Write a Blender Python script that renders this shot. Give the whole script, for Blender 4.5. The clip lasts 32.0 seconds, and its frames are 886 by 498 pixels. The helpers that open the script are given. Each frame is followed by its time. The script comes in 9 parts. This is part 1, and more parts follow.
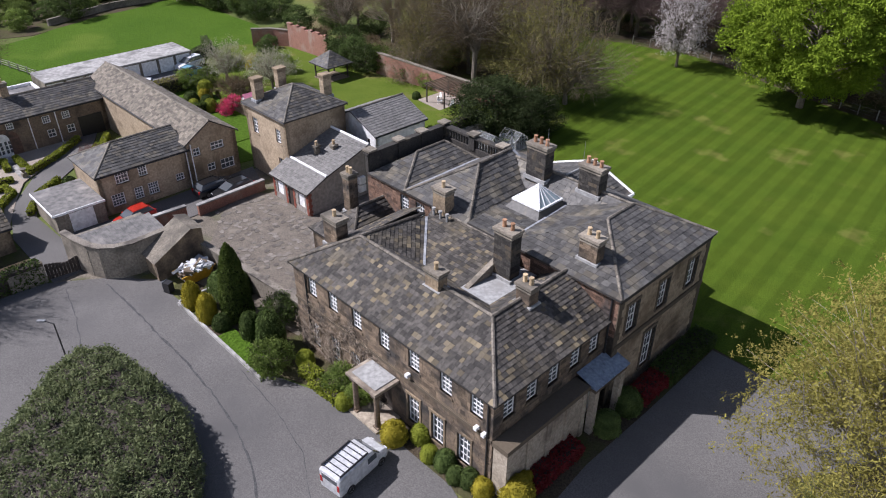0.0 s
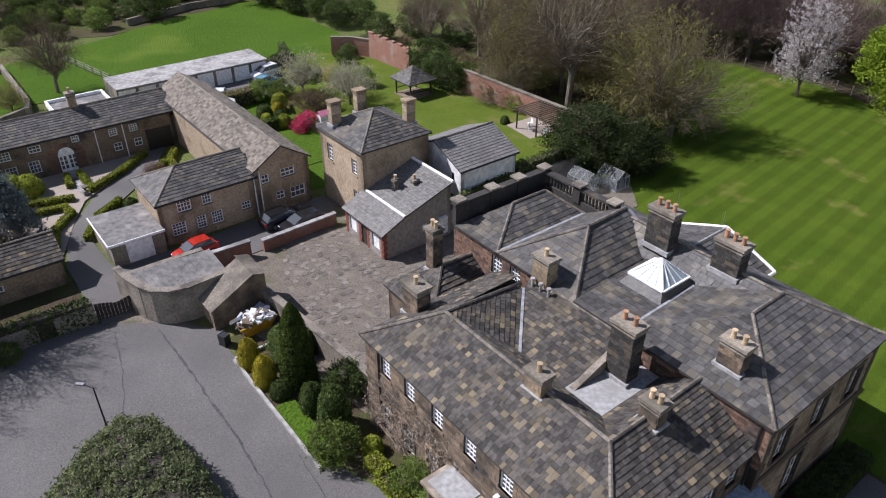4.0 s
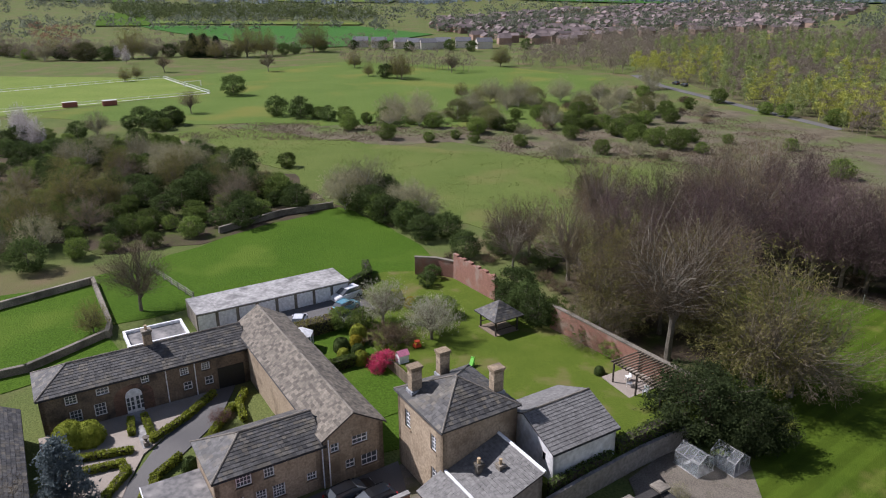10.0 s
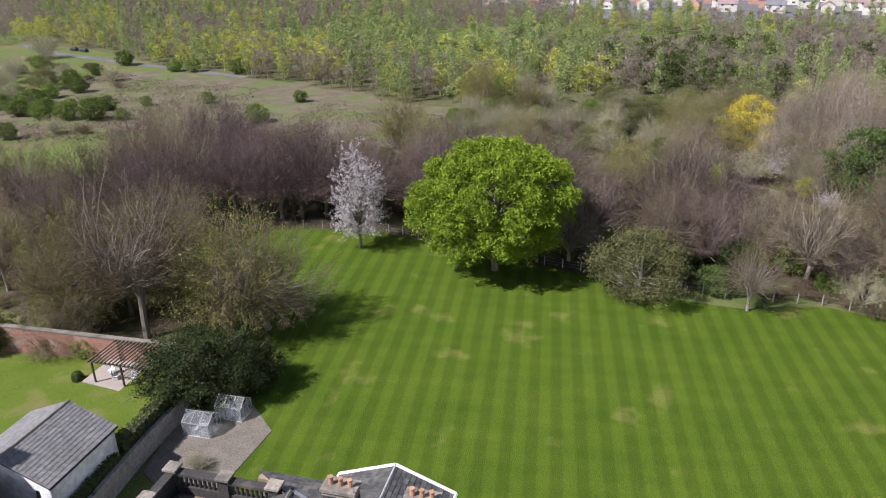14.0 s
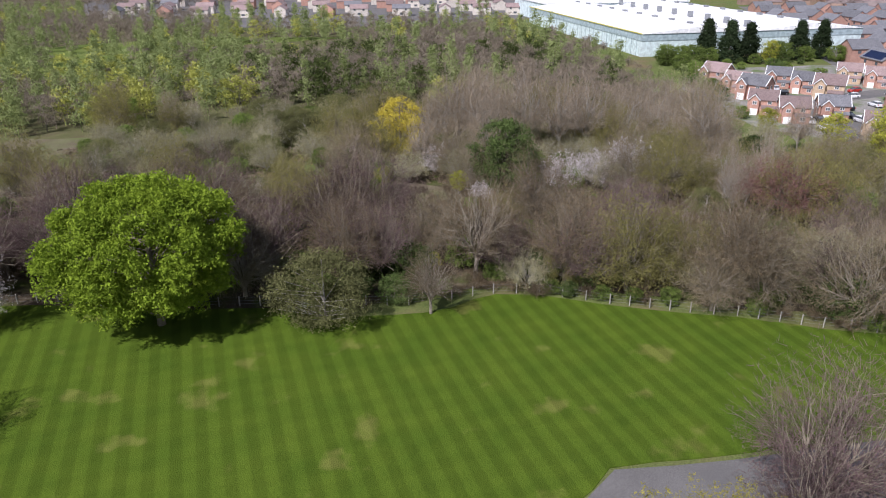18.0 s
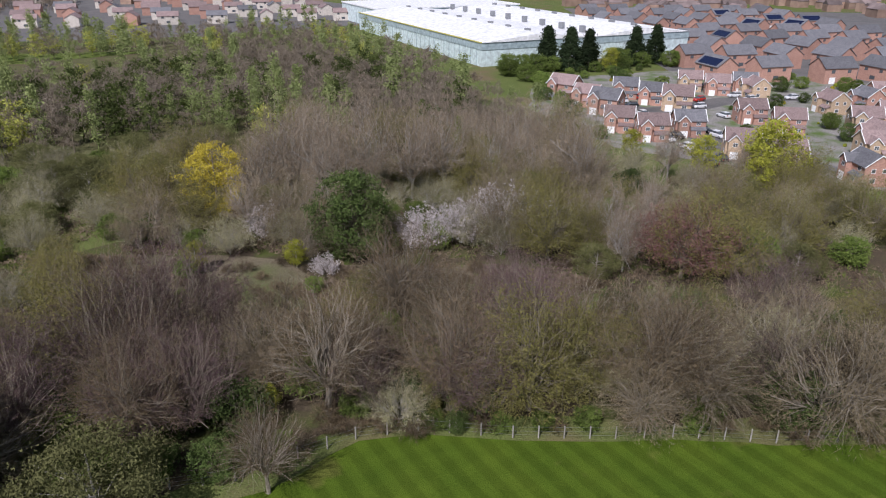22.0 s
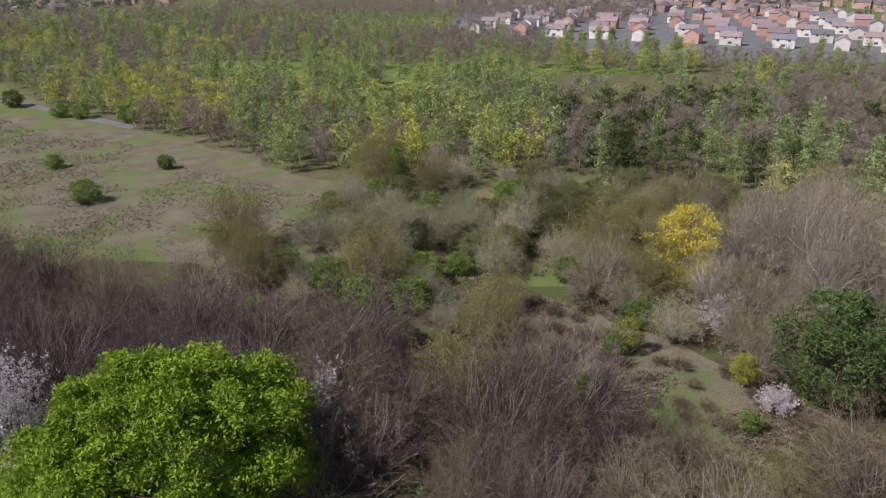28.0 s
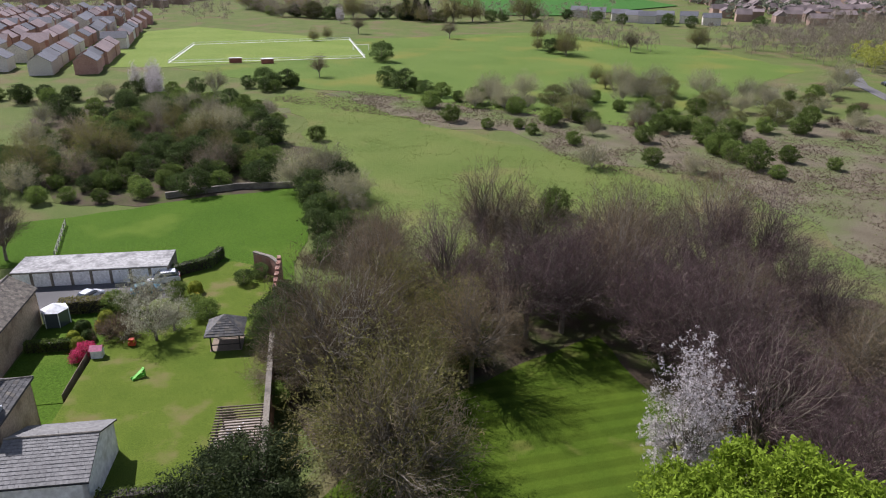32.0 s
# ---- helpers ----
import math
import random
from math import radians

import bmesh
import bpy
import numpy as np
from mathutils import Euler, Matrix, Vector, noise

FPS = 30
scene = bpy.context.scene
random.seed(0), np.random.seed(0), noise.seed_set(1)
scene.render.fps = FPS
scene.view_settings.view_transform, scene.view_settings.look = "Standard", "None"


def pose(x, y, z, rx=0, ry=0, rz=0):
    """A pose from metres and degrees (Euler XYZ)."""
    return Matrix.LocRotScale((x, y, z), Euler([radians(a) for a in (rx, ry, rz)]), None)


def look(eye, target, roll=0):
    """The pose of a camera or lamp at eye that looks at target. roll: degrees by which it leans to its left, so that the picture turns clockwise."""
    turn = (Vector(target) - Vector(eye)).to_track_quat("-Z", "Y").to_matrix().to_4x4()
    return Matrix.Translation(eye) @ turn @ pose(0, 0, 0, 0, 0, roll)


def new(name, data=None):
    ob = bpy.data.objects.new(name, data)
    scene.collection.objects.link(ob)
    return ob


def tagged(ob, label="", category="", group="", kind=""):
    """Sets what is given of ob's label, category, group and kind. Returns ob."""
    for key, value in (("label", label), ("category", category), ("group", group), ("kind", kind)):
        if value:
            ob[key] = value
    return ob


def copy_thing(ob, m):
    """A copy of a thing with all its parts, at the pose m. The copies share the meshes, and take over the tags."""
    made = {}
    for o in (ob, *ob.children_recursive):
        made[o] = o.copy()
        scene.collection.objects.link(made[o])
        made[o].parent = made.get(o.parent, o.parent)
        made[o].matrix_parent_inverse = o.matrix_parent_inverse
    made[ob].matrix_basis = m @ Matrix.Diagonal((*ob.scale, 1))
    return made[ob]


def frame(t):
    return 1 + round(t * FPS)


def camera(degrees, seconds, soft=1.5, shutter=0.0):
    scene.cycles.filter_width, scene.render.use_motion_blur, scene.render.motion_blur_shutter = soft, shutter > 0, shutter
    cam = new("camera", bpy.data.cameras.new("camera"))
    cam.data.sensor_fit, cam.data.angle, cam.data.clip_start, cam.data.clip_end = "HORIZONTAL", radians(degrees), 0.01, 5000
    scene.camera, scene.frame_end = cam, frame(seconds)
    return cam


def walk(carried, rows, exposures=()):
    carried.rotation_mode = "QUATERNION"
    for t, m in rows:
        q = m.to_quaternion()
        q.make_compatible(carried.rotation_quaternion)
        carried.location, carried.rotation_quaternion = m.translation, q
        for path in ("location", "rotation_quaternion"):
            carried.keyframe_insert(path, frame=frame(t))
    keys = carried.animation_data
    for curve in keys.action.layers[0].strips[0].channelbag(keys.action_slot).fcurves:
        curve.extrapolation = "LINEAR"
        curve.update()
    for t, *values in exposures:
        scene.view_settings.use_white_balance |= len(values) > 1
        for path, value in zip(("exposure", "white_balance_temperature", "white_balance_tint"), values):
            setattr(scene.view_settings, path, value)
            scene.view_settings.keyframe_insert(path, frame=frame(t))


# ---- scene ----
cam = camera(63.63, 32.0, 1.1)
EXPOSURES = [(t, stops + 0.4, 6000, 19) for t, stops in ((0.0, 0.0), (3.5, -0.04), (6.0, -0.12), (9.2, -0.1), (10.0, -0.2), (10.6, -0.9), (11.4, -0.9), (12.0, -0.45), (12.8, 0.16), (14.0, 0.28), (15.2, 0.15), (18.0, -0.06), (21.0, -0.28), (22.5, -0.42), (24.5, -0.42), (26.5, -0.28), (28.5, -0.06), (32.0, 0.05))]
PATH = [
    (0, (-0.000, 0.000, 35.195), (-0.0000, 1.6845, 34.1166), 0.16),
    (0.5, (-0.250, 0.642, 35.206), (-0.2513, 2.3263, 34.1278), 0.17),
    (1, (-0.428, 1.522, 35.216), (-0.4326, 3.2047, 34.1352), 0.23),
    (1.5, (-0.557, 2.518, 35.246), (-0.5676, 4.1997, 34.1636), 0.32),
    (2, (-0.780, 3.812, 35.227), (-0.8010, 5.4914, 34.1420), 0.40),
    (2.5, (-1.028, 5.112, 35.173), (-1.0908, 6.7906, 34.0871), 0.42),
    (3, (-1.438, 6.568, 35.069), (-1.5515, 8.2442, 33.9833), 0.46),
    (3.5, (-1.899, 7.966, 34.905), (-2.0487, 9.6399, 33.8205), 0.41),
    (5.5, (-4.214, 13.540, 35.001), (-4.4858, 15.1958, 33.9120), 0.25),
    (6, (-4.542, 15.009, 34.926), (-4.8640, 16.6554, 33.8364), 0.41),
    (6.5, (-5.042, 16.371, 34.920), (-5.3738, 18.0143, 33.8302), 0.34),
    (7, (-5.476, 17.766, 35.008), (-5.8078, 19.4085, 33.9161), 0.36),
    (7.5, (-5.621, 18.470, 35.452), (-5.9558, 20.1117, 34.3602), 0.17),
    (8, (-5.569, 18.742, 36.351), (-5.9078, 20.3827, 35.2587), 0.16),
    (8.5, (-5.352, 18.924, 37.550), (-5.6973, 20.5632, 36.4572), 0.18),
    (9, (-5.184, 19.098, 38.811), (-5.5352, 20.7410, 37.7262), -0.01),
    (9.5, (-5.231, 19.316, 39.888), (-5.6065, 21.0527, 38.9692), -0.25),
    (10, (-5.151, 19.224, 40.645), (-5.5598, 21.0580, 39.9602), -0.30),
    (10.5, (-4.645, 19.159, 40.920), (-5.0801, 21.0483, 40.4270), -0.11),
    (11, (-4.186, 18.842, 40.833), (-4.6233, 20.7476, 40.4131), -0.13),
    (11.5, (-4.093, 18.568, 40.833), (-4.5197, 20.4279, 40.2336), -0.26),
    (12, (-3.956, 18.559, 40.823), (-4.3703, 20.3513, 40.0387), -0.27),
    (12.5, (-3.546, 18.724, 40.776), (-3.8953, 20.5227, 39.9744), -0.18),
    (13, (-3.220, 19.195, 40.672), (-3.0464, 21.0182, 39.8695), -0.27),
    (13.5, (-3.353, 19.606, 40.556), (-2.7356, 21.3315, 39.7551), -0.33),
    (14, (-3.973, 19.876, 40.609), (-3.0123, 21.4400, 39.8147), -0.59),
    (14.5, (-3.718, 20.027, 40.562), (-2.5169, 21.4169, 39.7710), -0.54),
    (15, (-3.898, 20.143, 40.540), (-2.4902, 21.3266, 39.7538), -0.63),
    (15.5, (-3.889, 20.236, 40.612), (-2.3499, 21.2452, 39.8289), -0.54),
    (17.5, (-0.507, 22.783, 40.573), (1.0512, 23.7608, 39.7892), -0.37),
    (18, (1.655, 24.023, 40.623), (3.2280, 24.9774, 39.8390), -0.25),
    (18.5, (4.037, 25.290, 40.619), (5.6264, 26.2165, 39.8359), -0.09),
    (19, (6.756, 26.841, 40.637), (8.3790, 27.7078, 39.8542), 0.01),
    (19.5, (9.477, 28.471, 40.691), (11.1317, 29.2754, 39.9076), 0.05),
    (20, (12.658, 30.118, 40.770), (14.3403, 30.8629, 39.9862), 0.21),
    (20.5, (15.732, 31.799, 40.964), (17.4333, 32.5005, 40.1800), 0.25),
    (21, (19.113, 33.524, 41.165), (20.8318, 34.1803, 40.3806), 0.23),
    (21.5, (22.438, 35.103, 41.439), (24.1726, 35.7154, 40.6543), 0.21),
    (22, (25.907, 36.705, 41.748), (27.6569, 37.2699, 40.9622), 0.23),
    (22.5, (29.102, 38.117, 41.964), (30.8673, 38.6345, 41.1786), 0.36),
    (23, (32.524, 39.523, 42.207), (34.3019, 39.9958, 41.4223), 0.44),
    (23.5, (35.528, 40.549, 42.536), (37.3052, 41.0220, 41.7511), 0.46),
    (24, (37.787, 41.298, 42.788), (39.5640, 41.7737, 42.0036), 0.51),
    (24.5, (38.858, 41.568, 43.219), (40.6362, 42.0437, 42.4366), 0.48),
    (26.5, (40.749, 41.084, 45.489), (42.4195, 41.8675, 44.7158), 0.71),
    (27, (41.937, 41.402, 45.186), (43.3116, 42.6391, 44.4230), 0.31),
    (27.5, (42.581, 41.560, 44.974), (43.6087, 43.0974, 44.2135), 0.12),
    (28, (42.900, 41.398, 44.963), (43.8164, 43.0029, 44.1993), 0.10),
    (28.5, (43.053, 41.408, 45.085), (43.8878, 43.0556, 44.3179), 0.10),
    (29, (43.346, 41.791, 45.206), (44.0914, 43.4807, 44.4386), 0.05),
    (29.5, (43.826, 42.733, 45.267), (44.4750, 44.4611, 44.4974), 0.06),
    (30, (44.455, 44.130, 45.186), (44.9048, 45.9200, 44.4148), 0.04),
    (30.5, (45.310, 45.855, 44.986), (45.4079, 47.6969, 44.2130), 0.15),
    (31, (46.084, 48.307, 44.729), (45.7322, 50.1170, 43.9543), 0.31),
    (31.5, (46.780, 50.788, 44.343), (46.0512, 52.4825, 43.5685), 0.32),
    (32, (47.098, 53.555, 44.076), (46.0322, 55.0594, 43.3014), 0.52),
]
walk(cam, [(t, look(eye, target, roll)) for t, eye, target, roll in PATH], EXPOSURES)

# ---- light ----
SUN_AT = Vector((-0.665, 0.068, 0.744))
world = bpy.data.worlds.new("sky")
scene.world = world
world.use_nodes = True
wn, wl = world.node_tree.nodes, world.node_tree.links
wn.clear()


def wnode(kind, **values):
    node = wn.new(kind)
    for key, value in values.items():
        node.inputs[key].default_value = value
    return node


sky = wn.new("ShaderNodeTexSky")
sky.sky_type = "NISHITA"
sky.sun_disc = False
sky.sun_elevation = math.asin(SUN_AT.z)
sky.sun_rotation = math.atan2(SUN_AT.x, SUN_AT.y)
sky.air_density, sky.dust_density = 1.0, 1.2
coord = wn.new("ShaderNodeTexCoord")
mapping = wn.new("ShaderNodeMapping")
mapping.inputs["Scale"].default_value = (1.0, 1.0, 3.6)
wl.new(coord.outputs["Generated"], mapping.inputs["Vector"])
cloud = wnode("ShaderNodeTexNoise", Scale=4.6, Detail=9.0, Roughness=0.56, Distortion=0.25)
wl.new(mapping.outputs["Vector"], cloud.inputs["Vector"])
split = wn.new("ShaderNodeSeparateXYZ")
wl.new(coord.outputs["Generated"], split.inputs["Vector"])
low = wnode("ShaderNodeMapRange", **{"From Min": 0.05, "From Max": 0.75, "To Min": 0.08, "To Max": -0.24})
wl.new(split.outputs["Z"], low.inputs["Value"])
thick = wn.new("ShaderNodeMath")
wl.new(cloud.outputs["Fac"], thick.inputs[0])
wl.new(low.outputs["Result"], thick.inputs[1])
cover = wn.new("ShaderNodeValToRGB")
cover.color_ramp.elements[0].position, cover.color_ramp.elements[1].position = 0.42, 0.62
wl.new(thick.outputs[0], cover.inputs["Fac"])
shade = wnode("ShaderNodeTexNoise", Scale=7.0, Detail=5.0)
wl.new(mapping.outputs["Vector"], shade.inputs["Vector"])
grey = wn.new("ShaderNodeValToRGB")
grey.color_ramp.elements[0].position, grey.color_ramp.elements[1].position = 0.35, 0.65
grey.color_ramp.elements[0].color = (25.0, 25.8, 27.0, 1)
grey.color_ramp.elements[1].color = (28.0, 28.3, 28.8, 1)
wl.new(shade.outputs["Fac"], grey.inputs["Fac"])
haze = wnode("ShaderNodeMapRange", **{"From Min": 0.03, "From Max": 0.4, "To Min": 0.4, "To Max": 0.0})
wl.new(split.outputs["Z"], haze.inputs["Value"])
veil = wn.new("ShaderNodeMath")
veil.operation = "MAXIMUM"
wl.new(cover.outputs["Color"], veil.inputs[0])
wl.new(haze.outputs["Result"], veil.inputs[1])
both = wn.new("ShaderNodeMix")
both.data_type = "RGBA"
wl.new(veil.outputs[0], both.inputs["Factor"])
bright = wn.new("ShaderNodeVectorMath")
bright.operation = "SCALE"
bright.inputs["Scale"].default_value = 1.6
wl.new(sky.outputs["Color"], bright.inputs[0])
wl.new(bright.outputs["Vector"], both.inputs["A"])
wl.new(grey.outputs["Color"], both.inputs["B"])
back = wnode("ShaderNodeBackground", Strength=0.04)
wl.new(both.outputs["Result"], back.inputs["Color"])
out = wn.new("ShaderNodeOutputWorld")
wl.new(back.outputs["Background"], out.inputs["Surface"])

sun = new("sun", bpy.data.lights.new("sun", "SUN"))
sun.data.energy, sun.data.angle, sun.data.color = 5.0, radians(0.55), (1.0, 0.965, 0.92)
sun.matrix_world = look(SUN_AT * 100, (0, 0, 0))

# ---- materials ----


def material(name, low, high, size=1.0, rough=0.85, bump=0.3, fine=None, spread=0.0, metal=0.0, stain=None, stain_size=6.0, stain_amount=0.5, island=False, spec=0.4, odd=None, odd_share=0.13):
    """Two colours mixed by a coarse and a fine noise in metres, bump, optional stains and a tint per object or island."""
    m = bpy.data.materials.new(name)
    m.use_nodes = True
    n, l = m.node_tree.nodes, m.node_tree.links
    b = n["Principled BSDF"]
    b.inputs["Roughness"].default_value = rough
    b.inputs["Metallic"].default_value = metal
    b.inputs["Specular IOR Level"].default_value = spec
    g = n.new("ShaderNodeNewGeometry")

    def noise_at(scale, detail=4.0):
        t = n.new("ShaderNodeTexNoise")
        t.inputs["Scale"].default_value, t.inputs["Detail"].default_value = scale, detail
        l.new(g.outputs["Position"], t.inputs["Vector"])
        return t.outputs["Fac"]

    def blend(fac, a, c, kind="MIX"):
        x = n.new("ShaderNodeMix")
        x.data_type, x.blend_type = "RGBA", kind
        for socket, value in (("Factor", fac), ("A", a), ("B", c)):
            if isinstance(value, bpy.types.NodeSocket):
                l.new(value, x.inputs[socket])
            else:
                x.inputs[socket].default_value = value if socket == "Factor" else (*value, 1)
        return x.outputs["Result"]

    def ramp(fac, lo, hi):
        r = n.new("ShaderNodeMapRange")
        r.inputs["From Min"].default_value, r.inputs["From Max"].default_value = lo, hi
        l.new(fac, r.inputs["Value"])
        return r.outputs["Result"]

    coarse = ramp(noise_at(1.0 / size), 0.33, 0.67)
    grain = noise_at((fine or 6.0) / size, 6.0)
    colour = blend(coarse, low, high)
    colour = blend(0.55, colour, blend(ramp(grain, 0.3, 0.7), tuple(c * 0.55 for c in low), tuple(min(1, c * 1.25) for c in high)))
    if stain:
        colour = blend(ramp(noise_at(1.0 / stain_size, 8.0), 0.62 - 0.2 * stain_amount, 0.68), colour, stain)
    if spread:
        if island:
            pick = g.outputs["Random Per Island"]
        else:
            pick = n.new("ShaderNodeObjectInfo").outputs["Random"]
        if odd:
            few = n.new("ShaderNodeMath")
            few.operation = "FRACT"
            times = n.new("ShaderNodeMath")
            times.operation = "MULTIPLY"
            times.inputs[1].default_value = 37.7
            l.new(pick, times.inputs[0])
            l.new(times.outputs[0], few.inputs[0])
            chosen = ramp(few.outputs[0], 1 - odd_share, 1.02)
            colour = blend(chosen, colour, odd)
        v = n.new("ShaderNodeMapRange")
        v.inputs["To Min"].default_value, v.inputs["To Max"].default_value = 1 - spread, 1 + spread
        l.new(pick, v.inputs["Value"])
        h = n.new("ShaderNodeHueSaturation")
        l.new(v.outputs["Result"], h.inputs["Value"])
        l.new(colour, h.inputs["Color"])
        colour = h.outputs["Color"]
    l.new(colour, b.inputs["Base Color"])
    if bump:
        k = n.new("ShaderNodeBump")
        k.inputs["Strength"].default_value, k.inputs["Distance"].default_value = bump, 0.03 * size
        l.new(grain, k.inputs["Height"])
        l.new(k.outputs["Normal"], b.inputs["Normal"])
    return m


def rgb(text):
    """Linear colour from an sRGB hex text."""
    return tuple(((int(text[i:i + 2], 16) / 255 + 0.055) / 1.055) ** 2.4 for i in (0, 2, 4))


def plain(name, colour, rough=0.5, metal=0.0, spec=0.5):
    return material(name, tuple(c * 0.9 for c in colour), colour, size=1.5, rough=rough, bump=0.05, metal=metal, spec=spec)


# ---- building helpers ----


class Build:
    """Collects vertices and faces for one mesh."""

    def __init__(self):
        self.v, self.f = [], []

    def poly(self, pts):
        n = len(self.v)
        self.v.extend(tuple(p) for p in pts)
        self.f.append(tuple(range(n, n + len(pts))))

    def box(self, x0, x1, y0, y1, z0, z1, m=None):
        n = len(self.v)
        pts = [(x, y, z) for z in (z0, z1) for x, y in ((x0, y0), (x1, y0), (x1, y1), (x0, y1))]
        if m is not None:
            pts = [tuple(m @ Vector(p)) for p in pts]
        self.v.extend(pts)
        self.f.extend(tuple(n + i for i in q) for q in ((3, 2, 1, 0), (4, 5, 6, 7), (0, 1, 5, 4), (1, 2, 6, 5), (2, 3, 7, 6), (3, 0, 4, 7)))

    def prism(self, pts, z0, z1, bottom=True):
        """Upright prism on a counter-clockwise outline."""
        n, k = len(self.v), len(pts)
        self.v.extend((p[0], p[1], z0) for p in pts)
        self.v.extend((p[0], p[1], z1) for p in pts)
        self.f.append(tuple(range(n + k, n + 2 * k)))
        if bottom:
            self.f.append(tuple(range(n + k - 1, n - 1, -1)))
        for i in range(k):
            j = (i + 1) % k
            self.f.append((n + i, n + j, n + k + j, n + k + i))

    def ring(self, x, y, z0, z1, r0, r1, sides=10, cap=True):
        """Upright tapered round."""
        n = len(self.v)
        for z, r in ((z0, r0), (z1, r1)):
            self.v.extend((x + r * math.cos(6.2832 * i / sides), y + r * math.sin(6.2832 * i / sides), z) for i in range(sides))
        for i in range(sides):
            j = (i + 1) % sides
            self.f.append((n + i, n + j, n + sides + j, n + sides + i))
        if cap:
            self.f.append(tuple(range(n + sides, n + 2 * sides)))

    def tube(self, a, b, r0, r1, sides=5):
        a, b = Vector(a), Vector(b)
        d = (b - a).normalized()
        s = d.orthogonal().normalized()
        t = d.cross(s)
        n = len(self.v)
        for p, r in ((a, r0), (b, r1)):
            for i in range(sides):
                w = 6.2832 * i / sides
                self.v.append(tuple(p + s * (r * math.cos(w)) + t * (r * math.sin(w))))
        for i in range(sides):
            j = (i + 1) % sides
            self.f.append((n + i, n + j, n + sides + j, n + sides + i))

    def mesh(self, name, mat, smooth=False):
        me = bpy.data.meshes.new(name)
        me.from_pydata(self.v, [], self.f)
        if mat:
            me.materials.append(mat)
        if smooth:
            me.shade_smooth()
        me.update()
        return me


def thing(name, m, label, category, group="", kind=""):
    ob = new(name)
    ob.empty_display_size = 0.1
    ob.matrix_world = m
    return tagged(ob, label, category, group, kind)


def part(name, b, mat, parent, label="", smooth=False, kind=""):
    ob = new(name, b.mesh(name, mat, smooth))
    ob.parent = parent
    return tagged(ob, label, kind=kind)


def whole(name, b, mat, label, category, kind="", m=None, smooth=False, group=""):
    ob = new(name, b.mesh(name, mat, smooth))
    if m is not None:
        ob.matrix_world = m
    return tagged(ob, label, category, group, kind)


def inside(p, poly):
    hit = False
    for (ax, ay), (bx, by) in zip(poly, poly[1:] + poly[:1]):
        if (ay > p[1]) != (by > p[1]) and p[0] < (bx - ax) * (p[1] - ay) / (by - ay) + ax:
            hit = not hit
    return hit


def clip(poly, edges):
    """Convex clipping of a 2D polygon by half planes (point, inward normal)."""
    for (px, py), (nx, ny) in edges:
        res = []
        for a, b in zip(poly, poly[1:] + poly[:1]):
            da, db = (a[0] - px) * nx + (a[1] - py) * ny, (b[0] - px) * nx + (b[1] - py) * ny
            if da >= 0:
                res.append(a)
            if (da >= 0) != (db >= 0):
                s = da / (da - db)
                res.append((a[0] + s * (b[0] - a[0]), a[1] + s * (b[1] - a[1])))
        poly = res
        if len(poly) < 3:
            return []
    return poly


def slates(pts, course, width, lift=0.035, rng=None):
    """Lapped slates on a convex roof plane, whose first edge is the eave. Gives lists of points, one per slate."""
    rng = rng or random
    pts = [Vector(p) for p in pts]
    o, ex = pts[0], (pts[1] - pts[0]).normalized()
    nz = ex.cross(pts[2] - pts[0]).normalized()
    if nz.z < 0:
        nz = -nz
    ey = nz.cross(ex)
    if ey.z < 0:
        ey = -ey
    flat = [((p - o).dot(ex), (p - o).dot(ey)) for p in pts]
    area = sum(a[0] * b[1] - b[0] * a[1] for a, b in zip(flat, flat[1:] + flat[:1]))
    sign = 1 if area > 0 else -1
    edges = [((a[0], a[1]), (-(b[1] - a[1]) * sign, (b[0] - a[0]) * sign)) for a, b in zip(flat, flat[1:] + flat[:1])]
    x0, x1, y1 = min(p[0] for p in flat), max(p[0] for p in flat), max(p[1] for p in flat)
    made, y = [], 0.0
    while y < y1:
        c = course * (1.15 - 0.3 * y / max(y1, 0.1))
        x = x0 - rng.random() * width
        while x < x1:
            w = width * rng.uniform(0.7, 1.3)
            q = clip([(x + 0.008, y), (x + w - 0.008, y), (x + w - 0.008, y + c), (x + 0.008, y + c)], edges)
            if q:
                up = lift * rng.uniform(0.7, 1.3)
                made.append([o + ex * a + ey * b + nz * (0.012 + up * (1 - (b - y) / c)) for a, b in q] + [[o + ex * a + ey * b for a, b in q]])
            x += w
        y += c
    return made


def slate_mesh(b, piece):
    top, base = piece[:-1], piece[-1]
    n, k = len(b.v), len(top)
    b.v.extend(tuple(p) for p in top)
    b.v.extend(tuple(p) for p in base)
    b.f.append(tuple(range(n, n + k)))
    for i in range(k):
        j = (i + 1) % k
        b.f.append((n + j, n + i, n + k + i, n + k + j))


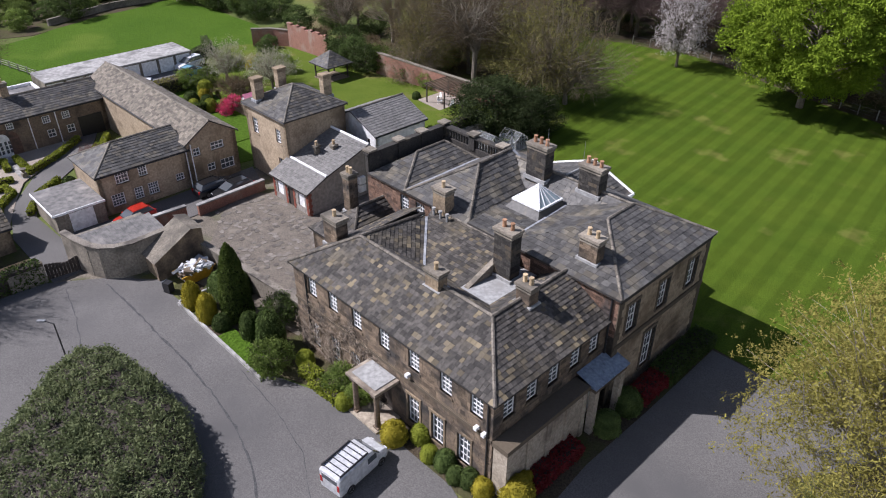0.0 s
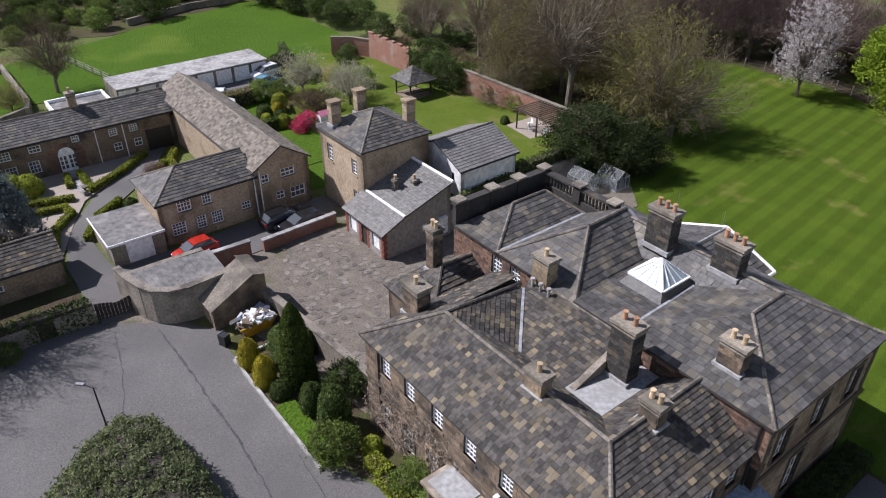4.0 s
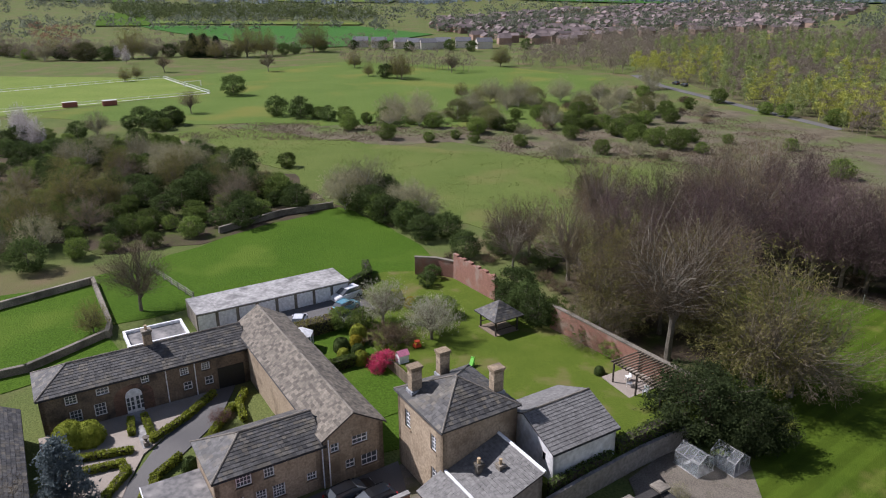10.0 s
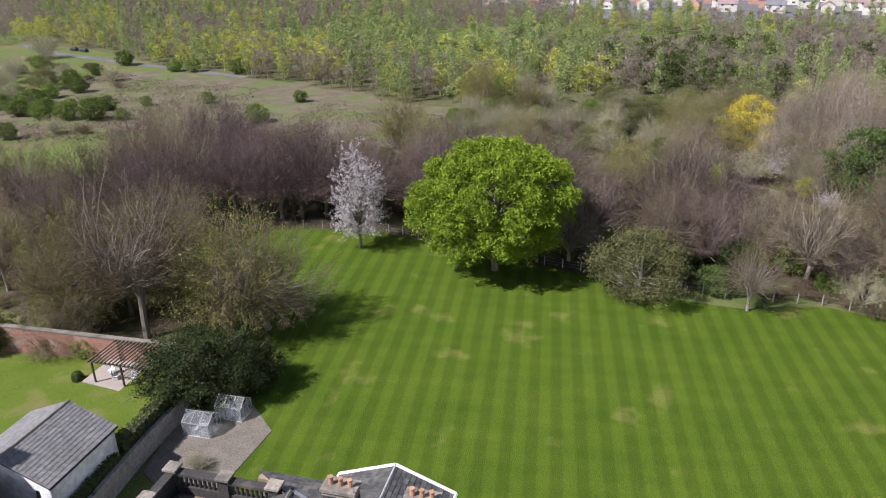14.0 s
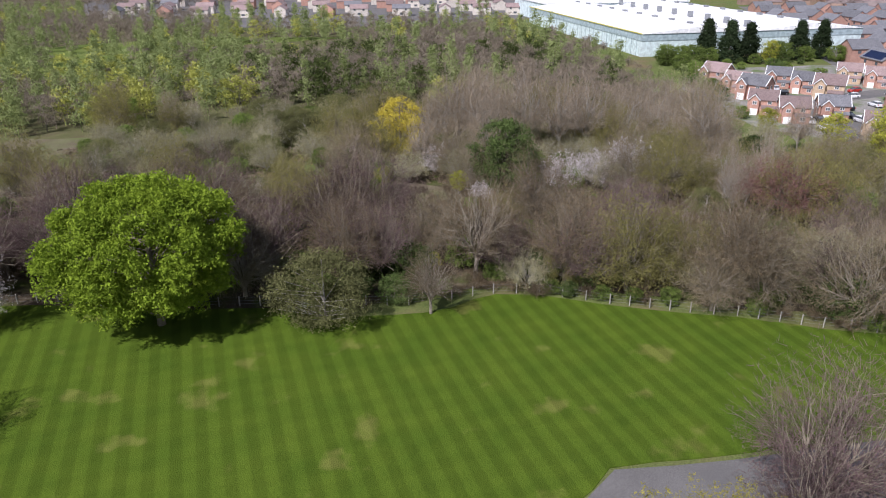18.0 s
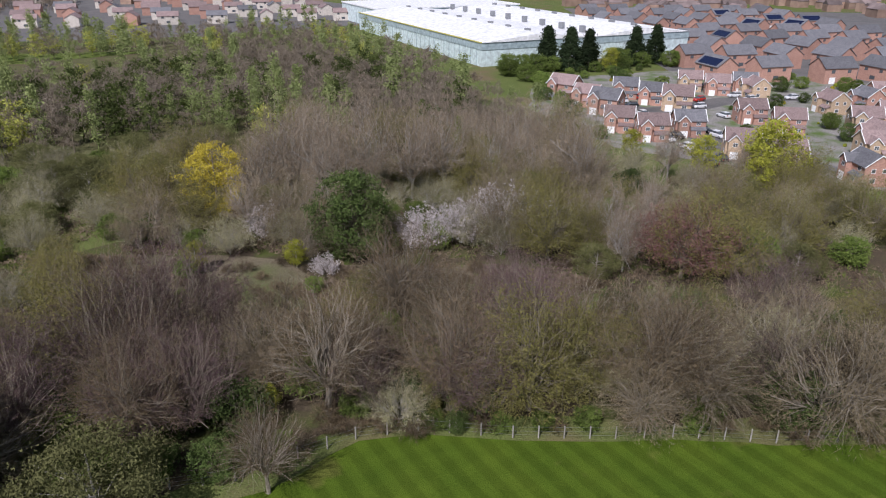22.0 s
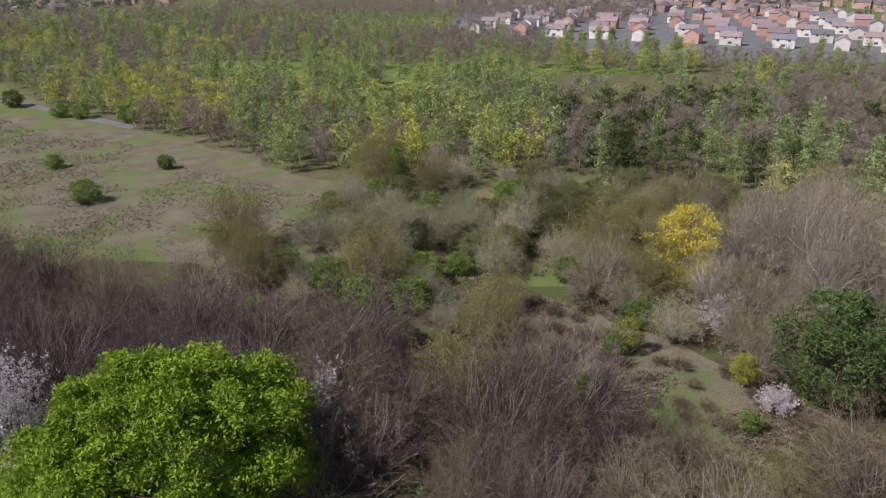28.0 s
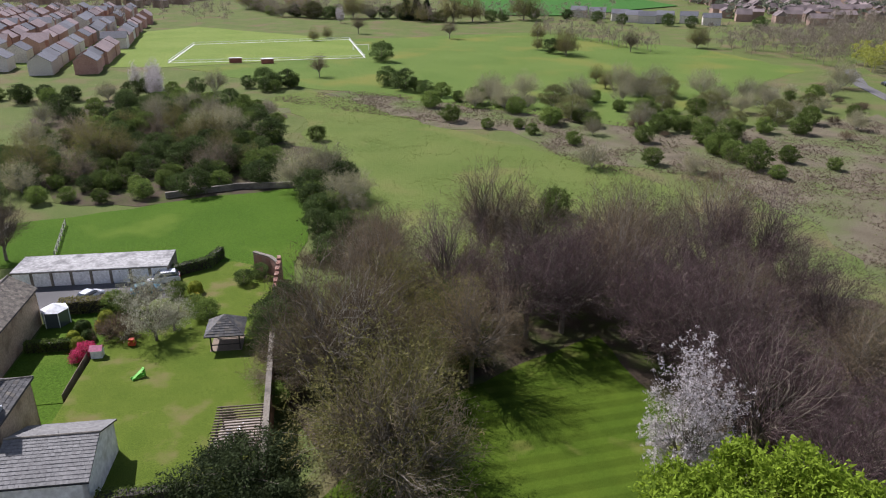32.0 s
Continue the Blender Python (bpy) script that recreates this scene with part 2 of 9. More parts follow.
def roof(parent, planes, under, slate_mat, course=0.3, width=0.34, singly=0, thick=0.12, name="roof", label="", lift=0.035):
    """A roof of planes (eave edge first): a deck with thickness, and lapped slates over it."""
    deck = Build()
    for pts in planes:
        deck.poly(pts)
        deck.poly([(p[0], p[1], p[2] - thick) for p in reversed(pts)])
        for a, c in zip(pts, pts[1:] + pts[:1]):
            deck.poly([a, (a[0], a[1], a[2] - thick), (c[0], c[1], c[2] - thick), c])
    base = part(name, deck, under, parent, label)
    rest, count = Build(), 0
    for pts in planes:
        for piece in slates(pts, course, width, lift):
            if count < singly:
                one = Build()
                slate_mesh(one, piece)
                part("slate", one, SINGLE.get(slate_mat.name, slate_mat), base)
                count += 1
            else:
                slate_mesh(rest, piece)
    if rest.v:
        part("slates", rest, slate_mat, base, kind="stuff")
    return base


SINGLE = {}


def hip(x0, x1, y0, y1, ze, zr, axis="x", run0=None, run1=None, over=0.25):
    """The planes of a hipped or gabled roof on a rectangle; run: the hip's run at each end, 0 for a gable."""
    x0, x1, y0, y1 = x0 - over, x1 + over, y0 - over, y1 + over
    if axis == "y":
        planes = hip(y0 + over, y1 - over, x0 + over, x1 - over, ze, zr, "x", run0, run1, over)
        return [[(p[1], p[0], p[2]) for p in q] for q in planes]
    c, half = (y0 + y1) / 2, (y1 - y0) / 2
    r0, r1 = (half if run0 is None else run0), (half if run1 is None else run1)
    a, b = (x0 + r0, c, zr), (x1 - r1, c, zr)
    planes = [[(x0, y0, ze), (x1, y0, ze), b, a], [(x1, y1, ze), (x0, y1, ze), a, b]]
    if r0 > 0:
        planes.append([(x0, y1, ze), (x0, y0, ze), a])
    if r1 > 0:
        planes.append([(x1, y0, ze), (x1, y1, ze), b])
    return planes


def wall(parent, p0, p1, z0, z1, mat, holes=(), thick=0.4, name="wall", label=""):
    """A wall from p0 to p1 (its outer face, the inside to the left), with openings (along, sill, width, height) through it."""
    d = Vector((p1[0] - p0[0], p1[1] - p0[1], 0))
    length = d.length
    d.normalize()
    inn = Vector((-d.y, d.x, 0)) * thick
    xs = sorted({0, length, *(h[0] for h in holes), *(h[0] + h[2] for h in holes)})
    zs = sorted({z0, z1, *(h[1] for h in holes), *(h[1] + h[3] for h in holes)})
    b = Build()
    m = Matrix(((d.x, inn.x / thick, 0, p0[0]), (d.y, inn.y / thick, 0, p0[1]), (0, 0, 1, 0), (0, 0, 0, 1)))
    for xa, xb in zip(xs, xs[1:]):
        run = None
        for za, zb in zip(zs, zs[1:]):
            cx, cz = (xa + xb) / 2, (za + zb) / 2
            if any(h[0] < cx < h[0] + h[2] and h[1] < cz < h[1] + h[3] for h in holes):
                if run:
                    b.box(xa, xb, 0, thick, *run, m)
                run = None
            else:
                run = (run[0], zb) if run else (za, zb)
        if run:
            b.box(xa, xb, 0, thick, *run, m)
    return part(name, b, mat, parent, label), m


def window(parent, m, s, z, w, h, nx, ny, frame_mat, glass, sill_mat=None, depth=0.12, name="window", bar=0.05, edge=0.1):
    """A glazed sash in an opening: frame with bars, panes and a sill."""
    b = Build()
    y0, y1 = depth, depth + 0.06
    b.box(s, s + edge, y0, y1, z, z + h, m)
    b.box(s + w - edge, s + w, y0, y1, z, z + h, m)
    b.box(s + edge, s + w - edge, y0, y1, z, z + edge, m)
    b.box(s + edge, s + w - edge, y0, y1, z + h - edge, z + h, m)
    iw, ih = w - 2 * edge, h - 2 * edge
    for i in range(1, nx):
        x = s + edge + iw * i / nx
        b.box(x - bar / 2, x + bar / 2, y0 + 0.005, y1 - 0.01, z + edge, z + h - edge, m)
    for i in range(1, ny):
        c = z + edge + ih * i / ny
        wide = bar * (1.8 if i * 2 == ny else 1)
        b.box(s + edge, s + w - edge, y0 + 0.003, y1 - 0.012, c - wide / 2, c + wide / 2, m)
    ob = part(name, b, frame_mat, parent)
    g = Build()
    g.box(s + edge, s + w - edge, y0 + 0.03, y0 + 0.04, z + edge, z + h - edge, m)
    part("pane", g, glass, ob)
    if sill_mat:
        k = Build()
        k.box(s - 0.1, s + w + 0.1, -0.08, depth, z - 0.14, z + 0.0, m)
        part("sill", k, sill_mat, ob)
    return ob


def chimney(parent, x, y, z0, z1, sx, sy, pots, mat, cap_mat, pot_mat, flash, along="x", pot_h=0.5):
    b = Build()
    b.box(x - sx / 2, x + sx / 2, y - sy / 2, y + sy / 2, z0, z1 - 0.45)
    ob = part("chimney", b, M_JOINT, parent)
    c = Build()
    x0, x1, y0, y1 = x - sx / 2, x + sx / 2, y - sy / 2, y + sy / 2
    for px, py, qx, qy in ((x0, y0, x1, y0), (x1, y0, x1, y1), (x1, y1, x0, y1), (x0, y1, x0, y0)):
        stones(ob, pose(px, py, 0, 0, 0, math.degrees(math.atan2(qy - py, qx - px))), math.hypot(qx - px, qy - py), z0, z1 - 0.45, (), 0.28, mat, 0, 0.025, 7, 0.45)
    c.box(x - sx / 2 - 0.05, x + sx / 2 + 0.05, y - sy / 2 - 0.05, y + sy / 2 + 0.05, z1 - 0.45, z1 - 0.33)
    c.box(x - sx / 2 + 0.02, x + sx / 2 - 0.02, y - sy / 2 + 0.02, y + sy / 2 - 0.02, z1 - 0.33, z1 - 0.2)
    c.box(x - sx / 2 - 0.12, x + sx / 2 + 0.12, y - sy / 2 - 0.12, y + sy / 2 + 0.12, z1 - 0.2, z1)
    part("cap", c, cap_mat, ob)
    for i in range(pots):
        q = (i + 0.5) / pots - 0.5
        px, py = (x + q * (sx - 0.1), y) if along == "x" else (x, y + q * (sy - 0.1))
        k = Build()
        k.ring(px, py, z1, z1 + pot_h, 0.15, 0.12, 10, False)
        k.ring(px, py, z1 + pot_h - 0.08, z1 + pot_h, 0.155, 0.155, 10)
        part("chimney_pot", k, pot_mat, ob)
    if flash:
        k = Build()
        k.box(x - sx / 2 - 0.14, x + sx / 2 + 0.14, y - sy / 2 - 0.14, y + sy / 2 + 0.14, z0 + 0.45, z0 + 0.75)
        part("flashing", k, flash, ob, "grey lead flashing")
    return ob

M_ASPHALT = material("asphalt", (0.095, 0.09, 0.086), (0.15, 0.143, 0.136), 7.0, 0.9, 0.008, 90, stain=(0.09, 0.087, 0.085), stain_size=9, stain_amount=0.7)
M_TAR = material("dark_asphalt", (0.055, 0.055, 0.058), (0.08, 0.08, 0.082), 3.0, 0.9, 0.25, 30)
M_GRASS = material("rough_grass", (0.08, 0.115, 0.03), (0.135, 0.155, 0.05), 9.0, 0.95, 0.6, 40, stain=(0.15, 0.12, 0.065), stain_size=16, stain_amount=0.6, spec=0.06)
M_FIELD = material("pasture", (0.044, 0.096, 0.008), (0.075, 0.133, 0.014), 12.0, 0.95, 0.6, 50, stain=(0.09, 0.14, 0.018), stain_size=14, stain_amount=0.3, spec=0.06)
M_MEADOW = material("meadow", (0.085, 0.13, 0.026), (0.14, 0.17, 0.045), 14.0, 0.95, 0.6, 50, stain=(0.15, 0.155, 0.05), stain_size=18, stain_amount=0.35, spec=0.06)
M_HEATH = material("heath", (0.082, 0.066, 0.044), (0.19, 0.163, 0.11), 5.0, 0.95, 0.9, 30, stain=(0.105, 0.135, 0.042), stain_size=13, stain_amount=0.85, spec=0.06)
M_SOIL = material("leaf_litter", (0.05, 0.04, 0.028), (0.1, 0.078, 0.052), 3.0, 0.95, 0.9, 24, stain=(0.07, 0.09, 0.022), stain_size=4, stain_amount=0.9, spec=0.06)
M_CROP = material("green_crop", (0.04, 0.12, 0.022), (0.055, 0.15, 0.028), 30.0, 0.95, 0.3, 40, spec=0.06)
M_PITCH = material("playing_field", (0.12, 0.18, 0.03), (0.19, 0.235, 0.06), 20.0, 0.95, 0.3, 40, spec=0.06)
M_GRAVEL = material("gravel", (0.26, 0.22, 0.18), (0.36, 0.31, 0.26), 2.0, 0.95, 0.5, 40)
M_SLATE = material("stone_slate", (0.036, 0.033, 0.03), (0.078, 0.07, 0.061), 2.5, 0.8, 0.8, 10, spread=0.5, island=True, odd=(0.18, 0.145, 0.088), odd_share=0.22, stain=(0.09, 0.077, 0.056), stain_size=2.0, stain_amount=0.5)
M_SLATE_ONE = material("stone_slate_single", (0.036, 0.033, 0.03), (0.078, 0.07, 0.061), 2.5, 0.8, 0.8, 10, spread=0.5, odd=(0.18, 0.145, 0.088), odd_share=0.22, stain=(0.09, 0.077, 0.056), stain_size=2.0, stain_amount=0.5)
SINGLE["stone_slate"] = M_SLATE_ONE
M_BLUE = material("grey_slate", (0.05, 0.048, 0.046), (0.09, 0.086, 0.08), 3.0, 0.6, 0.4, 10, spread=0.35, island=True, stain=(0.14, 0.125, 0.095), stain_size=1.6, stain_amount=0.35, odd=(0.12, 0.105, 0.08), odd_share=0.25)
M_GREYTILE = material("grey_tile", (0.135, 0.13, 0.122), (0.195, 0.188, 0.177), 3.0, 0.7, 0.3, 10, spread=0.12, island=True)
M_BROWN_SLATE = material("brown_slate", (0.11, 0.095, 0.075), (0.18, 0.155, 0.12), 3.0, 0.8, 0.5, 10, spread=0.4, island=True)
M_RIDGE = material("ridge_stone", (0.15, 0.135, 0.11), (0.25, 0.22, 0.18), 0.8, 0.9, 0.4, 8, stain=(0.08, 0.07, 0.06), stain_size=1.2, stain_amount=0.5)
M_LEADPALE = material("pale_lead", (0.29, 0.29, 0.285), (0.37, 0.37, 0.36), 1.6, 0.65, 0.12, stain=(0.25, 0.245, 0.235), stain_size=1.5, stain_amount=0.5)
M_LEADBLUE = material("blue_lead", (0.2, 0.25, 0.32), (0.3, 0.36, 0.44), 1.2, 0.45, 0.15)
M_JOINT = material("dark_joints", (0.05, 0.042, 0.035), (0.08, 0.068, 0.055), 1.0, 0.95, 0.3)
M_PALESTONE = material("pale_ashlar", (0.3, 0.25, 0.19), (0.42, 0.36, 0.28), 1.5, 0.85, 0.3, 8, stain=(0.15, 0.12, 0.095), stain_size=2.0, stain_amount=0.6)
M_REDSTONE = material("reddish_stone", (0.12, 0.072, 0.05), (0.215, 0.13, 0.09), 0.7, 0.9, 0.5, 8, spread=0.45, island=True, stain=(0.06, 0.05, 0.045), stain_size=1.3, stain_amount=0.6)
M_DECK = material("roof_deck", (0.04, 0.037, 0.034), (0.06, 0.055, 0.05), 2.0, 0.9, 0.2)
M_STONE = material("sandstone", (0.22, 0.165, 0.105), (0.32, 0.245, 0.16), 1.4, 0.9, 0.5, 8, spread=0.2, stain=(0.07, 0.055, 0.045), stain_size=2.2, stain_amount=0.7)
M_DARKSTONE = material("sooty_stone", (0.11, 0.082, 0.058), (0.21, 0.155, 0.105), 0.9, 0.9, 0.5, 8, spread=0.45, island=True, stain=(0.045, 0.04, 0.036), stain_size=1.6, stain_amount=0.8)
M_BLACKSTONE = material("black_stone", (0.026, 0.025, 0.024), (0.062, 0.055, 0.047), 1.2, 0.9, 0.5, 8, spread=0.4, island=True, odd=(0.13, 0.1, 0.065), odd_share=0.16, stain=(0.1, 0.08, 0.055), stain_size=1.4, stain_amount=0.15)
M_SOOT = material("soot_black_stone", (0.024, 0.023, 0.022), (0.055, 0.05, 0.044), 1.0, 0.9, 0.5, 8, stain=(0.09, 0.075, 0.055), stain_size=1.1, stain_amount=0.2)
M_WARM = material("warm_stone", (0.3, 0.23, 0.15), (0.4, 0.315, 0.22), 1.6, 0.9, 0.4, 8, spread=0.22, island=True, stain=(0.17, 0.125, 0.08), stain_size=3, stain_amount=0.5)
M_GREYWALL = material("grey_walling", (0.17, 0.15, 0.12), (0.27, 0.235, 0.185), 1.4, 0.9, 0.5, 8, spread=0.2, stain=(0.09, 0.08, 0.065), stain_size=2.2, stain_amount=0.7)
M_RENDER = material("grey_render", (0.27, 0.245, 0.22), (0.33, 0.3, 0.27), 2.5, 0.9, 0.2, 8, stain=(0.2, 0.18, 0.16), stain_size=3, stain_amount=0.5)
M_BRICK = material("red_brick", (0.22, 0.105, 0.075), (0.31, 0.16, 0.115), 0.8, 0.9, 0.5, 8, spread=0.2, island=True, stain=(0.3, 0.22, 0.175), stain_size=2.0, stain_amount=0.55)
M_BRICK_ONE = material("red_brick_single", (0.25, 0.1, 0.065), (0.33, 0.14, 0.09), 0.8, 0.9, 0.4, 8, spread=0.25)
M_MORTAR = material("mortar", (0.3, 0.26, 0.22), (0.4, 0.36, 0.3), 0.8, 0.95, 0.3, 10)
M_WHITE = material("white_paint", (0.84, 0.84, 0.83), (0.9, 0.9, 0.89), 2.0, 0.6, 0.05)
M_WHITEWALL = material("white_render", (0.82, 0.82, 0.81), (0.88, 0.88, 0.87), 3.0, 0.85, 0.15, stain=(0.55, 0.54, 0.5), stain_size=3, stain_amount=0.2)
M_LEAD = material("lead", (0.2, 0.21, 0.225), (0.33, 0.34, 0.36), 1.5, 0.5, 0.15, stain=(0.42, 0.42, 0.42), stain_size=2)
M_FELT = material("roof_felt", (0.1, 0.1, 0.1), (0.2, 0.19, 0.18), 2.5, 0.85, 0.3, stain=(0.3, 0.28, 0.26), stain_size=2.0)
M_CONCRETE = material("concrete_roof", (0.26, 0.25, 0.24), (0.4, 0.39, 0.37), 3.0, 0.9, 0.3, stain=(0.14, 0.135, 0.13), stain_size=2.5, stain_amount=0.6)
M_FLAG = material("flagstone", (0.12, 0.105, 0.09), (0.19, 0.17, 0.145), 0.8, 0.9, 0.5, 8, spread=0.4)
M_POT = material("terracotta", (0.3, 0.15, 0.08), (0.42, 0.24, 0.14), 0.6, 0.8, 0.2, spread=0.2)
M_CREAMPOT = material("cream_pot", (0.42, 0.3, 0.17), (0.52, 0.4, 0.25), 0.6, 0.8, 0.2, spread=0.2)
M_BLACK = plain("black_paint", (0.02, 0.02, 0.022), 0.5)
M_RUBBER = plain("rubber", (0.025, 0.025, 0.025), 0.8)
M_STEEL = plain("grey_steel", (0.3, 0.31, 0.32), 0.45, 0.6)
M_WOOD = material("weathered_wood", (0.13, 0.1, 0.07), (0.22, 0.17, 0.12), 0.6, 0.85, 0.4, spread=0.2)
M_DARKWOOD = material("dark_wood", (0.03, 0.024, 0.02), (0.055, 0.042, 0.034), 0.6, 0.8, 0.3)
M_REDWOOD = material("red_door", (0.2, 0.06, 0.04), (0.28, 0.09, 0.06), 0.8, 0.6, 0.2)


# default tint is paled: some sky reflection is put into the opaque colour
def glass_mat(name, tint=(0.085, 0.095, 0.105), rough=0.08):
    m = bpy.data.materials.new(name)
    m.use_nodes = True
    b = m.node_tree.nodes["Principled BSDF"]
    b.inputs["Base Color"].default_value = (*tint, 1)
    b.inputs["Roughness"].default_value = rough
    b.inputs["Specular IOR Level"].default_value = 0.8
    return m


def clear_glass(name):
    m = bpy.data.materials.new(name)
    m.use_nodes = True
    b = m.node_tree.nodes["Principled BSDF"]
    b.inputs["Base Color"].default_value = (0.9, 0.95, 0.95, 1)
    b.inputs["Roughness"].default_value = 0.05
    b.inputs["Transmission Weight"].default_value = 0.9
    b.inputs["IOR"].default_value = 1.1
    return m


def stripe_lawn():
    """Mown lawn with broad light and dark stripes in two directions."""
    m = material("mown_lawn", (0.045, 0.083, 0.008), (0.08, 0.118, 0.012), 5.0, 0.95, 0.6, 60, stain=(0.11, 0.125, 0.025), stain_size=6, stain_amount=0.08, spec=0.05)
    n, l = m.node_tree.nodes, m.node_tree.links
    b = n["Principled BSDF"]
    source = b.inputs["Base Color"].links[0].from_socket
    g = n.new("ShaderNodeNewGeometry")
    total = None
    for angle, wide, weight in ((STRIPE_A, 1.085, 1.0), (STRIPE_B, 1.3, 0.22)):
        dot = n.new("ShaderNodeVectorMath")
        dot.operation = "DOT_PRODUCT"
        k = math.pi / wide
        dot.inputs[1].default_value = (k * math.cos(angle), k * math.sin(angle), 0)
        l.new(g.outputs["Position"], dot.inputs[0])
        s = n.new("ShaderNodeMath")
        s.operation = "SINE"
        turned = n.new("ShaderNodeMath")
        turned.inputs[1].default_value = 3.06
        l.new(dot.outputs["Value"], turned.inputs[0])
        l.new(turned.outputs[0], s.inputs[0])
        r = n.new("ShaderNodeMapRange")
        r.interpolation_type = "SMOOTHSTEP"
        r.inputs["From Min"].default_value, r.inputs["From Max"].default_value = -0.5, 0.5
        r.inputs["To Min"].default_value, r.inputs["To Max"].default_value = -0.115 * weight, 0.115 * weight
        l.new(s.outputs[0], r.inputs["Value"])
        if total is None:
            total = r.outputs["Result"]
        else:
            a = n.new("ShaderNodeMath")
            l.new(total, a.inputs[0])
            l.new(r.outputs["Result"], a.inputs[1])
            total = a.outputs[0]
    one = n.new("ShaderNodeMath")
    one.inputs[1].default_value = 1.0
    l.new(total, one.inputs[0])
    h = n.new("ShaderNodeHueSaturation")
    l.new(one.outputs[0], h.inputs["Value"])
    l.new(source, h.inputs["Color"])
    l.new(h.outputs["Color"], b.inputs["Base Color"])
    return m


STRIPE_A, STRIPE_B = radians(140), radians(50)
M_LAWN = stripe_lawn()
M_GLASS = glass_mat("window_glass")
M_SKYGLASS = glass_mat("rooflight_glass", (0.35, 0.42, 0.44), 0.1)
M_CLEAR = clear_glass("clear_glass")

# ---- ground ----
NEAR_RNG = random.Random(3)


def height(x, y):
    """Level ground round the house, low hills in the distance."""
    d = math.hypot(x - 40, y - 60)
    s = min(1.0, max(0.0, (d - 700) / 2600))
    s = s * s * (3 - 2 * s)
    return s * (44 + 16 * noise.noise(Vector((x, y, 0)) / 900) + 7 * noise.noise(Vector((x, y, 5)) / 260)) - 0.02


def ground_sheet():
    b = Build()
    radii = [0, 60, 140, 260, 420, 620] + [700 * 1.13 ** k for k in range(17)]
    turns = 120
    b.v.append((40, 60, height(40, 60)))
    for r in radii[1:]:
        for i in range(turns):
            a = 6.283185 * i / turns
            x, y = 40 + r * math.cos(a), 60 + r * math.sin(a)
            b.v.append((x, y, height(x, y)))
    for i in range(turns):
        b.f.append((0, 1 + i, 1 + (i + 1) % turns))
    for k in range(len(radii) - 2):
        p, q = 1 + k * turns, 1 + (k + 1) * turns
        for i in range(turns):
            j = (i + 1) % turns
            b.f.append((p + i, q + i, q + j, p + j))
    return whole("ground", b, M_GRASS, "rough green and brown grassland reaching the hills", "ground", "structure", smooth=True)


def ragged(pts, step=4.0, jitter=0.5, rng=NEAR_RNG):
    """An outline with more points and uneven edges."""
    res = []
    for (ax, ay), (bx, by) in zip(pts, pts[1:] + pts[:1]):
        k = max(1, int(math.hypot(bx - ax, by - ay) / step))
        for i in range(k):
            s = i / k
            o = jitter if i else 0
            res.append((ax + s * (bx - ax) + rng.uniform(-o, o), ay + s * (by - ay) + rng.uniform(-o, o)))
    return res


def patch(name, pts, z, mat, label, category="ground", step=4.0, jitter=0.5, drape=False):
    b = Build()
    pts = ragged(pts, step, jitter) if jitter else pts
    area = sum(a[0] * c[1] - c[0] * a[1] for a, c in zip(pts, pts[1:] + pts[:1]))
    if area < 0:
        pts = pts[::-1]
    b.prism(pts, z - 0.3, z, False)
    if drape:
        b.v = [(x, y, height(x, y) + w) for x, y, w in b.v]
    return whole(name, b, mat, label, category, "structure")


ground_sheet()
LAWN = [(3, 66), (12, 47), (20.2, 41.4), (23.4, 37.8), (40, 38.5), (50, 37), (57, 28.6), (67.6, 16.6), (80, 0), (93, -16), (99, -10), (92.5, 3), (88, 16), (85.2, 24), (83.2, 33), (81.2, 38), (78.4, 47), (76.6, 55.4), (74, 60.2), (65.5, 65), (58.5, 74), (57.4, 81), (50.5, 91.5), (46, 100), (42.5, 107.5), (38.4, 113), (31, 118), (26, 121), (18, 128), (14, 118), (10, 104), (10, 92), (11.5, 82), (8.5, 74.7), (4.2, 68.7)]
patch("lawn", LAWN, 0.06, M_LAWN, "striped mown green lawn beside the wood", "lawn", 3, 0.25)
patch("drive", [(-52, 38), (-39.4, 45), (-33.6, 49.4), (-28.8, 50.2), (-23.8, 50), (-22.6, 48.0), (-14.2, 39.1), (-8.9, 36.6), (-3.9, 33.0), (0.5, 28.5), (2.5, 24.5), (6.6, 27.4), (8.9, 30.1), (13.8, 34.7), (20.2, 41.0), (23.3, 37.8), (40, 38.4), (50, 36.6), (56.5, 28.2), (67, 16.3), (79, 1), (60, -15), (30, -25), (-20, -25), (-60, 5)], 0.03, M_ASPHALT, "grey tarmac forecourt with dark cracks", "drive", 4, 0.1)
patch("garden_ground", [(-23, 49), (-14.4, 39.3), (-9, 36.9), (-4, 33.3), (0.4, 28.4), (3.2, 26), (10, 28.6), (17, 35), (22.5, 39), (26, 45), (12, 60), (-4, 62)], 0.015, M_SOIL, "planted beds and soil round the house", "soil")
patch("wood_floor", [(-4, 96), (5, 92), (14, 88), (22, 102), (32, 116), (38, 114), (50, 93), (62, 73), (76, 62), (84, 42), (92, 14), (112, -14), (150, -10), (150, 40), (120, 100), (80, 135), (45, 160), (10, 150), (-12, 125)], 0.035, M_SOIL, "leaf litter and bramble on the wood's floor", "ground", 5, 1.5)
patch("meadow", [(-58, 150), (-36, 140), (-8, 140), (8, 160), (8, 190), (-10, 200), (-50, 206), (-90, 214), (-130, 226), (-128, 205), (-95, 190), (-75, 172)], 0.05, M_MEADOW, "open grass meadow with taller tufts", "meadow", 6, 2.5)
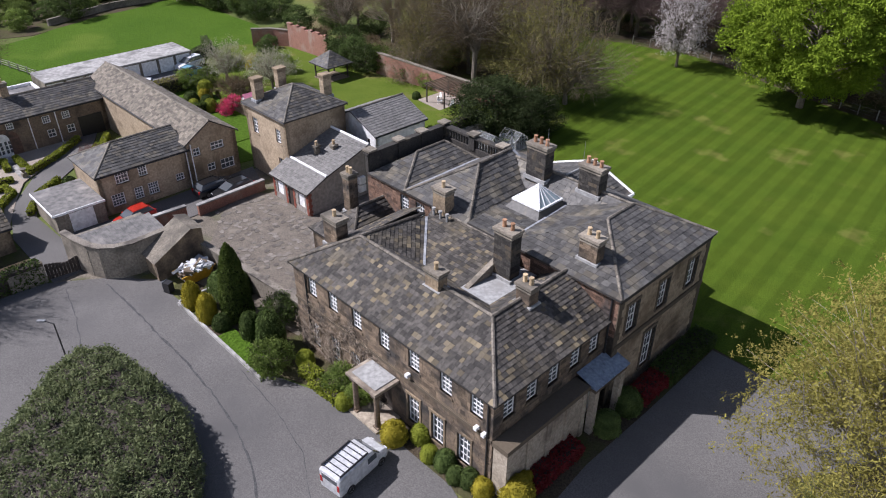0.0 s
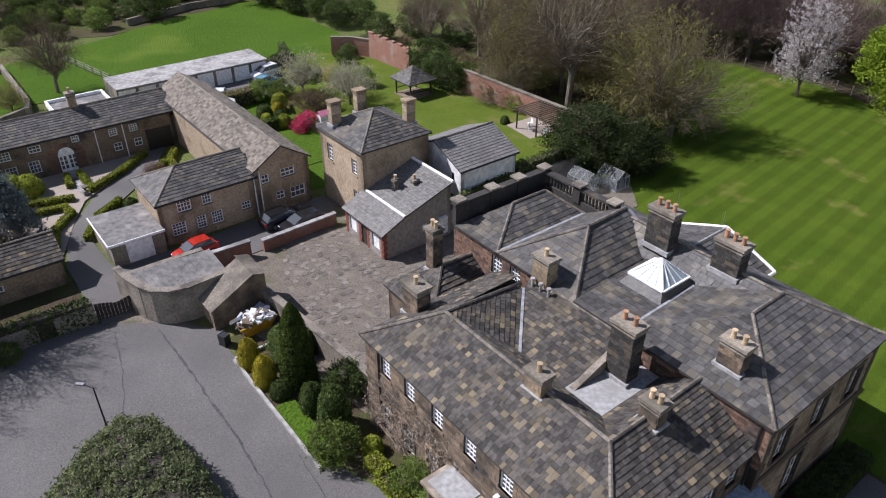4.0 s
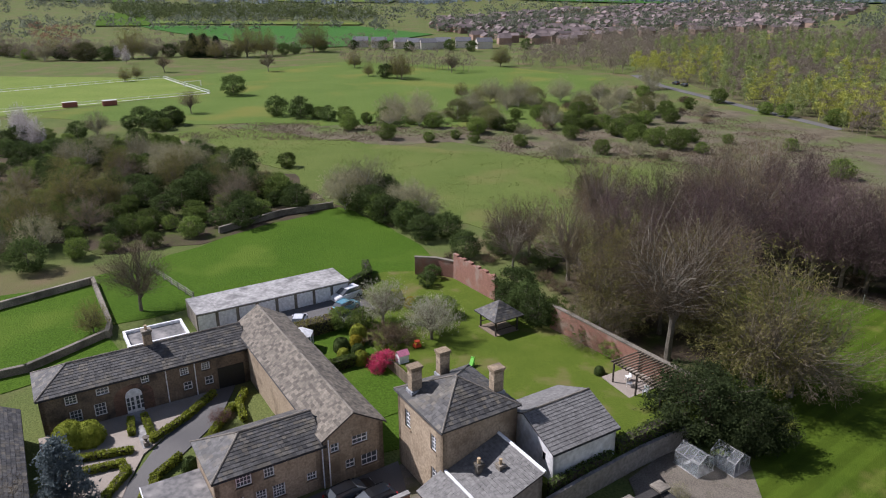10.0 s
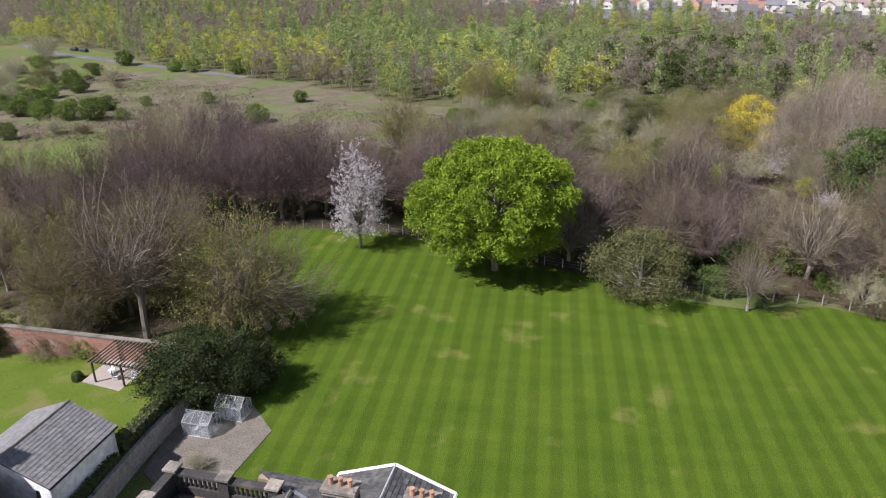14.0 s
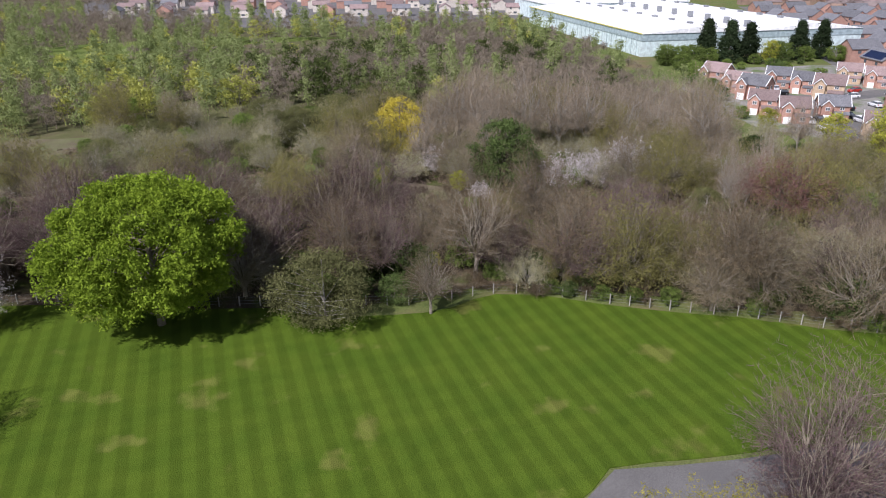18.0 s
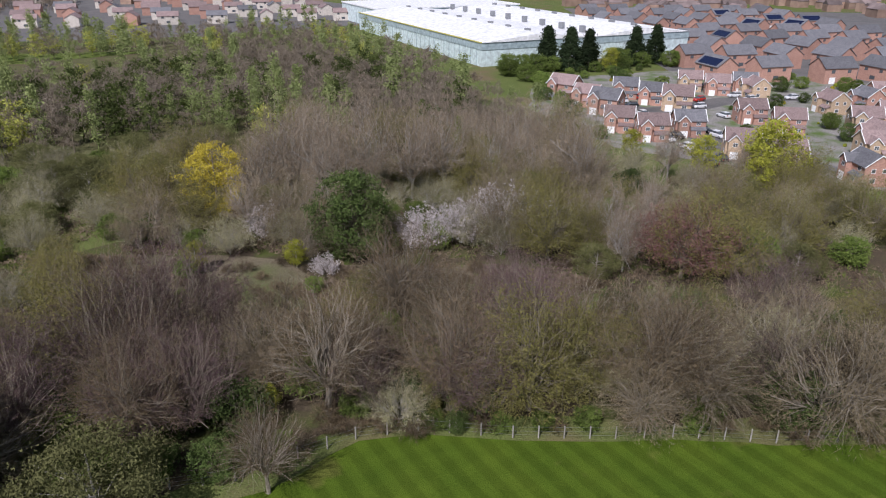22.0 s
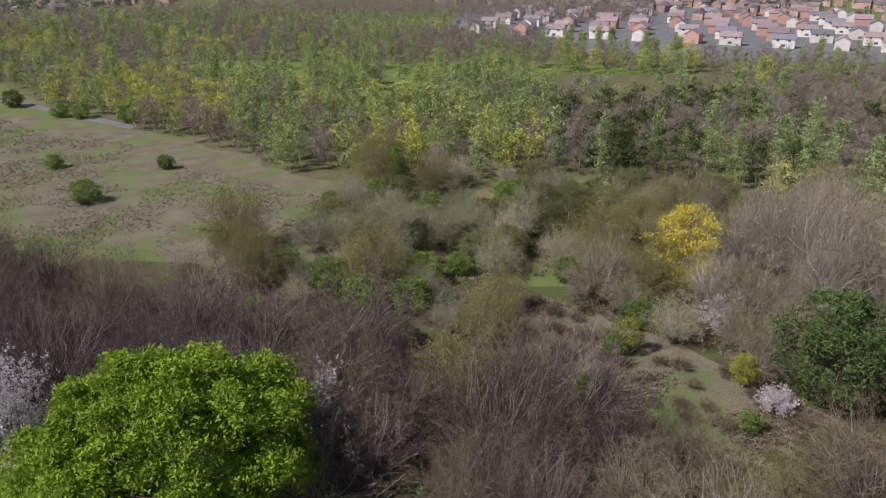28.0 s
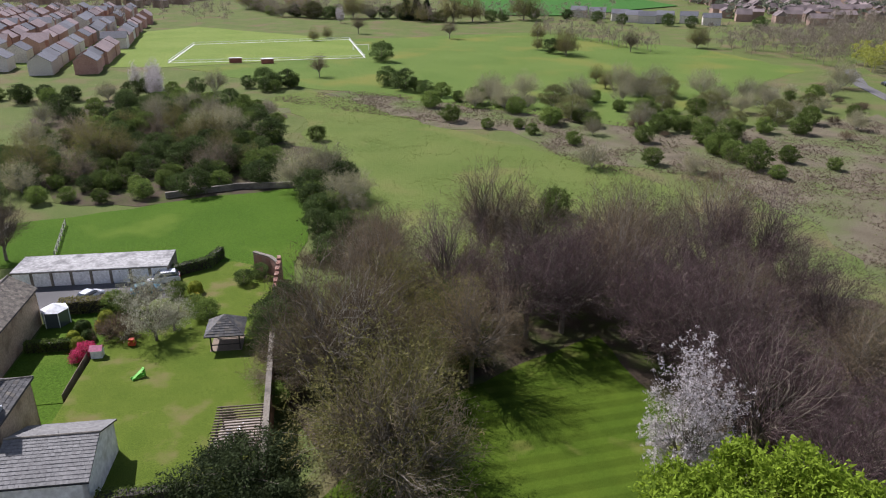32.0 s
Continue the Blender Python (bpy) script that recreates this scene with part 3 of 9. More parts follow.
patch("paddock", [(-70, 86), (-58, 98), (-50, 94), (-24, 117), (-31, 125), (-42, 138), (-55, 147.5), (-66, 130), (-74, 112), (-80, 102)], 0.055, M_FIELD, "bright green paddock beyond the garages", "field", 4, 0.6)
patch("west_lawn", [(-58, 84), (-66, 90), (-77, 103), (-90, 94), (-78, 76), (-66, 74)], 0.066, M_FIELD, "mown grass behind the stone cottages", "lawn", 4, 0.4)
patch("playing_field", [(-210, 224), (-169, 296), (-217, 340), (-330, 330), (-330, 180), (-260, 190)], 0.07, M_PITCH, "marked playing field", "field", 10, 1)
M_PASTURE = material("far_pasture", (0.085, 0.14, 0.026), (0.13, 0.18, 0.042), 25.0, 0.95, 0.5, 60, stain=(0.16, 0.17, 0.04), stain_size=30, stain_amount=0.5, spec=0.06)
patch("pasture", [(-150, 226), (-20, 240), (-5, 380), (-60, 420), (-158, 434), (-217, 342), (-168, 296), (-205, 226)], 0.043, M_PASTURE, "pasture with a worn path", "field", 8, 2)
patch("crop_field", [(-481, 735), (-233, 517), (-190, 546), (-165, 700), (-282, 830), (-545, 800)], 0.8, M_CROP, "flat bright green crop field", "field", 30, 2, True)
patch("hill_field", [(-584, 775), (-526, 792), (-700, 1080), (-790, 1060)], 1.6, M_FIELD, "bright green field on the far slope", "field", 40, 2, True)
patch("upper_field", [(-560, 830), (-290, 850), (-300, 900), (-580, 890)], 1.6, M_PASTURE, "pale green field below the hill wood", "field", 30, 2, True)
for k in range(5):
    patch("far_field", [(-1300 + 560 * k, 1500 + 90 * (k % 3)), (-1010 + 560 * k, 1470 + 60 * (k % 2)), (-1040 + 560 * k, 1700), (-1360 + 560 * k, 1760)], 3.0, (M_FIELD, M_PASTURE, M_CROP)[k % 3], "distant green field on the low hills", "field", 60, 4, True)
patch("heath", [(-132, 204), (-120, 230), (-85, 246), (-65, 248), (-36, 240), (0, 250), (30, 300), (54, 266), (76, 240), (90, 188), (104, 162), (112, 140), (75, 140), (60, 150), (30, 190), (11, 205), (-5, 203), (-21, 198), (-46, 215), (-66, 202), (-79, 209), (-109, 194)], 0.03, M_HEATH, "brown rough heath with dead bracken", "ground", 6, 3)
patch("old_road", [(7, 392), (17, 352), (39.5, 304), (58, 266), (64, 254), (67, 256), (61, 269), (43, 306), (21, 354), (12, 394)], 0.08, M_ASPHALT, "grey lane along the wood's edge", "road", 8, 0.3)
HM = pose(2.83, 28.187, 0, 0, 0, 44.03)


def at_house(x, y):
    p = HM @ Vector((x, y, 0))
    return (p.x, p.y)


def gz(x, y):
    """The walled garden lies higher than the yard and falls away to the north."""
    return max(0.0, 1.9 - (y - 37) * 0.035) if x > 20 and y > 35.5 else 0.0


def garden_ground():
    b = Build()
    pts = [(20.8, 36), (30, 36), (37.6, 36), (41.8, 37), (41.4, 50), (41.0, 60), (40.6, 70), (40.8, 82), (37, 88), (32, 91), (26.4, 86), (26.4, 78), (22, 77.6), (20.8, 66), (20.8, 50)]
    n = len(pts)
    for k, (x, y) in enumerate(pts):
        b.v.append((x, y, gz(20.9, y) + 0.02))
    for k, (x, y) in enumerate(pts):
        b.v.append((x, y, -0.3))
    for k in range(n):
        j = (k + 1) % n
        b.f.append((k + n, j + n, j, k))
    b.f.append(tuple(range(n)))
    return whole("back_garden", b, material("garden_lawn", (0.065, 0.105, 0.012), (0.115, 0.15, 0.022), 4.0, 0.95, 0.6, 40, stain=(0.15, 0.135, 0.05), stain_size=4, stain_amount=0.4, spec=0.06), "walled garden lawn worn in places", "lawn", "structure", HM)


garden_ground()
patch("parking_yard", [at_house(*p) for p in ((10, 76), (20, 76), (26.2, 78), (26.2, 84.8), (6, 84.8))], 0.1, M_ASPHALT, "tarmac yard before the garages", "drive", 4, 0)
patch("villa_garden", [at_house(*p) for p in ((11.8, 50), (20.7, 48), (20.7, 76), (12, 76))], 0.045, M_FIELD, "garden lawn behind the villa", "lawn", 3, 0.2)
patch("courtyard", [at_house(*p) for p in ((0.2, 35), (1.6, 20), (5, 19.4), (10.6, 24), (13, 30), (19, 33.8), (11.3, 34.2), (11.3, 41), (8, 44))], 0.075, material("courtyard_stone", (0.1, 0.085, 0.07), (0.18, 0.155, 0.125), 0.9, 0.9, 0.6, 8, stain=(0.2, 0.175, 0.14), stain_size=1.5, stain_amount=0.3), "worn stone-paved courtyard", "courtyard", 4, 0)
M_YARD = material("yard_gravel", (0.1, 0.085, 0.065), (0.19, 0.165, 0.13), 1.6, 0.95, 0.5, 12, stain=(0.085, 0.09, 0.04), stain_size=2.5, stain_amount=0.4)
patch("yard_gravel", [at_house(*p) for p in ((-11, 36), (-3, 36), (0, 20), (12, 24), (20, 33), (20.6, 47.5), (-11, 47.5))], 0.024, M_YARD, "brown gravel and dirt of the yards", "yard", 4, 0.1)
patch("lane_verge", [at_house(*p) for p in ((-34, 38.5), (-11.5, 41.3), (-11.2, 47.8), (-30, 47.8))], 0.022, M_SOIL, "shaded dirt and weeds along the lane", "ground", 4, 0.2)
patch("cottage_drive", [at_house(*p) for p in ((-11, 40), (-7.6, 40.4), (-3, 42.4), (11.2, 42.4), (13, 48), (5.5, 47.7), (-3.4, 47.3), (-7.9, 47.2), (-8.2, 53), (-6.4, 57.2), (-3.4, 59.6), (1.0, 63.6), (3.6, 68), (5.6, 72), (5.6, 76), (2.6, 76), (2.2, 70), (-0.6, 66.6), (-5.6, 61.8), (-9.4, 56.4), (-11.2, 50))], 0.09, M_ASPHALT, "curving tarmac drive between the cottages", "drive", 4, 0.1)

# ---- main house ----
M_RIDGE_ONE = material("ridge_stone_single", (0.12, 0.108, 0.09), (0.21, 0.185, 0.15), 0.8, 0.9, 0.5, 8, spread=0.35, stain=(0.07, 0.062, 0.055), stain_size=1.2, stain_amount=0.5)
def stones(parent, m, length, z0, z1, holes, course, mat, singly=0, deep=0.02, seed=1, wide=0.62):
    """Coursed squared stones standing a little proud of a wall's face, with open joints."""
    rnd = random.Random(seed)
    rest, made, z = Build(), 0, z0
    while z < z1 - 0.05:
        h = min(course * rnd.choice((0.85, 1.0, 1.0, 1.2)), z1 - z)
        x = -rnd.uniform(0, wide)
        while x < length:
            w = wide * rnd.uniform(0.6, 1.5)
            xa, xb = max(0.0, x) + 0.008, min(length, x + w) - 0.008
            x += w
            spans = [(xa, xb)]
            for s, sill, hw, hh in holes:
                if z + h > sill - 0.02 and z < sill + hh + 0.02:
                    cut = []
                    for p, q in spans:
                        if q <= s or p >= s + hw:
                            cut.append((p, q))
                        else:
                            if s - p > 0.06:
                                cut.append((p, s))
                            if q - s - hw > 0.06:
                                cut.append((s + hw, q))
                    spans = cut
            for p, q in spans:
                if q - p < 0.05:
                    continue
                d = deep * rnd.uniform(0.3, 1.4)
                if made < singly:
                    one = Build()
                    one.box(p, q, -d, 0.02, z + 0.007, z + h - 0.007, m)
                    part("stone", one, mat, parent)
                    made += 1
                else:
                    rest.box(p, q, -d, 0.02, z + 0.007, z + h - 0.007, m)
        z += h
    if rest.v:
        part("stonework", rest, mat, parent, kind="stuff")


def ridge(parent, a, b, mat=None, r=0.11, name="ridge"):
    """Rounded ridge stones or tiles along a ridge or hip, in short lengths."""
    a, b = Vector(a), Vector(b)
    n = max(1, int((b - a).length / 0.5))
    up = Vector((0, 0, 0.03))
    if parent.parent and parent.parent.name == "stone_house" and not mat:
        for i in range(n):
            k = Build()
            k.tube(a.lerp(b, i / n) + up, a.lerp(b, (i + 0.96) / n) + up, r * 1.05, r, 6)
            one = part("ridge_stone", k, M_RIDGE_ONE, parent)
        return one
    k = Build()
    k.tube(a + up, b + up, r, r, 6)
    return part(name, k, mat or M_RIDGE, parent)


def valley(parent, a, b, wide=0.28):
    """A lead valley or flashing strip."""
    a, b = Vector(a), Vector(b)
    d = (b - a).normalized()
    side = Vector((-d.y, d.x, 0)).normalized() * wide / 2
    up = Vector((0, 0, 0.07))
    k = Build()
    k.poly([a - side + up, b - side + up, b + side + up, a + side + up])
    k.poly([a + side + up * 0.2, b + side + up * 0.2, b - side + up * 0.2, a - side + up * 0.2])
    return part("valley_lead", k, M_LEAD, parent)


def surround(parent, m, s, z, w, h, mat, t=0.14):
    """A raised stone surround of a window."""
    k = Build()
    k.box(s - t, s, -0.07, 0.02, z, z + h, m)
    k.box(s + w, s + w + t, -0.07, 0.02, z, z + h, m)
    k.box(s - t - 0.05, s + w + t + 0.05, -0.1, 0.02, z + h + 0.002, z + h + 0.2, m)
    return part("window_surround", k, mat, parent)


def old_house():
    h = thing("stone_house", HM, "large soot-stained stone country house with slate roofs", "house")
    L = 19.4
    fx = [1.3, 3.8, 6.6, 9.4, 12.2, 14.8, 17.2]
    first = [(s - 0.5, 5.25, 1.0, 1.45) for s in fx]
    low = [(s - 0.55, 0.6, 1.1, 2.35) for s in (2.2, 4.5, 6.7, 12.6, 15.0, 17.4)]
    door = (8.9, 0.05, 1.3, 2.5)
    flip = [(L - s - ww, z, ww, hh) for s, z, ww, hh in first + low + [door]]
    w, m = wall(h, (0, L), (0, 0), 0, 7.15, M_JOINT, flip, label="soot-stained coursed stone wall")
    for q in flip[:-1]:
        window(h, m, *q, 3, 4, M_WHITE, M_GLASS, M_DARKSTONE)
    for q in flip[len(first):-1]:
        surround(h, m, *q, M_STONE)
    stones(w, m, L, 0, 7.1, flip, 0.3, M_DARKSTONE, 220, seed=2)
    k = Build()
    k.box(0, L, -0.12, 0.02, 4.1, 4.32, m)
    k.box(0, L, -0.16, 0.02, 6.98, 7.13, m)
    part("string_course", k, M_BLACKSTONE, h)
    k = Build()
    k.box(flip[-1][0], flip[-1][0] + 1.3, 0.2, 0.26, 0.05, 2.55, m)
    part("front_door", k, M_DARKWOOD, h, "dark panelled front door")
    # porch
    p = Build()
    p.box(-1.9, 0, 8.2, 10.9, 3.05, 3.25)
    p.box(-2.05, 0, 8.05, 11.05, 3.25, 3.45)
    porch = part("porch", p, M_PALESTONE, h, "flat-roofed porch of pale stone")
    p = Build()
    p.box(-1.75, -0.05, 8.35, 10.75, 3.45, 3.52)
    part("porch_lead", p, M_LEADPALE, porch)
    for y in (8.45, 10.65):
        c = Build()
        c.ring(-1.65, y, 0.25, 2.85, 0.2, 0.17, 12)
        c.box(-1.9, -1.4, y - 0.25, y + 0.25, 0, 0.25)
        c.box(-1.9, -1.4, y - 0.25, y + 0.25, 2.85, 3.05)
        part("column", c, M_DARKSTONE, porch)
    c = Build()
    c.box(-2.1, 0, 8.1, 11.0, 0.0, 0.15)
    part("porch_step", c, M_PALESTONE, porch)
    side = [(s - 0.5, 5.25, 1.0, 1.45) for s in (1.3, 3.3, 5.3, 7.4, 9.3)]
    w, m = wall(h, (0, 0), (10.6, 0), 0, 7.15, M_JOINT, side)
    for q in side:
        window(h, m, *q, 2, 4, M_WHITE, M_GLASS, M_DARKSTONE)
    stones(w, m, 10.6, 0, 7.1, side, 0.3, M_DARKSTONE, 0, seed=3)
    # single-storey bay and portico on the side
    bay = Build()
    bay.box(0.05, 7.6, -1.0, -0.05, 0, 3.95)
    bay_ob = part("side_bay", bay, M_PALESTONE, h, "pale stone bay with pilasters")
    for x in (0.25, 2.1, 3.9, 5.7, 7.4):
        k = Build()
        k.box(x - 0.2, x + 0.2, -1.12, -0.98, 0, 3.95)
        part("pilaster", k, M_PALESTONE, bay_ob)
    k = Build()
    k.box(-0.1, 7.62, -1.25, -0.05, 3.95, 4.3)
    part("cornice", k, M_BLACKSTONE, bay_ob)
    pt = Build()
    pt.box(7.8, 11.2, -1.55, -0.05, 3.7, 4.1)
    port = part("portico", pt, M_BLACKSTONE, h, "dark stone portico")
    k = Build()
    k.poly([(7.65, -1.65, 4.12), (11.35, -1.65, 4.12), (11.35, -0.05, 4.6), (7.65, -0.05, 4.6)])
    k.poly([(7.65, -0.05, 4.1), (11.35, -0.05, 4.1), (11.35, -1.65, 4.1), (7.65, -1.65, 4.1)])
    part("portico_roof", k, M_LEADBLUE, port, "blue-grey lead roof")
    for i in range(8):
        k = Build()
        x = 7.7 + i * 0.515
        k.tube((x, -1.65, 4.16), (x, -0.05, 4.64), 0.03, 0.03, 5)
        part("lead_roll", k, M_LEADBLUE, port)
    for x in (8.1, 10.9):
        c = Build()
        c.box(x - 0.22, x + 0.22, -1.5, -1.06, 0, 3.7)
        part("pier", c, M_PALESTONE, port)
    k = Build()
    k.box(9.3, 10.6, -0.14, -0.06, 0.1, 2.6)
    part("side_door", k, M_WHITE, port)
    wall(h, (10.6, L), (0, L), 0, 7.15, M_DARKSTONE)
    # rear block
    tall = [(s - 0.55, 5.7, 1.1, 2.3) for s in (1.7, 5.4, 9.1)] + [(4.0, 1.0, 1.25, 3.2)]
    w, m = wall(h, (10.6, -0.6), (21.8, -0.6), 0, 9.1, M_JOINT, tall, label="stone wall with quoined corners")
    for q in tall:
        window(h, m, *q, 3, 4, M_WHITE, M_GLASS, M_DARKSTONE)
        surround(h, m, *q, M_BLACKSTONE, 0.22)
    stones(w, m, 11.2, 0, 9.05, tall, 0.34, M_WARM, 0, seed=4, wide=0.7)
    k = Build()
    k.box(0, 11.2, -0.12, 0.02, 4.9, 5.25, m)
    k.box(0, 11.2, -0.16, 0.02, 8.75, 9.08, m)
    part("string_course", k, M_BLACKSTONE, h)
    for i in range(14):
        for x in (0.0, 11.2):
            k = Build()
            lng = 0.55 if i % 2 else 0.38
            k.box(max(-0.03, x - lng), min(11.23, x + lng), -0.05, 0.02, i * 0.62 + 0.02, i * 0.62 + 0.6, m)
            part("quoin", k, M_BLACKSTONE, h)
    w, m = wall(h, (21.8, -0.6), (21.8, L), 0, 9.1, M_WARM)
    yard_side = [(24 - s - 0.5, 7.05, 1.0, 1.4) for s in (9.6, 11.6, 13.4, 17.6, 19.4)]
    w, m = wall(h, (10.6, 24), (10.6, -0.6), 0, 8.9, M_JOINT, yard_side)
    for q in yard_side:
        window(h, m, *q, 3, 4, M_WHITE, M_GLASS, M_DARKSTONE)
    stones(w, m, 24.6, 6.0, 8.85, yard_side, 0.22, M_REDSTONE, 0, seed=5, wide=0.4)
    w, m = wall(h, (19.3, 24), (10.6, 24), 0, 9.0, M_JOINT)
    stones(w, m, 8.7, 0, 9.0, (), 0.24, M_REDSTONE, 0, seed=6, wide=0.45)
    wall(h, (19.3, L), (19.3, 24), 0, 9.0, M_DARKSTONE)
    # roofs of the front wing: ranges round a lead well
    o, e, r = 0.25, 7.15, 9.25
    front = [[(-o, L + o, e), (-o, -o, e), (3.55, 3.55, r), (3.55, 16.0, r)],
             [(-o, -o, e), (10.6, -o, e), (10.6, 3.55, r), (3.55, 3.55, r)],
             [(10.6, L + o, e), (-o, L + o, e), (3.55, 16.0, r), (9.6, 16.0, 8.7)],
             [(5.9, 12.06, 7.32), (9.5, 15.9, 8.6), (3.55, 16.0, r)],
             [(5.9, 8.2, 7.3), (5.9, 12.06, 7.3), (9.4, 15.56, 8.545), (10.4, 15.9, 8.9), (10.4, 8.2, 8.9)],
             [(5.9, 16.0, 7.6), (5.9, 3.55, 7.6), (3.55, 3.55, r), (3.55, 16.0, r)],
             [(10.6, 5.9, 7.6), (3.55, 5.9, 7.6), (3.55, 3.55, r), (10.6, 3.55, r)]]
    rb = roof(h, front, M_DECK, M_SLATE, 0.3, 0.34, 240, label="dark stone slate roof with paler replaced slates", lift=0.035)
    for a, c in (((-o, -o, e), (3.55, 3.55, r)), ((-o, L + o, e), (3.55, 16, r)), ((3.55, 3.55, r), (3.55, 16, r)), ((3.55, 3.55, r), (10.6, 3.55, r)), ((3.55, 16, r), (9.6, 16, 8.7)), ((10.4, 8.2, 8.9), (10.4, 15.9, 8.9))):
        ridge(rb, a, c)
    valley(rb, (5.9, 12.06, 7.34), (9.4, 15.56, 8.6), 0.18)
    lead = Build()
    lead.box(5.3, 10.5, 5.3, 8.4, 7.2, 7.72)
    part("lead_flat", lead, M_LEADPALE, h, "weathered lead flat")
    gable = Build()
    gable.box(5.9, 10.5, 7.9, 8.3, 6.9, 7.6)
    gable.poly([(5.8, 7.9, 7.6), (10.5, 7.9, 7.6), (10.5, 7.9, 9.35)])
    gable.poly([(5.8, 8.3, 7.6), (10.5, 8.3, 9.35), (10.5, 8.3, 7.6)])
    gable.poly([(5.8, 7.9, 7.65), (10.5, 7.9, 9.35), (10.5, 8.3, 9.35), (5.8, 8.3, 7.65)])
    part("gable_parapet", gable, M_GREYWALL, h)
    gut = Build()
    gut.box(9.9, 10.55, 3.8, 19.0, 7.3, 7.45)
    part("lead_gutter", gut, M_LEADPALE, h, "broad pale lead gutter")
    # rear roofs
    er, top = 9.15, 10.75
    rear = [[(10.35, -0.85, er), (22.05, -0.85, er), (18.9, 4.1, top), (15.6, 4.1, top)],
            [(10.35, 8.6, er), (10.35, -0.85, er), (15.6, 4.1, top)],
            [(17.0, 8.6, 9.45), (10.35, 8.6, er), (15.6, 4.1, top), (18.5, 4.1, top)],
            [(10.35, 12.3, er), (10.35, 8.5, er), (17.3, 8.5, 9.45), (17.3, 12.3, 9.45)],
            [(17.1, 12.6, 9.4), (17.1, 8.2, 9.4), (18.6, 4.1, top), (18.6, 15.5, top)],
            [(22.05, -0.85, er), (22.05, 19.6, er), (18.6, 15.5, top), (18.8, 4.1, top)],
            [(10.4, 12.2, 9.0), (19.0, 12.2, 9.0), (18.7, 15.6, 11.2), (14.9, 15.5, 11.2)],
            [(10.4, 19.2, 9.0), (10.4, 12.2, 9.0), (14.9, 15.5, 11.2)],
            [(19.0, 19.2, 9.0), (10.4, 19.2, 9.0), (14.9, 15.5, 11.2), (18.7, 15.6, 11.2)],
            [(10.4, 19.2, 8.95), (18.9, 19.2, 8.95), (17.6, 22.1, 10.1), (14.4, 22.1, 10.1)],
            [(10.4, 23.7, 8.95), (10.4, 19.2, 8.95), (14.4, 22.1, 10.1)],
            [(18.9, 23.7, 8.95), (10.4, 23.7, 8.95), (14.4, 22.1, 10.1), (17.6, 22.1, 10.1)],
            [(18.9, 19.2, 8.95), (18.9, 23.7, 8.95), (17.6, 22.1, 10.1)]]
    rr = roof(h, rear, M_DECK, M_BLUE, 0.42, 0.5, name="rear_roof", label="grey slate hipped roofs", lift=0.03)
    for a, c in (((10.35, -0.85, er), (15.6, 4.1, top)), ((22.05, -0.85, er), (18.8, 4.1, top)), ((15.6, 4.1, top), (18.8, 4.1, top)), ((18.6, 4.1, top), (18.6, 15.5, top)), ((10.4, 12.2, 9.0), (14.9, 15.5, 11.2)), ((10.4, 19.2, 9.0), (14.9, 15.5, 11.2)), ((14.9, 15.5, 11.2), (18.7, 15.6, 11.2)), ((10.4, 19.2, 8.95), (14.4, 22.1, 10.1)), ((14.4, 22.1, 10.1), (17.6, 22.1, 10.1)), ((18.9, 19.2, 8.95), (17.6, 22.1, 10.1))):
        ridge(rr, a, c)
    valley(rr, (10.4, 19.2, 9.0), (18.9, 19.2, 9.0), 0.3)
    valley(rr, (10.5, 8.6, er), (17.0, 8.6, 9.45), 0.16)
    valley(rr, (18.75, 15.4, 11.1), (19.0, 12.3, 9.2), 0.22)
    # parapet and balustrade
    for name, q in (("parapet", (10.5, 19.5, 23.7, 24.1, 8.9, 10.5)), ("parapet_coping", (10.4, 19.6, 23.6, 24.2, 10.503, 10.65)), ("parapet", (19.1, 19.5, 17.0, 23.697, 8.9, 9.6)), ("balustrade_rail", (19.0, 19.6, 17.0, 23.597, 10.45, 10.62))):
        b = Build()
        b.box(*q)
        part(name, b, M_SOOT, h, "blackened stone")
    for k in range(20):
        b = Build()
        y = 17.3 + k * 0.32
        b.ring(19.3, y, 9.6, 10.0, 0.08, 0.11, 8)
        b.ring(19.3, y, 10.0, 10.45, 0.11, 0.07, 8)
        part("baluster", b, M_SOOT, h)
    for x, y in ((10.9, 23.9), (19.3, 23.9), (19.3, 20.3), (19.3, 17.0), (14, 23.9), (16.6, 23.9)):
        b = Build()
        b.box(x - 0.3, x + 0.3, y - 0.3, y + 0.3, 9.4, 10.75)
        pier = part("pier", b, M_SOOT, h)
        b = Build()
        b.box(x - 0.45, x + 0.45, y - 0.45, y + 0.45, 10.75, 10.9)
        part("pier_cap", b, M_GREYWALL, pier)
    # rooflight on a slated curb
    x0, x1, y0, y1 = 14.5, 16.9, 9.1, 11.5
    b = Build()
    q0 = [(x0 - 1.0, y0 - 0.7, 9.0), (x1 + 0.3, y0 - 0.7, 9.0), (x1 + 0.3, y1 + 0.5, 9.0), (x0 - 1.0, y1 + 0.5, 9.0)]
    q1 = [(x0, y0, 9.85), (x1, y0, 9.85), (x1, y1, 9.85), (x0, y1, 9.85)]
    for i in range(4):
        j = (i + 1) % 4
        b.poly([q0[i], q0[j], q1[j], q1[i]])
    ob = part("rooflight_curb", b, M_BLUE, h)
    b = Build()
    c0 = ((x0 + x1) / 2, (y0 + y1) / 2, 11.1)
    q = [(x0 - 0.1, y0 - 0.1, 9.88), (x1 + 0.1, y0 - 0.1, 9.88), (x1 + 0.1, y1 + 0.1, 9.88), (x0 - 0.1, y1 + 0.1, 9.88)]
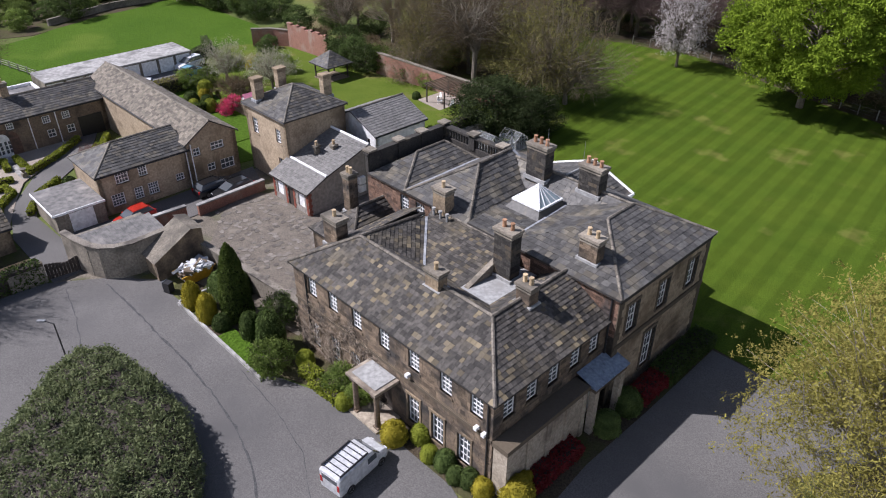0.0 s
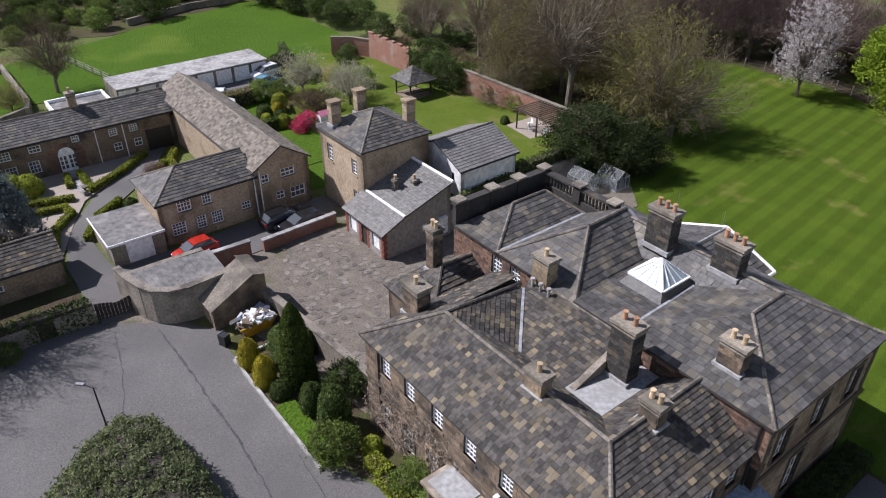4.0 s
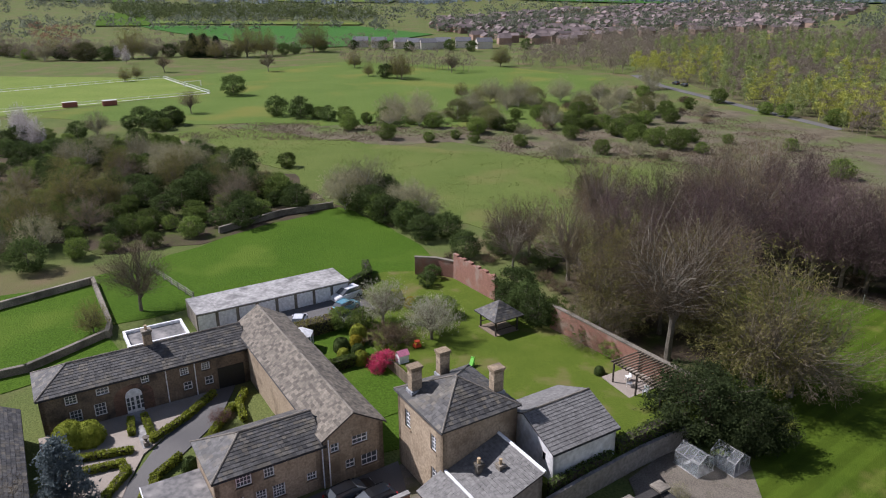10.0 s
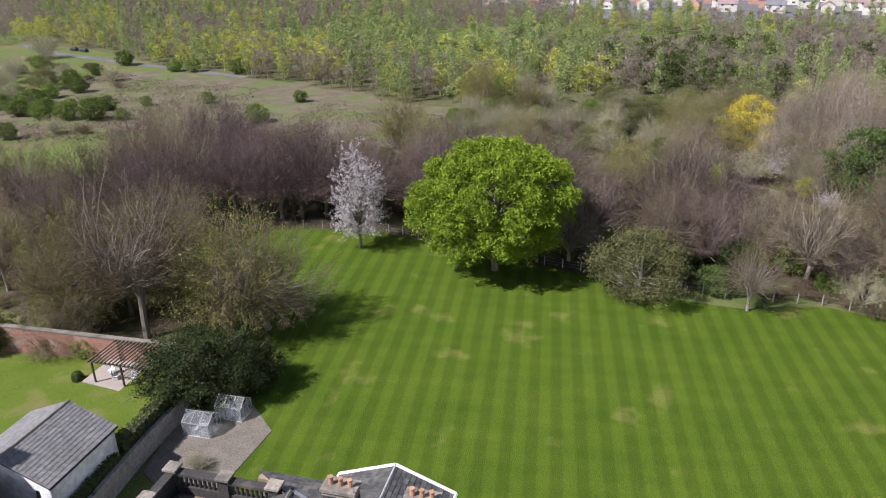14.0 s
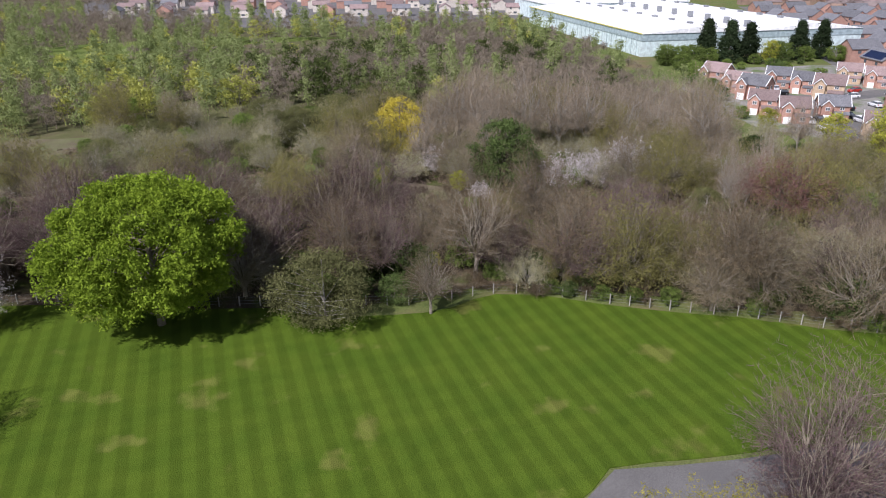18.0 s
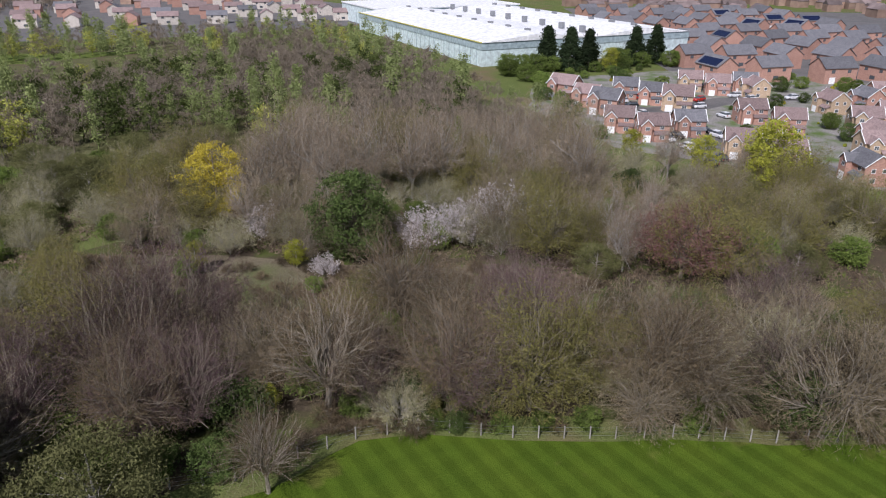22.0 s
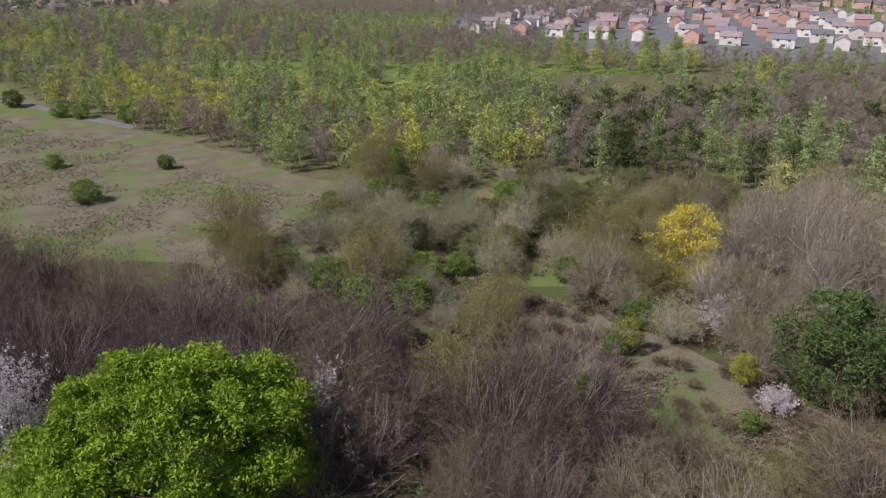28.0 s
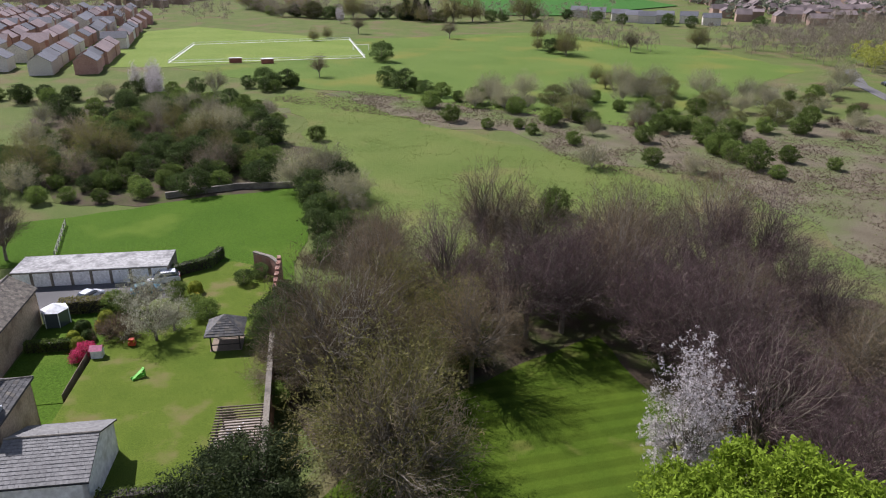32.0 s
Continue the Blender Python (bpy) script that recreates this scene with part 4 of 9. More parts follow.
    for a, c in zip(q, q[1:] + q[:1]):
        b.poly([a, c, c0])
    part("glazing", b, M_SKYGLASS, ob, "pale glazed pyramid")
    for i in range(4):
        a, c = Vector(q[i]), Vector(q[(i + 1) % 4])
        b = Build()
        b.tube(a, c, 0.09, 0.09, 4)
        part("rim", b, M_WHITE, ob)
        for s in (0.0, 0.25, 0.5, 0.75):
            b = Build()
            b.tube(a + (c - a) * s, Vector(c0) + Vector((0, 0, 0.02)), 0.055, 0.04, 4)
            part("glazing_bar", b, M_WHITE, ob)
    # white-edged pediment at the back
    yc, half, xe = 10.7, 3.9, 23.3
    pd = Build()
    pd.poly([(xe, yc - half, 8.75), (xe, yc, 10.25), (19.4, yc, 10.25), (21.0, yc - half, 8.75)][::-1])
    pd.poly([(xe, yc + half, 8.75), (xe, yc, 10.25), (19.4, yc, 10.25), (21.0, yc + half, 8.75)])
    bay2 = part("pediment_roof", pd, M_BLUE, h)
    for sgn in (-1, 1):
        b = Build()
        lift = Vector((0, 0, 0.02))
        for piece in slates([Vector((21.0, yc + sgn * half, 8.75)) + lift, Vector((xe, yc + sgn * half, 8.75)) + lift, Vector((xe, yc, 10.25)) + lift, Vector((19.4, yc, 10.25)) + lift], 0.36, 0.44, 0.04):
            slate_mesh(b, piece)
        part("slates", b, M_BLUE, bay2, kind="stuff")
    k = Build()
    k.box(21.8, xe - 0.15, yc - half + 0.25, yc + half - 0.25, 0, 8.7)
    part("rear_bay", k, M_WARM, h)
    k = Build()
    k.poly([(xe - 0.1, yc - half + 0.1, 8.7), (xe - 0.1, yc + half - 0.1, 8.7), (xe - 0.1, yc, 10.15)])
    part("gable", k, M_WARM, h)
    for a, c in (((xe, yc - half, 8.78), (xe, yc, 10.3)), ((xe, yc + half, 8.78), (xe, yc, 10.3)), ((xe, yc - half, 8.74), (21.2, yc - half, 8.74)), ((xe, yc + half, 8.74), (21.2, yc + half, 8.74))):
        ridge(bay2, a, c, M_WHITE, 0.12, "white_coping")
    ridge(bay2, (xe, yc, 10.26), (19.6, yc, 10.26), M_LEADPALE, 0.08, "ridge_lead")
    for x, y, z0, z1, sx, sy, n, mt in ((3.5, 8.3, 8.3, 10.3, 0.75, 1.2, 1, M_STONE), (6.5, 3.4, 8.2, 10.3, 0.8, 1.1, 2, M_DARKSTONE), (8.9, 7.2, 7.2, 11.5, 0.95, 1.5, 2, M_BLACKSTONE), (12.2, 2.9, 9.0, 11.4, 0.8, 1.4, 2, M_DARKSTONE),
                                        (18.0, 12.1, 9.6, 13.0, 0.95, 1.8, 3, M_BLACKSTONE), (18.6, 7.6, 9.8, 12.6, 0.95, 1.8, 3, M_BLACKSTONE), (10.6, 15.0, 7.6, 10.9, 0.9, 1.3, 1, M_STONE), (3.6, 19.0, 6.6, 9.6, 0.95, 1.6, 1, M_DARKSTONE), (7.9, 22.8, 6.2, 10.2, 0.8, 0.8, 2, M_DARKSTONE)):
        ch = chimney(h, x, y, z0, z1, sx, sy, n, mt, M_GREYWALL, M_CREAMPOT if mt != M_BLACKSTONE else M_POT, M_LEADPALE, "y")
    # aerials and ventilation cowls
    for x, y, z, t2 in ((17.6, 11.2, 13.0, 1.6), (18.6, 8.6, 12.6, 1.5)):
        k = Build()
        k.tube((x, y, z - 0.3), (x, y, z + t2), 0.02, 0.015, 5)
        part("aerial", k, M_STEEL, h)
    for y in (14.6, 15.3, 13.9):
        k = Build()
        k.ring(9.9, y, 8.5, 9.2, 0.09, 0.09, 8)
        k.ring(9.9, y, 9.2, 9.35, 0.15, 0.15, 8)
        part("cowl", k, M_LEADPALE, h)
    # downpipes and lamps
    for y in (17.9, 0.35):
        k = Build()
        k.tube((-0.08, y, 0), (-0.08, y, 7.0), 0.06, 0.06, 8)
        part("downpipe", k, M_BLACK, h)
    k = Build()
    k.tube((10.5, -0.12, 0), (10.5, -0.12, 9.0), 0.07, 0.07, 8)
    part("downpipe", k, M_BLACK, h)
    for y, z in ((1.1, 4.6), (0.5, 4.5), (7.0, 4.7)):
        k = Build()
        k.box(-0.35, -0.05, y - 0.12, y + 0.12, z - 0.1, z + 0.12)
        part("floodlight", k, M_WHITE, h)
    # low service range towards the courtyard
    w, m = wall(h, (5.2, 24.6), (5.2, 19.5), 0, 5.6, M_DARKSTONE)
    wall(h, (10.6, 24.6), (5.2, 24.6), 0, 5.6, M_DARKSTONE)
    sr = roof(h, hip(5.2, 10.6, 19.4, 24.6, 5.6, 7.4, "x", None, 0), M_DECK, M_SLATE, 0.4, 0.46, name="service_roof", lift=0.06)
    ridge(sr, (4.95, 19.15, 5.6), (7.9, 22.0, 7.4))
    ridge(sr, (7.9, 22.0, 7.4), (10.6, 22.0, 7.4))
    return h


old_house()


def climber():
    """Bare twining stems of an old climber over the front wall."""
    c = thing("wall_climber", HM, "bare grey-brown climber spread over the front wall", "climber")
    rng = np.random.default_rng(77)
    stem, tips = Build(), []
    for y0 in (10.9, 12.4, 15.6, 18.6):
        for k in range(7):
            p = Vector((-0.1, y0 + rng.normal(0, 0.1), 0.0))
            d = Vector((0, rng.normal(0, 0.5), 1.0)).normalized()
            for j in range(9):
                q = p + d * rng.uniform(0.5, 0.8)
                if q.z > 6.3 or not 9.9 < q.y < 19.3:
                    break
                q.x = -0.1 - abs(rng.normal(0, 0.05))
                stem.tube(p, q, 0.045 - 0.004 * j, 0.041 - 0.004 * j, 5)
                tips.append(tuple(q))
                p, d = q, (d + Vector((0, rng.normal(0, 0.55), rng.normal(0, 0.2)))).normalized()
    part("stem", stem, material("climber_stem", (0.16, 0.13, 0.1), (0.28, 0.23, 0.18), 0.5, 0.9, 0.4), c)
    v = strew(np.array(tips), rng, 0.2, 16, (0.07, 0.35, 0.35), 0.07)
    v[:, 0] = np.minimum(v[:, 0], -0.03)
    part("twigs", leaf_build(v), material("climber_twig", (0.2, 0.16, 0.12), (0.36, 0.29, 0.22), 0.5, 0.9, 0), c, kind="stuff")


LATER = [climber]


def block(name, label, x0, x1, y0, y1, eave, top, axis, run0, run1, wall_mat, slate_mat, holes=None, m=HM, singly=0, course=0.34, width=0.42, frames=M_WHITE, sill=None, category="house", over=0.25, gutter=None):
    """A plain building: four walls, windows (side letter, along, sill, width, height, nx, ny) and a pitched roof."""
    h = thing(name, m, label, category)
    holes = holes or []
    corner = {"s": ((x0, y0), (x1, y0)), "e": ((x1, y0), (x1, y1)), "n": ((x1, y1), (x0, y1)), "w": ((x0, y1), (x0, y0))}
    for side, (p, q) in corner.items():
        mine = [k[1:] for k in holes if k[0] == side]
        w, mm = wall(h, p, q, 0, eave, wall_mat, [k[:4] for k in mine])
        for k in mine:
            window(h, mm, *k, frames, M_GLASS, sill or wall_mat)
    for x_end, run in ((0, run0), (1, run1)):
        if run == 0:
            g = Build()
            if axis == "x":
                x = (x0, x1)[x_end]
                xx = x + (0.4 if x_end == 0 else -0.4)
                tri_a, tri_b = [(x, y0, eave), (x, y1, eave), (x, (y0 + y1) / 2, top - 0.1)], [(xx, y0, eave), (xx, y1, eave), (xx, (y0 + y1) / 2, top - 0.1)]
            else:
                y = (y0, y1)[x_end]
                yy = y + (0.4 if x_end == 0 else -0.4)
                tri_a, tri_b = [(x0, y, eave), (x1, y, eave), ((x0 + x1) / 2, y, top - 0.1)], [(x0, yy, eave), (x1, yy, eave), ((x0 + x1) / 2, yy, top - 0.1)]
            g.poly(tri_a)
            g.poly(tri_b[::-1])
            part("gable", g, wall_mat, h)
    planes = hip(x0, x1, y0, y1, eave, top, axis, run0, run1, over)
    rf = roof(h, planes, M_DECK, slate_mat, course, width, singly)
    ridge(rf, planes[0][3], planes[0][2], None, 0.1)
    for q in planes[2:]:
        ridge(rf, q[0], q[2], None, 0.08)
        ridge(rf, q[1], q[2], None, 0.08)
    k = Build()
    for a, c in ((planes[0][0], planes[0][1]), (planes[1][0], planes[1][1])):
        k.tube(Vector(a) - Vector((0, 0, 0.12)), Vector(c) - Vector((0, 0, 0.12)), 0.06, 0.06, 6)
    part("gutter", k, gutter or M_BLACK, h)
    return h


M_BROWNSTONE = material("brown_stone", (0.13, 0.1, 0.072), (0.24, 0.18, 0.125), 1.2, 0.9, 0.5, 8, stain=(0.06, 0.05, 0.042), stain_size=2.2, stain_amount=0.5)
villa = block("villa", "square warm stone villa with a hipped slate roof", 13.2, 20.6, 40.4, 48.0, 7.6, 9.6, "y", None, None, M_WARM, M_BLUE, [("w", 1.2, 4.6, 1.0, 1.7, 2, 4), ("w", 5.6, 1.2, 1.0, 1.9, 2, 4), ("w", 5.6, 4.8, 0.9, 1.5, 2, 4)])
for x, y in ((14.0, 46.3), (17.5, 47.4), (19.8, 42.4)):
    chimney(villa, x, y, 7.5, 10.5, 0.95, 0.75, 0, M_WARM, M_STONE, M_POT, M_LEAD, "x")
barn = block("long_cottage", "long stone cottage range with a brown slate roof", 6.0, 11.6, 48.0, 73.5, 4.9, 6.8, "y", 0, 0, M_WARM, M_BROWN_SLATE, [("s", 0.6, 3.3, 0.8, 0.9, 2, 2), ("s", 2.6, 3.4, 1.5, 0.9, 3, 2), ("s", 1.9, 1.2, 0.9, 0.9, 2, 2), ("s", 3.4, 0.9, 1.6, 1.2, 3, 2)])
lodge = block("stone_cottage", "two-storey stone cottage with a hipped slate roof", -3.2, 6.0, 48.2, 54.4, 4.3, 6.0, "x", None, 0, M_WARM, M_BLUE, [("s", 1.7, 2.9, 1.3, 1.25, 4, 3), ("s", 4.0, 2.95, 0.9, 1.2, 3, 3), ("s", 0.9, 0.7, 1.3, 1.3, 4, 4), ("s", 3.2, 0.7, 0.9, 1.3, 3, 4), ("s", 4.6, 0.7, 1.1, 1.3, 4, 4), ("s", 7.6, 1.2, 0.9, 0.8, 3, 2)])
shed = block("white_outbuilding", "white rendered outbuilding with a grey tiled roof", 21.4, 28.4, 36.4, 44.2, 4.85, 6.6, "x", 0, 0, M_WHITEWALL, M_GREYTILE, [("w", 6.3, 3.4, 0.5, 0.8, 1, 1)], frames=M_BLACK)
row = block("terrace_cottages", "long two-storey stone cottage row with an arched entrance", -14.2, 6.0, 69.4, 75.4, 4.1, 5.8, "x", None, 0, M_BROWNSTONE, M_BLUE, [("s", 2.2, 2.7, 1.1, 1.0, 3, 3), ("s", 5.0, 2.9, 1.2, 0.8, 3, 2), ("s", 2.4, 0.7, 1.1, 1.3, 3, 3), ("s", 4.6, 0.7, 1.1, 1.4, 3, 3), ("s", 9.2, 3.0, 0.8, 0.8, 3, 2), ("s", 13, 2.7, 0.9, 0.9, 3, 3), ("s", 15.2, 2.7, 0.9, 0.9, 3, 3), ("s", 13.2, 0.9, 0.9, 1.0, 2, 2), ("s", 15.4, 0.9, 0.9, 1.0, 2, 2)])
block("low_range", "low stone outbuilding with a slate roof", -26.0, -11.6, 47.6, 52.0, 2.5, 4.0, "x", 0, 0, M_STONE, M_SLATE, [("s", 9, 1.1, 0.9, 0.6, 3, 1)])
block("west_wing", "low stone wing with a slate roof", -22.5, -16.0, 52.4, 70.0, 3.2, 5.2, "y", 0, 0, M_STONE, M_BLUE)


def cottage():
    h = thing("single_storey_cottage", HM, "rendered single-storey cottage with red brick quoins", "cottage")
    face = [(0.7, 0.7, 1.1, 1.4), (4.4, 0.7, 1.1, 1.4), (2.6, 0.05, 0.9, 2.05)]
    w, m = wall(h, (11.2, 40.6), (11.2, 34.4), 0, 2.6, M_RENDER, face)
    for q in face[:2]:
        k = Build()
        k.box(q[0], q[0] + q[2], 0.08, 0.13, q[1], q[1] + q[3], m)
        part("window_board", k, M_WHITE, h, "white boarded window")
    k = Build()
    k.box(2.6, 3.5, 0.1, 0.16, 0.05, 2.1, m)
    part("door", k, M_DARKWOOD, h)
    for s0 in (0.0, 2.2, 3.55, 5.8):
        for i in range(8):
            k = Build()
            k.box(s0, s0 + (0.4 if i % 2 else 0.28), -0.03, 0.02, i * 0.31 + 0.02, i * 0.31 + 0.3, m)
            part("quoin", k, M_REDWOOD, h)
    w, m = wall(h, (11.2, 34.4), (18.6, 34.4), 0, 2.6, M_RENDER)
    for i in range(8):
        k = Build()
        k.box(0.0, 0.4 if i % 2 else 0.28, -0.03, 0.02, i * 0.31 + 0.02, i * 0.31 + 0.3, m)
        part("quoin", k, M_REDWOOD, h)
    k = Build()
    k.box(4.2, 4.7, -0.04, 0.02, 1.5, 2.1, m)
    part("vent_panel", k, M_WHITE, h)
    for z in (0.6, 1.5):
        k = Build()
        k.box(6.0, 6.8, -0.35, 0.0, z, z + 0.75, m)
        part("heat_pump", k, M_WHITEWALL, h, "white air conditioning unit")
    wall(h, (18.6, 34.4), (18.6, 40.6), 0, 5.3, M_RENDER)
    wall(h, (18.6, 40.6), (11.2, 40.6), 0, 2.6, M_RENDER)
    b = Build()
    for y in (34.4, 40.2):
        for yy in (y, y + 0.4):
            b.poly([(11.2, yy, 2.6), (18.6, yy, 2.6), (18.6, yy, 5.3), (13.4, yy, 3.6)])
    part("gable", b, M_RENDER, h)
    r = roof(h, [[(10.9, 40.8, 2.55), (10.9, 34.2, 2.55), (13.4, 34.2, 3.7), (13.4, 40.8, 3.7)], [(13.4, 40.8, 3.7), (13.4, 34.2, 3.7), (18.7, 34.2, 5.45), (18.7, 40.8, 5.45)]], M_DECK, M_GREYTILE, 0.34, 0.42)
    ridge(r, (13.4, 34.2, 3.72), (13.4, 40.8, 3.72), M_WHITEWALL, 0.13, "white_ridge")
    ridge(r, (18.7, 34.2, 5.45), (18.7, 40.8, 5.45), M_WHITEWALL, 0.15, "white_coping")
    for x, y in ((15.2, 38.2), (16.6, 37.2)):
        chimney(h, x, y, 4.0, 5.2, 0.45, 0.45, 1, M_GREYWALL, M_GREYWALL, M_CREAMPOT, None, "x", 0.45)


cottage()


def garages():
    for k in range(8):
        x0 = 4.0 + k * 2.62
        g = thing("lock_up_garage", HM @ pose(x0, 84.6, 0), "concrete lock-up garage with a white up-and-over door", "garage", "row of lock-up garages")
        b = Build()
        b.box(0, 0.16, 0, 5.6, 0, 2.3)
        b.box(2.42, 2.6, 0, 5.6, 0, 2.3)
        b.box(0.16, 2.42, 5.4, 5.6, 0, 2.3)
        b.box(0.16, 2.42, 0.0, 0.2, 2.12, 2.3)
        part("body", b, M_GREYWALL, g)
        b = Build()
        b.box(0.0, 2.6, -0.15, 5.7, 2.3, 2.45)
        part("roof", b, M_CONCRETE, g)
        b = Build()
        b.box(0.18, 2.4, 0.06, 0.12, 0.02, 2.1)
        part("door", b, M_WHITE, g)


fg = thing("flat_roofed_garage", HM, "flat-roofed garage with a white up-and-over door", "garage")
wall(fg, (-7.8, 47.4), (-3.3, 47.4), 0, 2.25, M_GREYWALL, [(1.2, 0.02, 2.3, 2.0)])
wall(fg, (-3.3, 47.8), (-3.3, 53.2), 0, 2.25, M_GREYWALL)
wall(fg, (-3.3, 53.2), (-7.8, 53.2), 0, 2.25, M_GREYWALL)
wall(fg, (-7.8, 53.2), (-7.8, 47.8), 0, 2.25, M_GREYWALL)
b = Build()
b.box(-6.58, -4.32, 47.5, 47.56, 0.03, 2.0)
part("garage_door", b, M_WHITE, fg)
b = Build()
b.box(-8.0, -3.25, 47.2, 53.3, 2.25, 2.4)
part("roof", b, M_FELT, fg, "grey felt roof with leaf litter")
b = Build()
b.box(-8.03, -3.2, 47.12, 47.2, 2.2, 2.42)
b.box(-8.08, -8.0, 47.12, 53.3, 2.2, 2.42)
part("fascia", b, M_WHITE, fg)
garages()
fx = thing("flat_roofed_extension", HM, "white-edged flat-roofed extension behind the cottages", "extension")
k = Build()
k.box(-4.8, 1.2, 75.6, 79.6, 0, 4.1)
part("wall", k, M_WHITEWALL, fx)
k = Build()
k.box(-4.75, 1.15, 75.65, 79.55, 4.1, 4.2)
part("roof", k, M_FELT, fx, "grey felt flat roof")
for x0, x1, y0, y1 in ((-5.0, 1.4, 75.42, 75.64), (-5.0, 1.4, 79.56, 79.8), (-5.0, -4.76, 75.64, 79.56), (1.16, 1.4, 75.64, 79.56)):
    k = Build()
    k.box(x0, x1, y0, y1, 3.9, 4.55)
    part("parapet", k, M_WHITE, fx)

row_extra = [bpy.data.objects["terrace_cottages"]][0]
k = Build()
for i in range(12):
    a0, a1 = math.pi * i / 12, math.pi * (i + 1) / 12
    k.poly([(-5.9, 69.36, 1.9), (-5.9 + 1.9 * math.cos(a0), 69.36, 1.9 + 1.4 * math.sin(a0)), (-5.9 + 1.9 * math.cos(a1), 69.36, 1.9 + 1.4 * math.sin(a1))])
k.box(-7.8, -4.0, 69.34, 69.38, 0, 1.9)
part("arch_infill", k, M_REDSTONE, row_extra, "dark red brick arch infill")
k = Build()
k.box(-6.7, -5.1, 69.24, 69.33, 0.1, 2.1)
for i in range(8):
    a0, a1 = math.pi * i / 8, math.pi * (i + 1) / 8
    k.poly([(-5.9, 69.25, 2.1), (-5.9 + 0.8 * math.cos(a0), 69.25, 2.1 + 0.75 * math.sin(a0)), (-5.9 + 0.8 * math.cos(a1), 69.25, 2.1 + 0.75 * math.sin(a1))])
arch_door = part("arched_door", k, M_WHITE, row_extra, "white glazed arched double door")
for x in (-6.5, -6.1, -5.6, -5.2):
    for z in (0.5, 1.0, 1.5):
        g = Build()
        g.box(x - 0.12, x + 0.14, 69.21, 69.25, z, z + 0.4)
        part("pane", g, M_GLASS, arch_door)
# no opening here: a black slab paints the shade of the arched entrance
k = Build()
k.box(2.6, 5.4, 69.3, 69.41, 0, 2.5)
part("archway", k, M_BLACK, row_extra, "deep shaded archway")
for x in (0.3, -2.6):
    k = Build()
    k.tube((x, 69.3, 0), (x, 69.3, 4.1), 0.06, 0.06, 6)
    part("downpipe", k, M_WHITE, row_extra)
chimney(row_extra, -3.4, 72.6, 5.0, 7.4, 0.8, 0.7, 1, M_STONE, M_GREYWALL, M_CREAMPOT, None, "x")
for ob_name, x, y, z in (("long_cottage", 6.0 + 0.4, 47.9, 4.8), ("stone_cottage", 5.9, 48.1, 4.2)):
    k = Build()
    k.tube((x, y, 0), (x, y, z), 0.06, 0.06, 6)
    part("downpipe", k, M_WHITE, bpy.data.objects[ob_name])

# ---- trees ----
M_BARK = material("bark", (0.12, 0.1, 0.074), (0.22, 0.188, 0.14), 0.6, 0.95, 0.6, 6, spread=0.25)
M_LIMB = material("grey_bark", (0.17, 0.146, 0.11), (0.28, 0.245, 0.19), 0.6, 0.95, 0.5, 6, spread=0.2)
M_PALEBARK = material("pale_bark", (0.24, 0.22, 0.19), (0.4, 0.37, 0.32), 0.6, 0.95, 0.5, 6, spread=0.2)


def leaf_mat(name, low, high, spread=0.38, through_leaf=0.3, size=2.2):
    m = material(name, low, high, size, 0.8, 0.0, 4, spread=spread, spec=0.12)
    n, l = m.node_tree.nodes, m.node_tree.links
    b = n["Principled BSDF"]
    t = n.new("ShaderNodeBsdfTranslucent")
    l.new(b.inputs["Base Color"].links[0].from_socket, t.inputs["Color"])
    x = n.new("ShaderNodeMixShader")
    x.inputs["Fac"].default_value = through_leaf
    l.new(b.outputs["BSDF"], x.inputs[1])
    l.new(t.outputs["BSDF"], x.inputs[2])
    l.new(x.outputs["Shader"], n["Material Output"].inputs["Surface"])
    return m


L_LIME = leaf_mat("lime_leaves", (0.13, 0.2, 0.016), (0.25, 0.34, 0.028), 0.05)
L_SPRING = leaf_mat("spring_leaves", (0.12, 0.18, 0.03), (0.22, 0.29, 0.06))
L_YELLOWGREEN = leaf_mat("yellow_green_leaves", (0.19, 0.21, 0.025), (0.33, 0.33, 0.05))
L_YELLOW = leaf_mat("golden_leaves", (0.38, 0.31, 0.03), (0.6, 0.5, 0.07), 0.1)
L_DARK = leaf_mat("evergreen_leaves", (0.018, 0.028, 0.01), (0.045, 0.06, 0.02))
L_BUSH = leaf_mat("bush_leaves", (0.085, 0.13, 0.028), (0.18, 0.235, 0.055))
L_OLD = leaf_mat("ivy_leaves", (0.048, 0.076, 0.02), (0.1, 0.138, 0.04))
L_GREY = leaf_mat("grey_green_leaves", (0.21, 0.2, 0.11), (0.35, 0.325, 0.19))
L_SALLOW = leaf_mat("sallow_leaves", (0.095, 0.1, 0.036), (0.19, 0.19, 0.078))
L_LACE = leaf_mat("grey_brown_twigs", (0.154, 0.122, 0.0756), (0.278, 0.225, 0.139), 0.3)
L_APPLE = leaf_mat("apple_blossom", (0.26, 0.27, 0.14), (0.5, 0.48, 0.36), 0.15)
L_CYPRESS = leaf_mat("cypress_leaves", (0.045, 0.075, 0.014), (0.1, 0.135, 0.028), 0.1)
L_TWIG = leaf_mat("brown_twigs", (0.103, 0.077, 0.0462), (0.185, 0.14, 0.084), 0.45)
L_PURPLE = leaf_mat("purple_twigs", (0.084, 0.057, 0.055), (0.152, 0.102, 0.097), 0.4)
L_PALE = leaf_mat("pale_twigs", (0.227, 0.18, 0.126), (0.371, 0.3, 0.21), 0.15)
L_OLIVE = leaf_mat("olive_buds", (0.135, 0.125, 0.038), (0.24, 0.22, 0.075), 0.2)
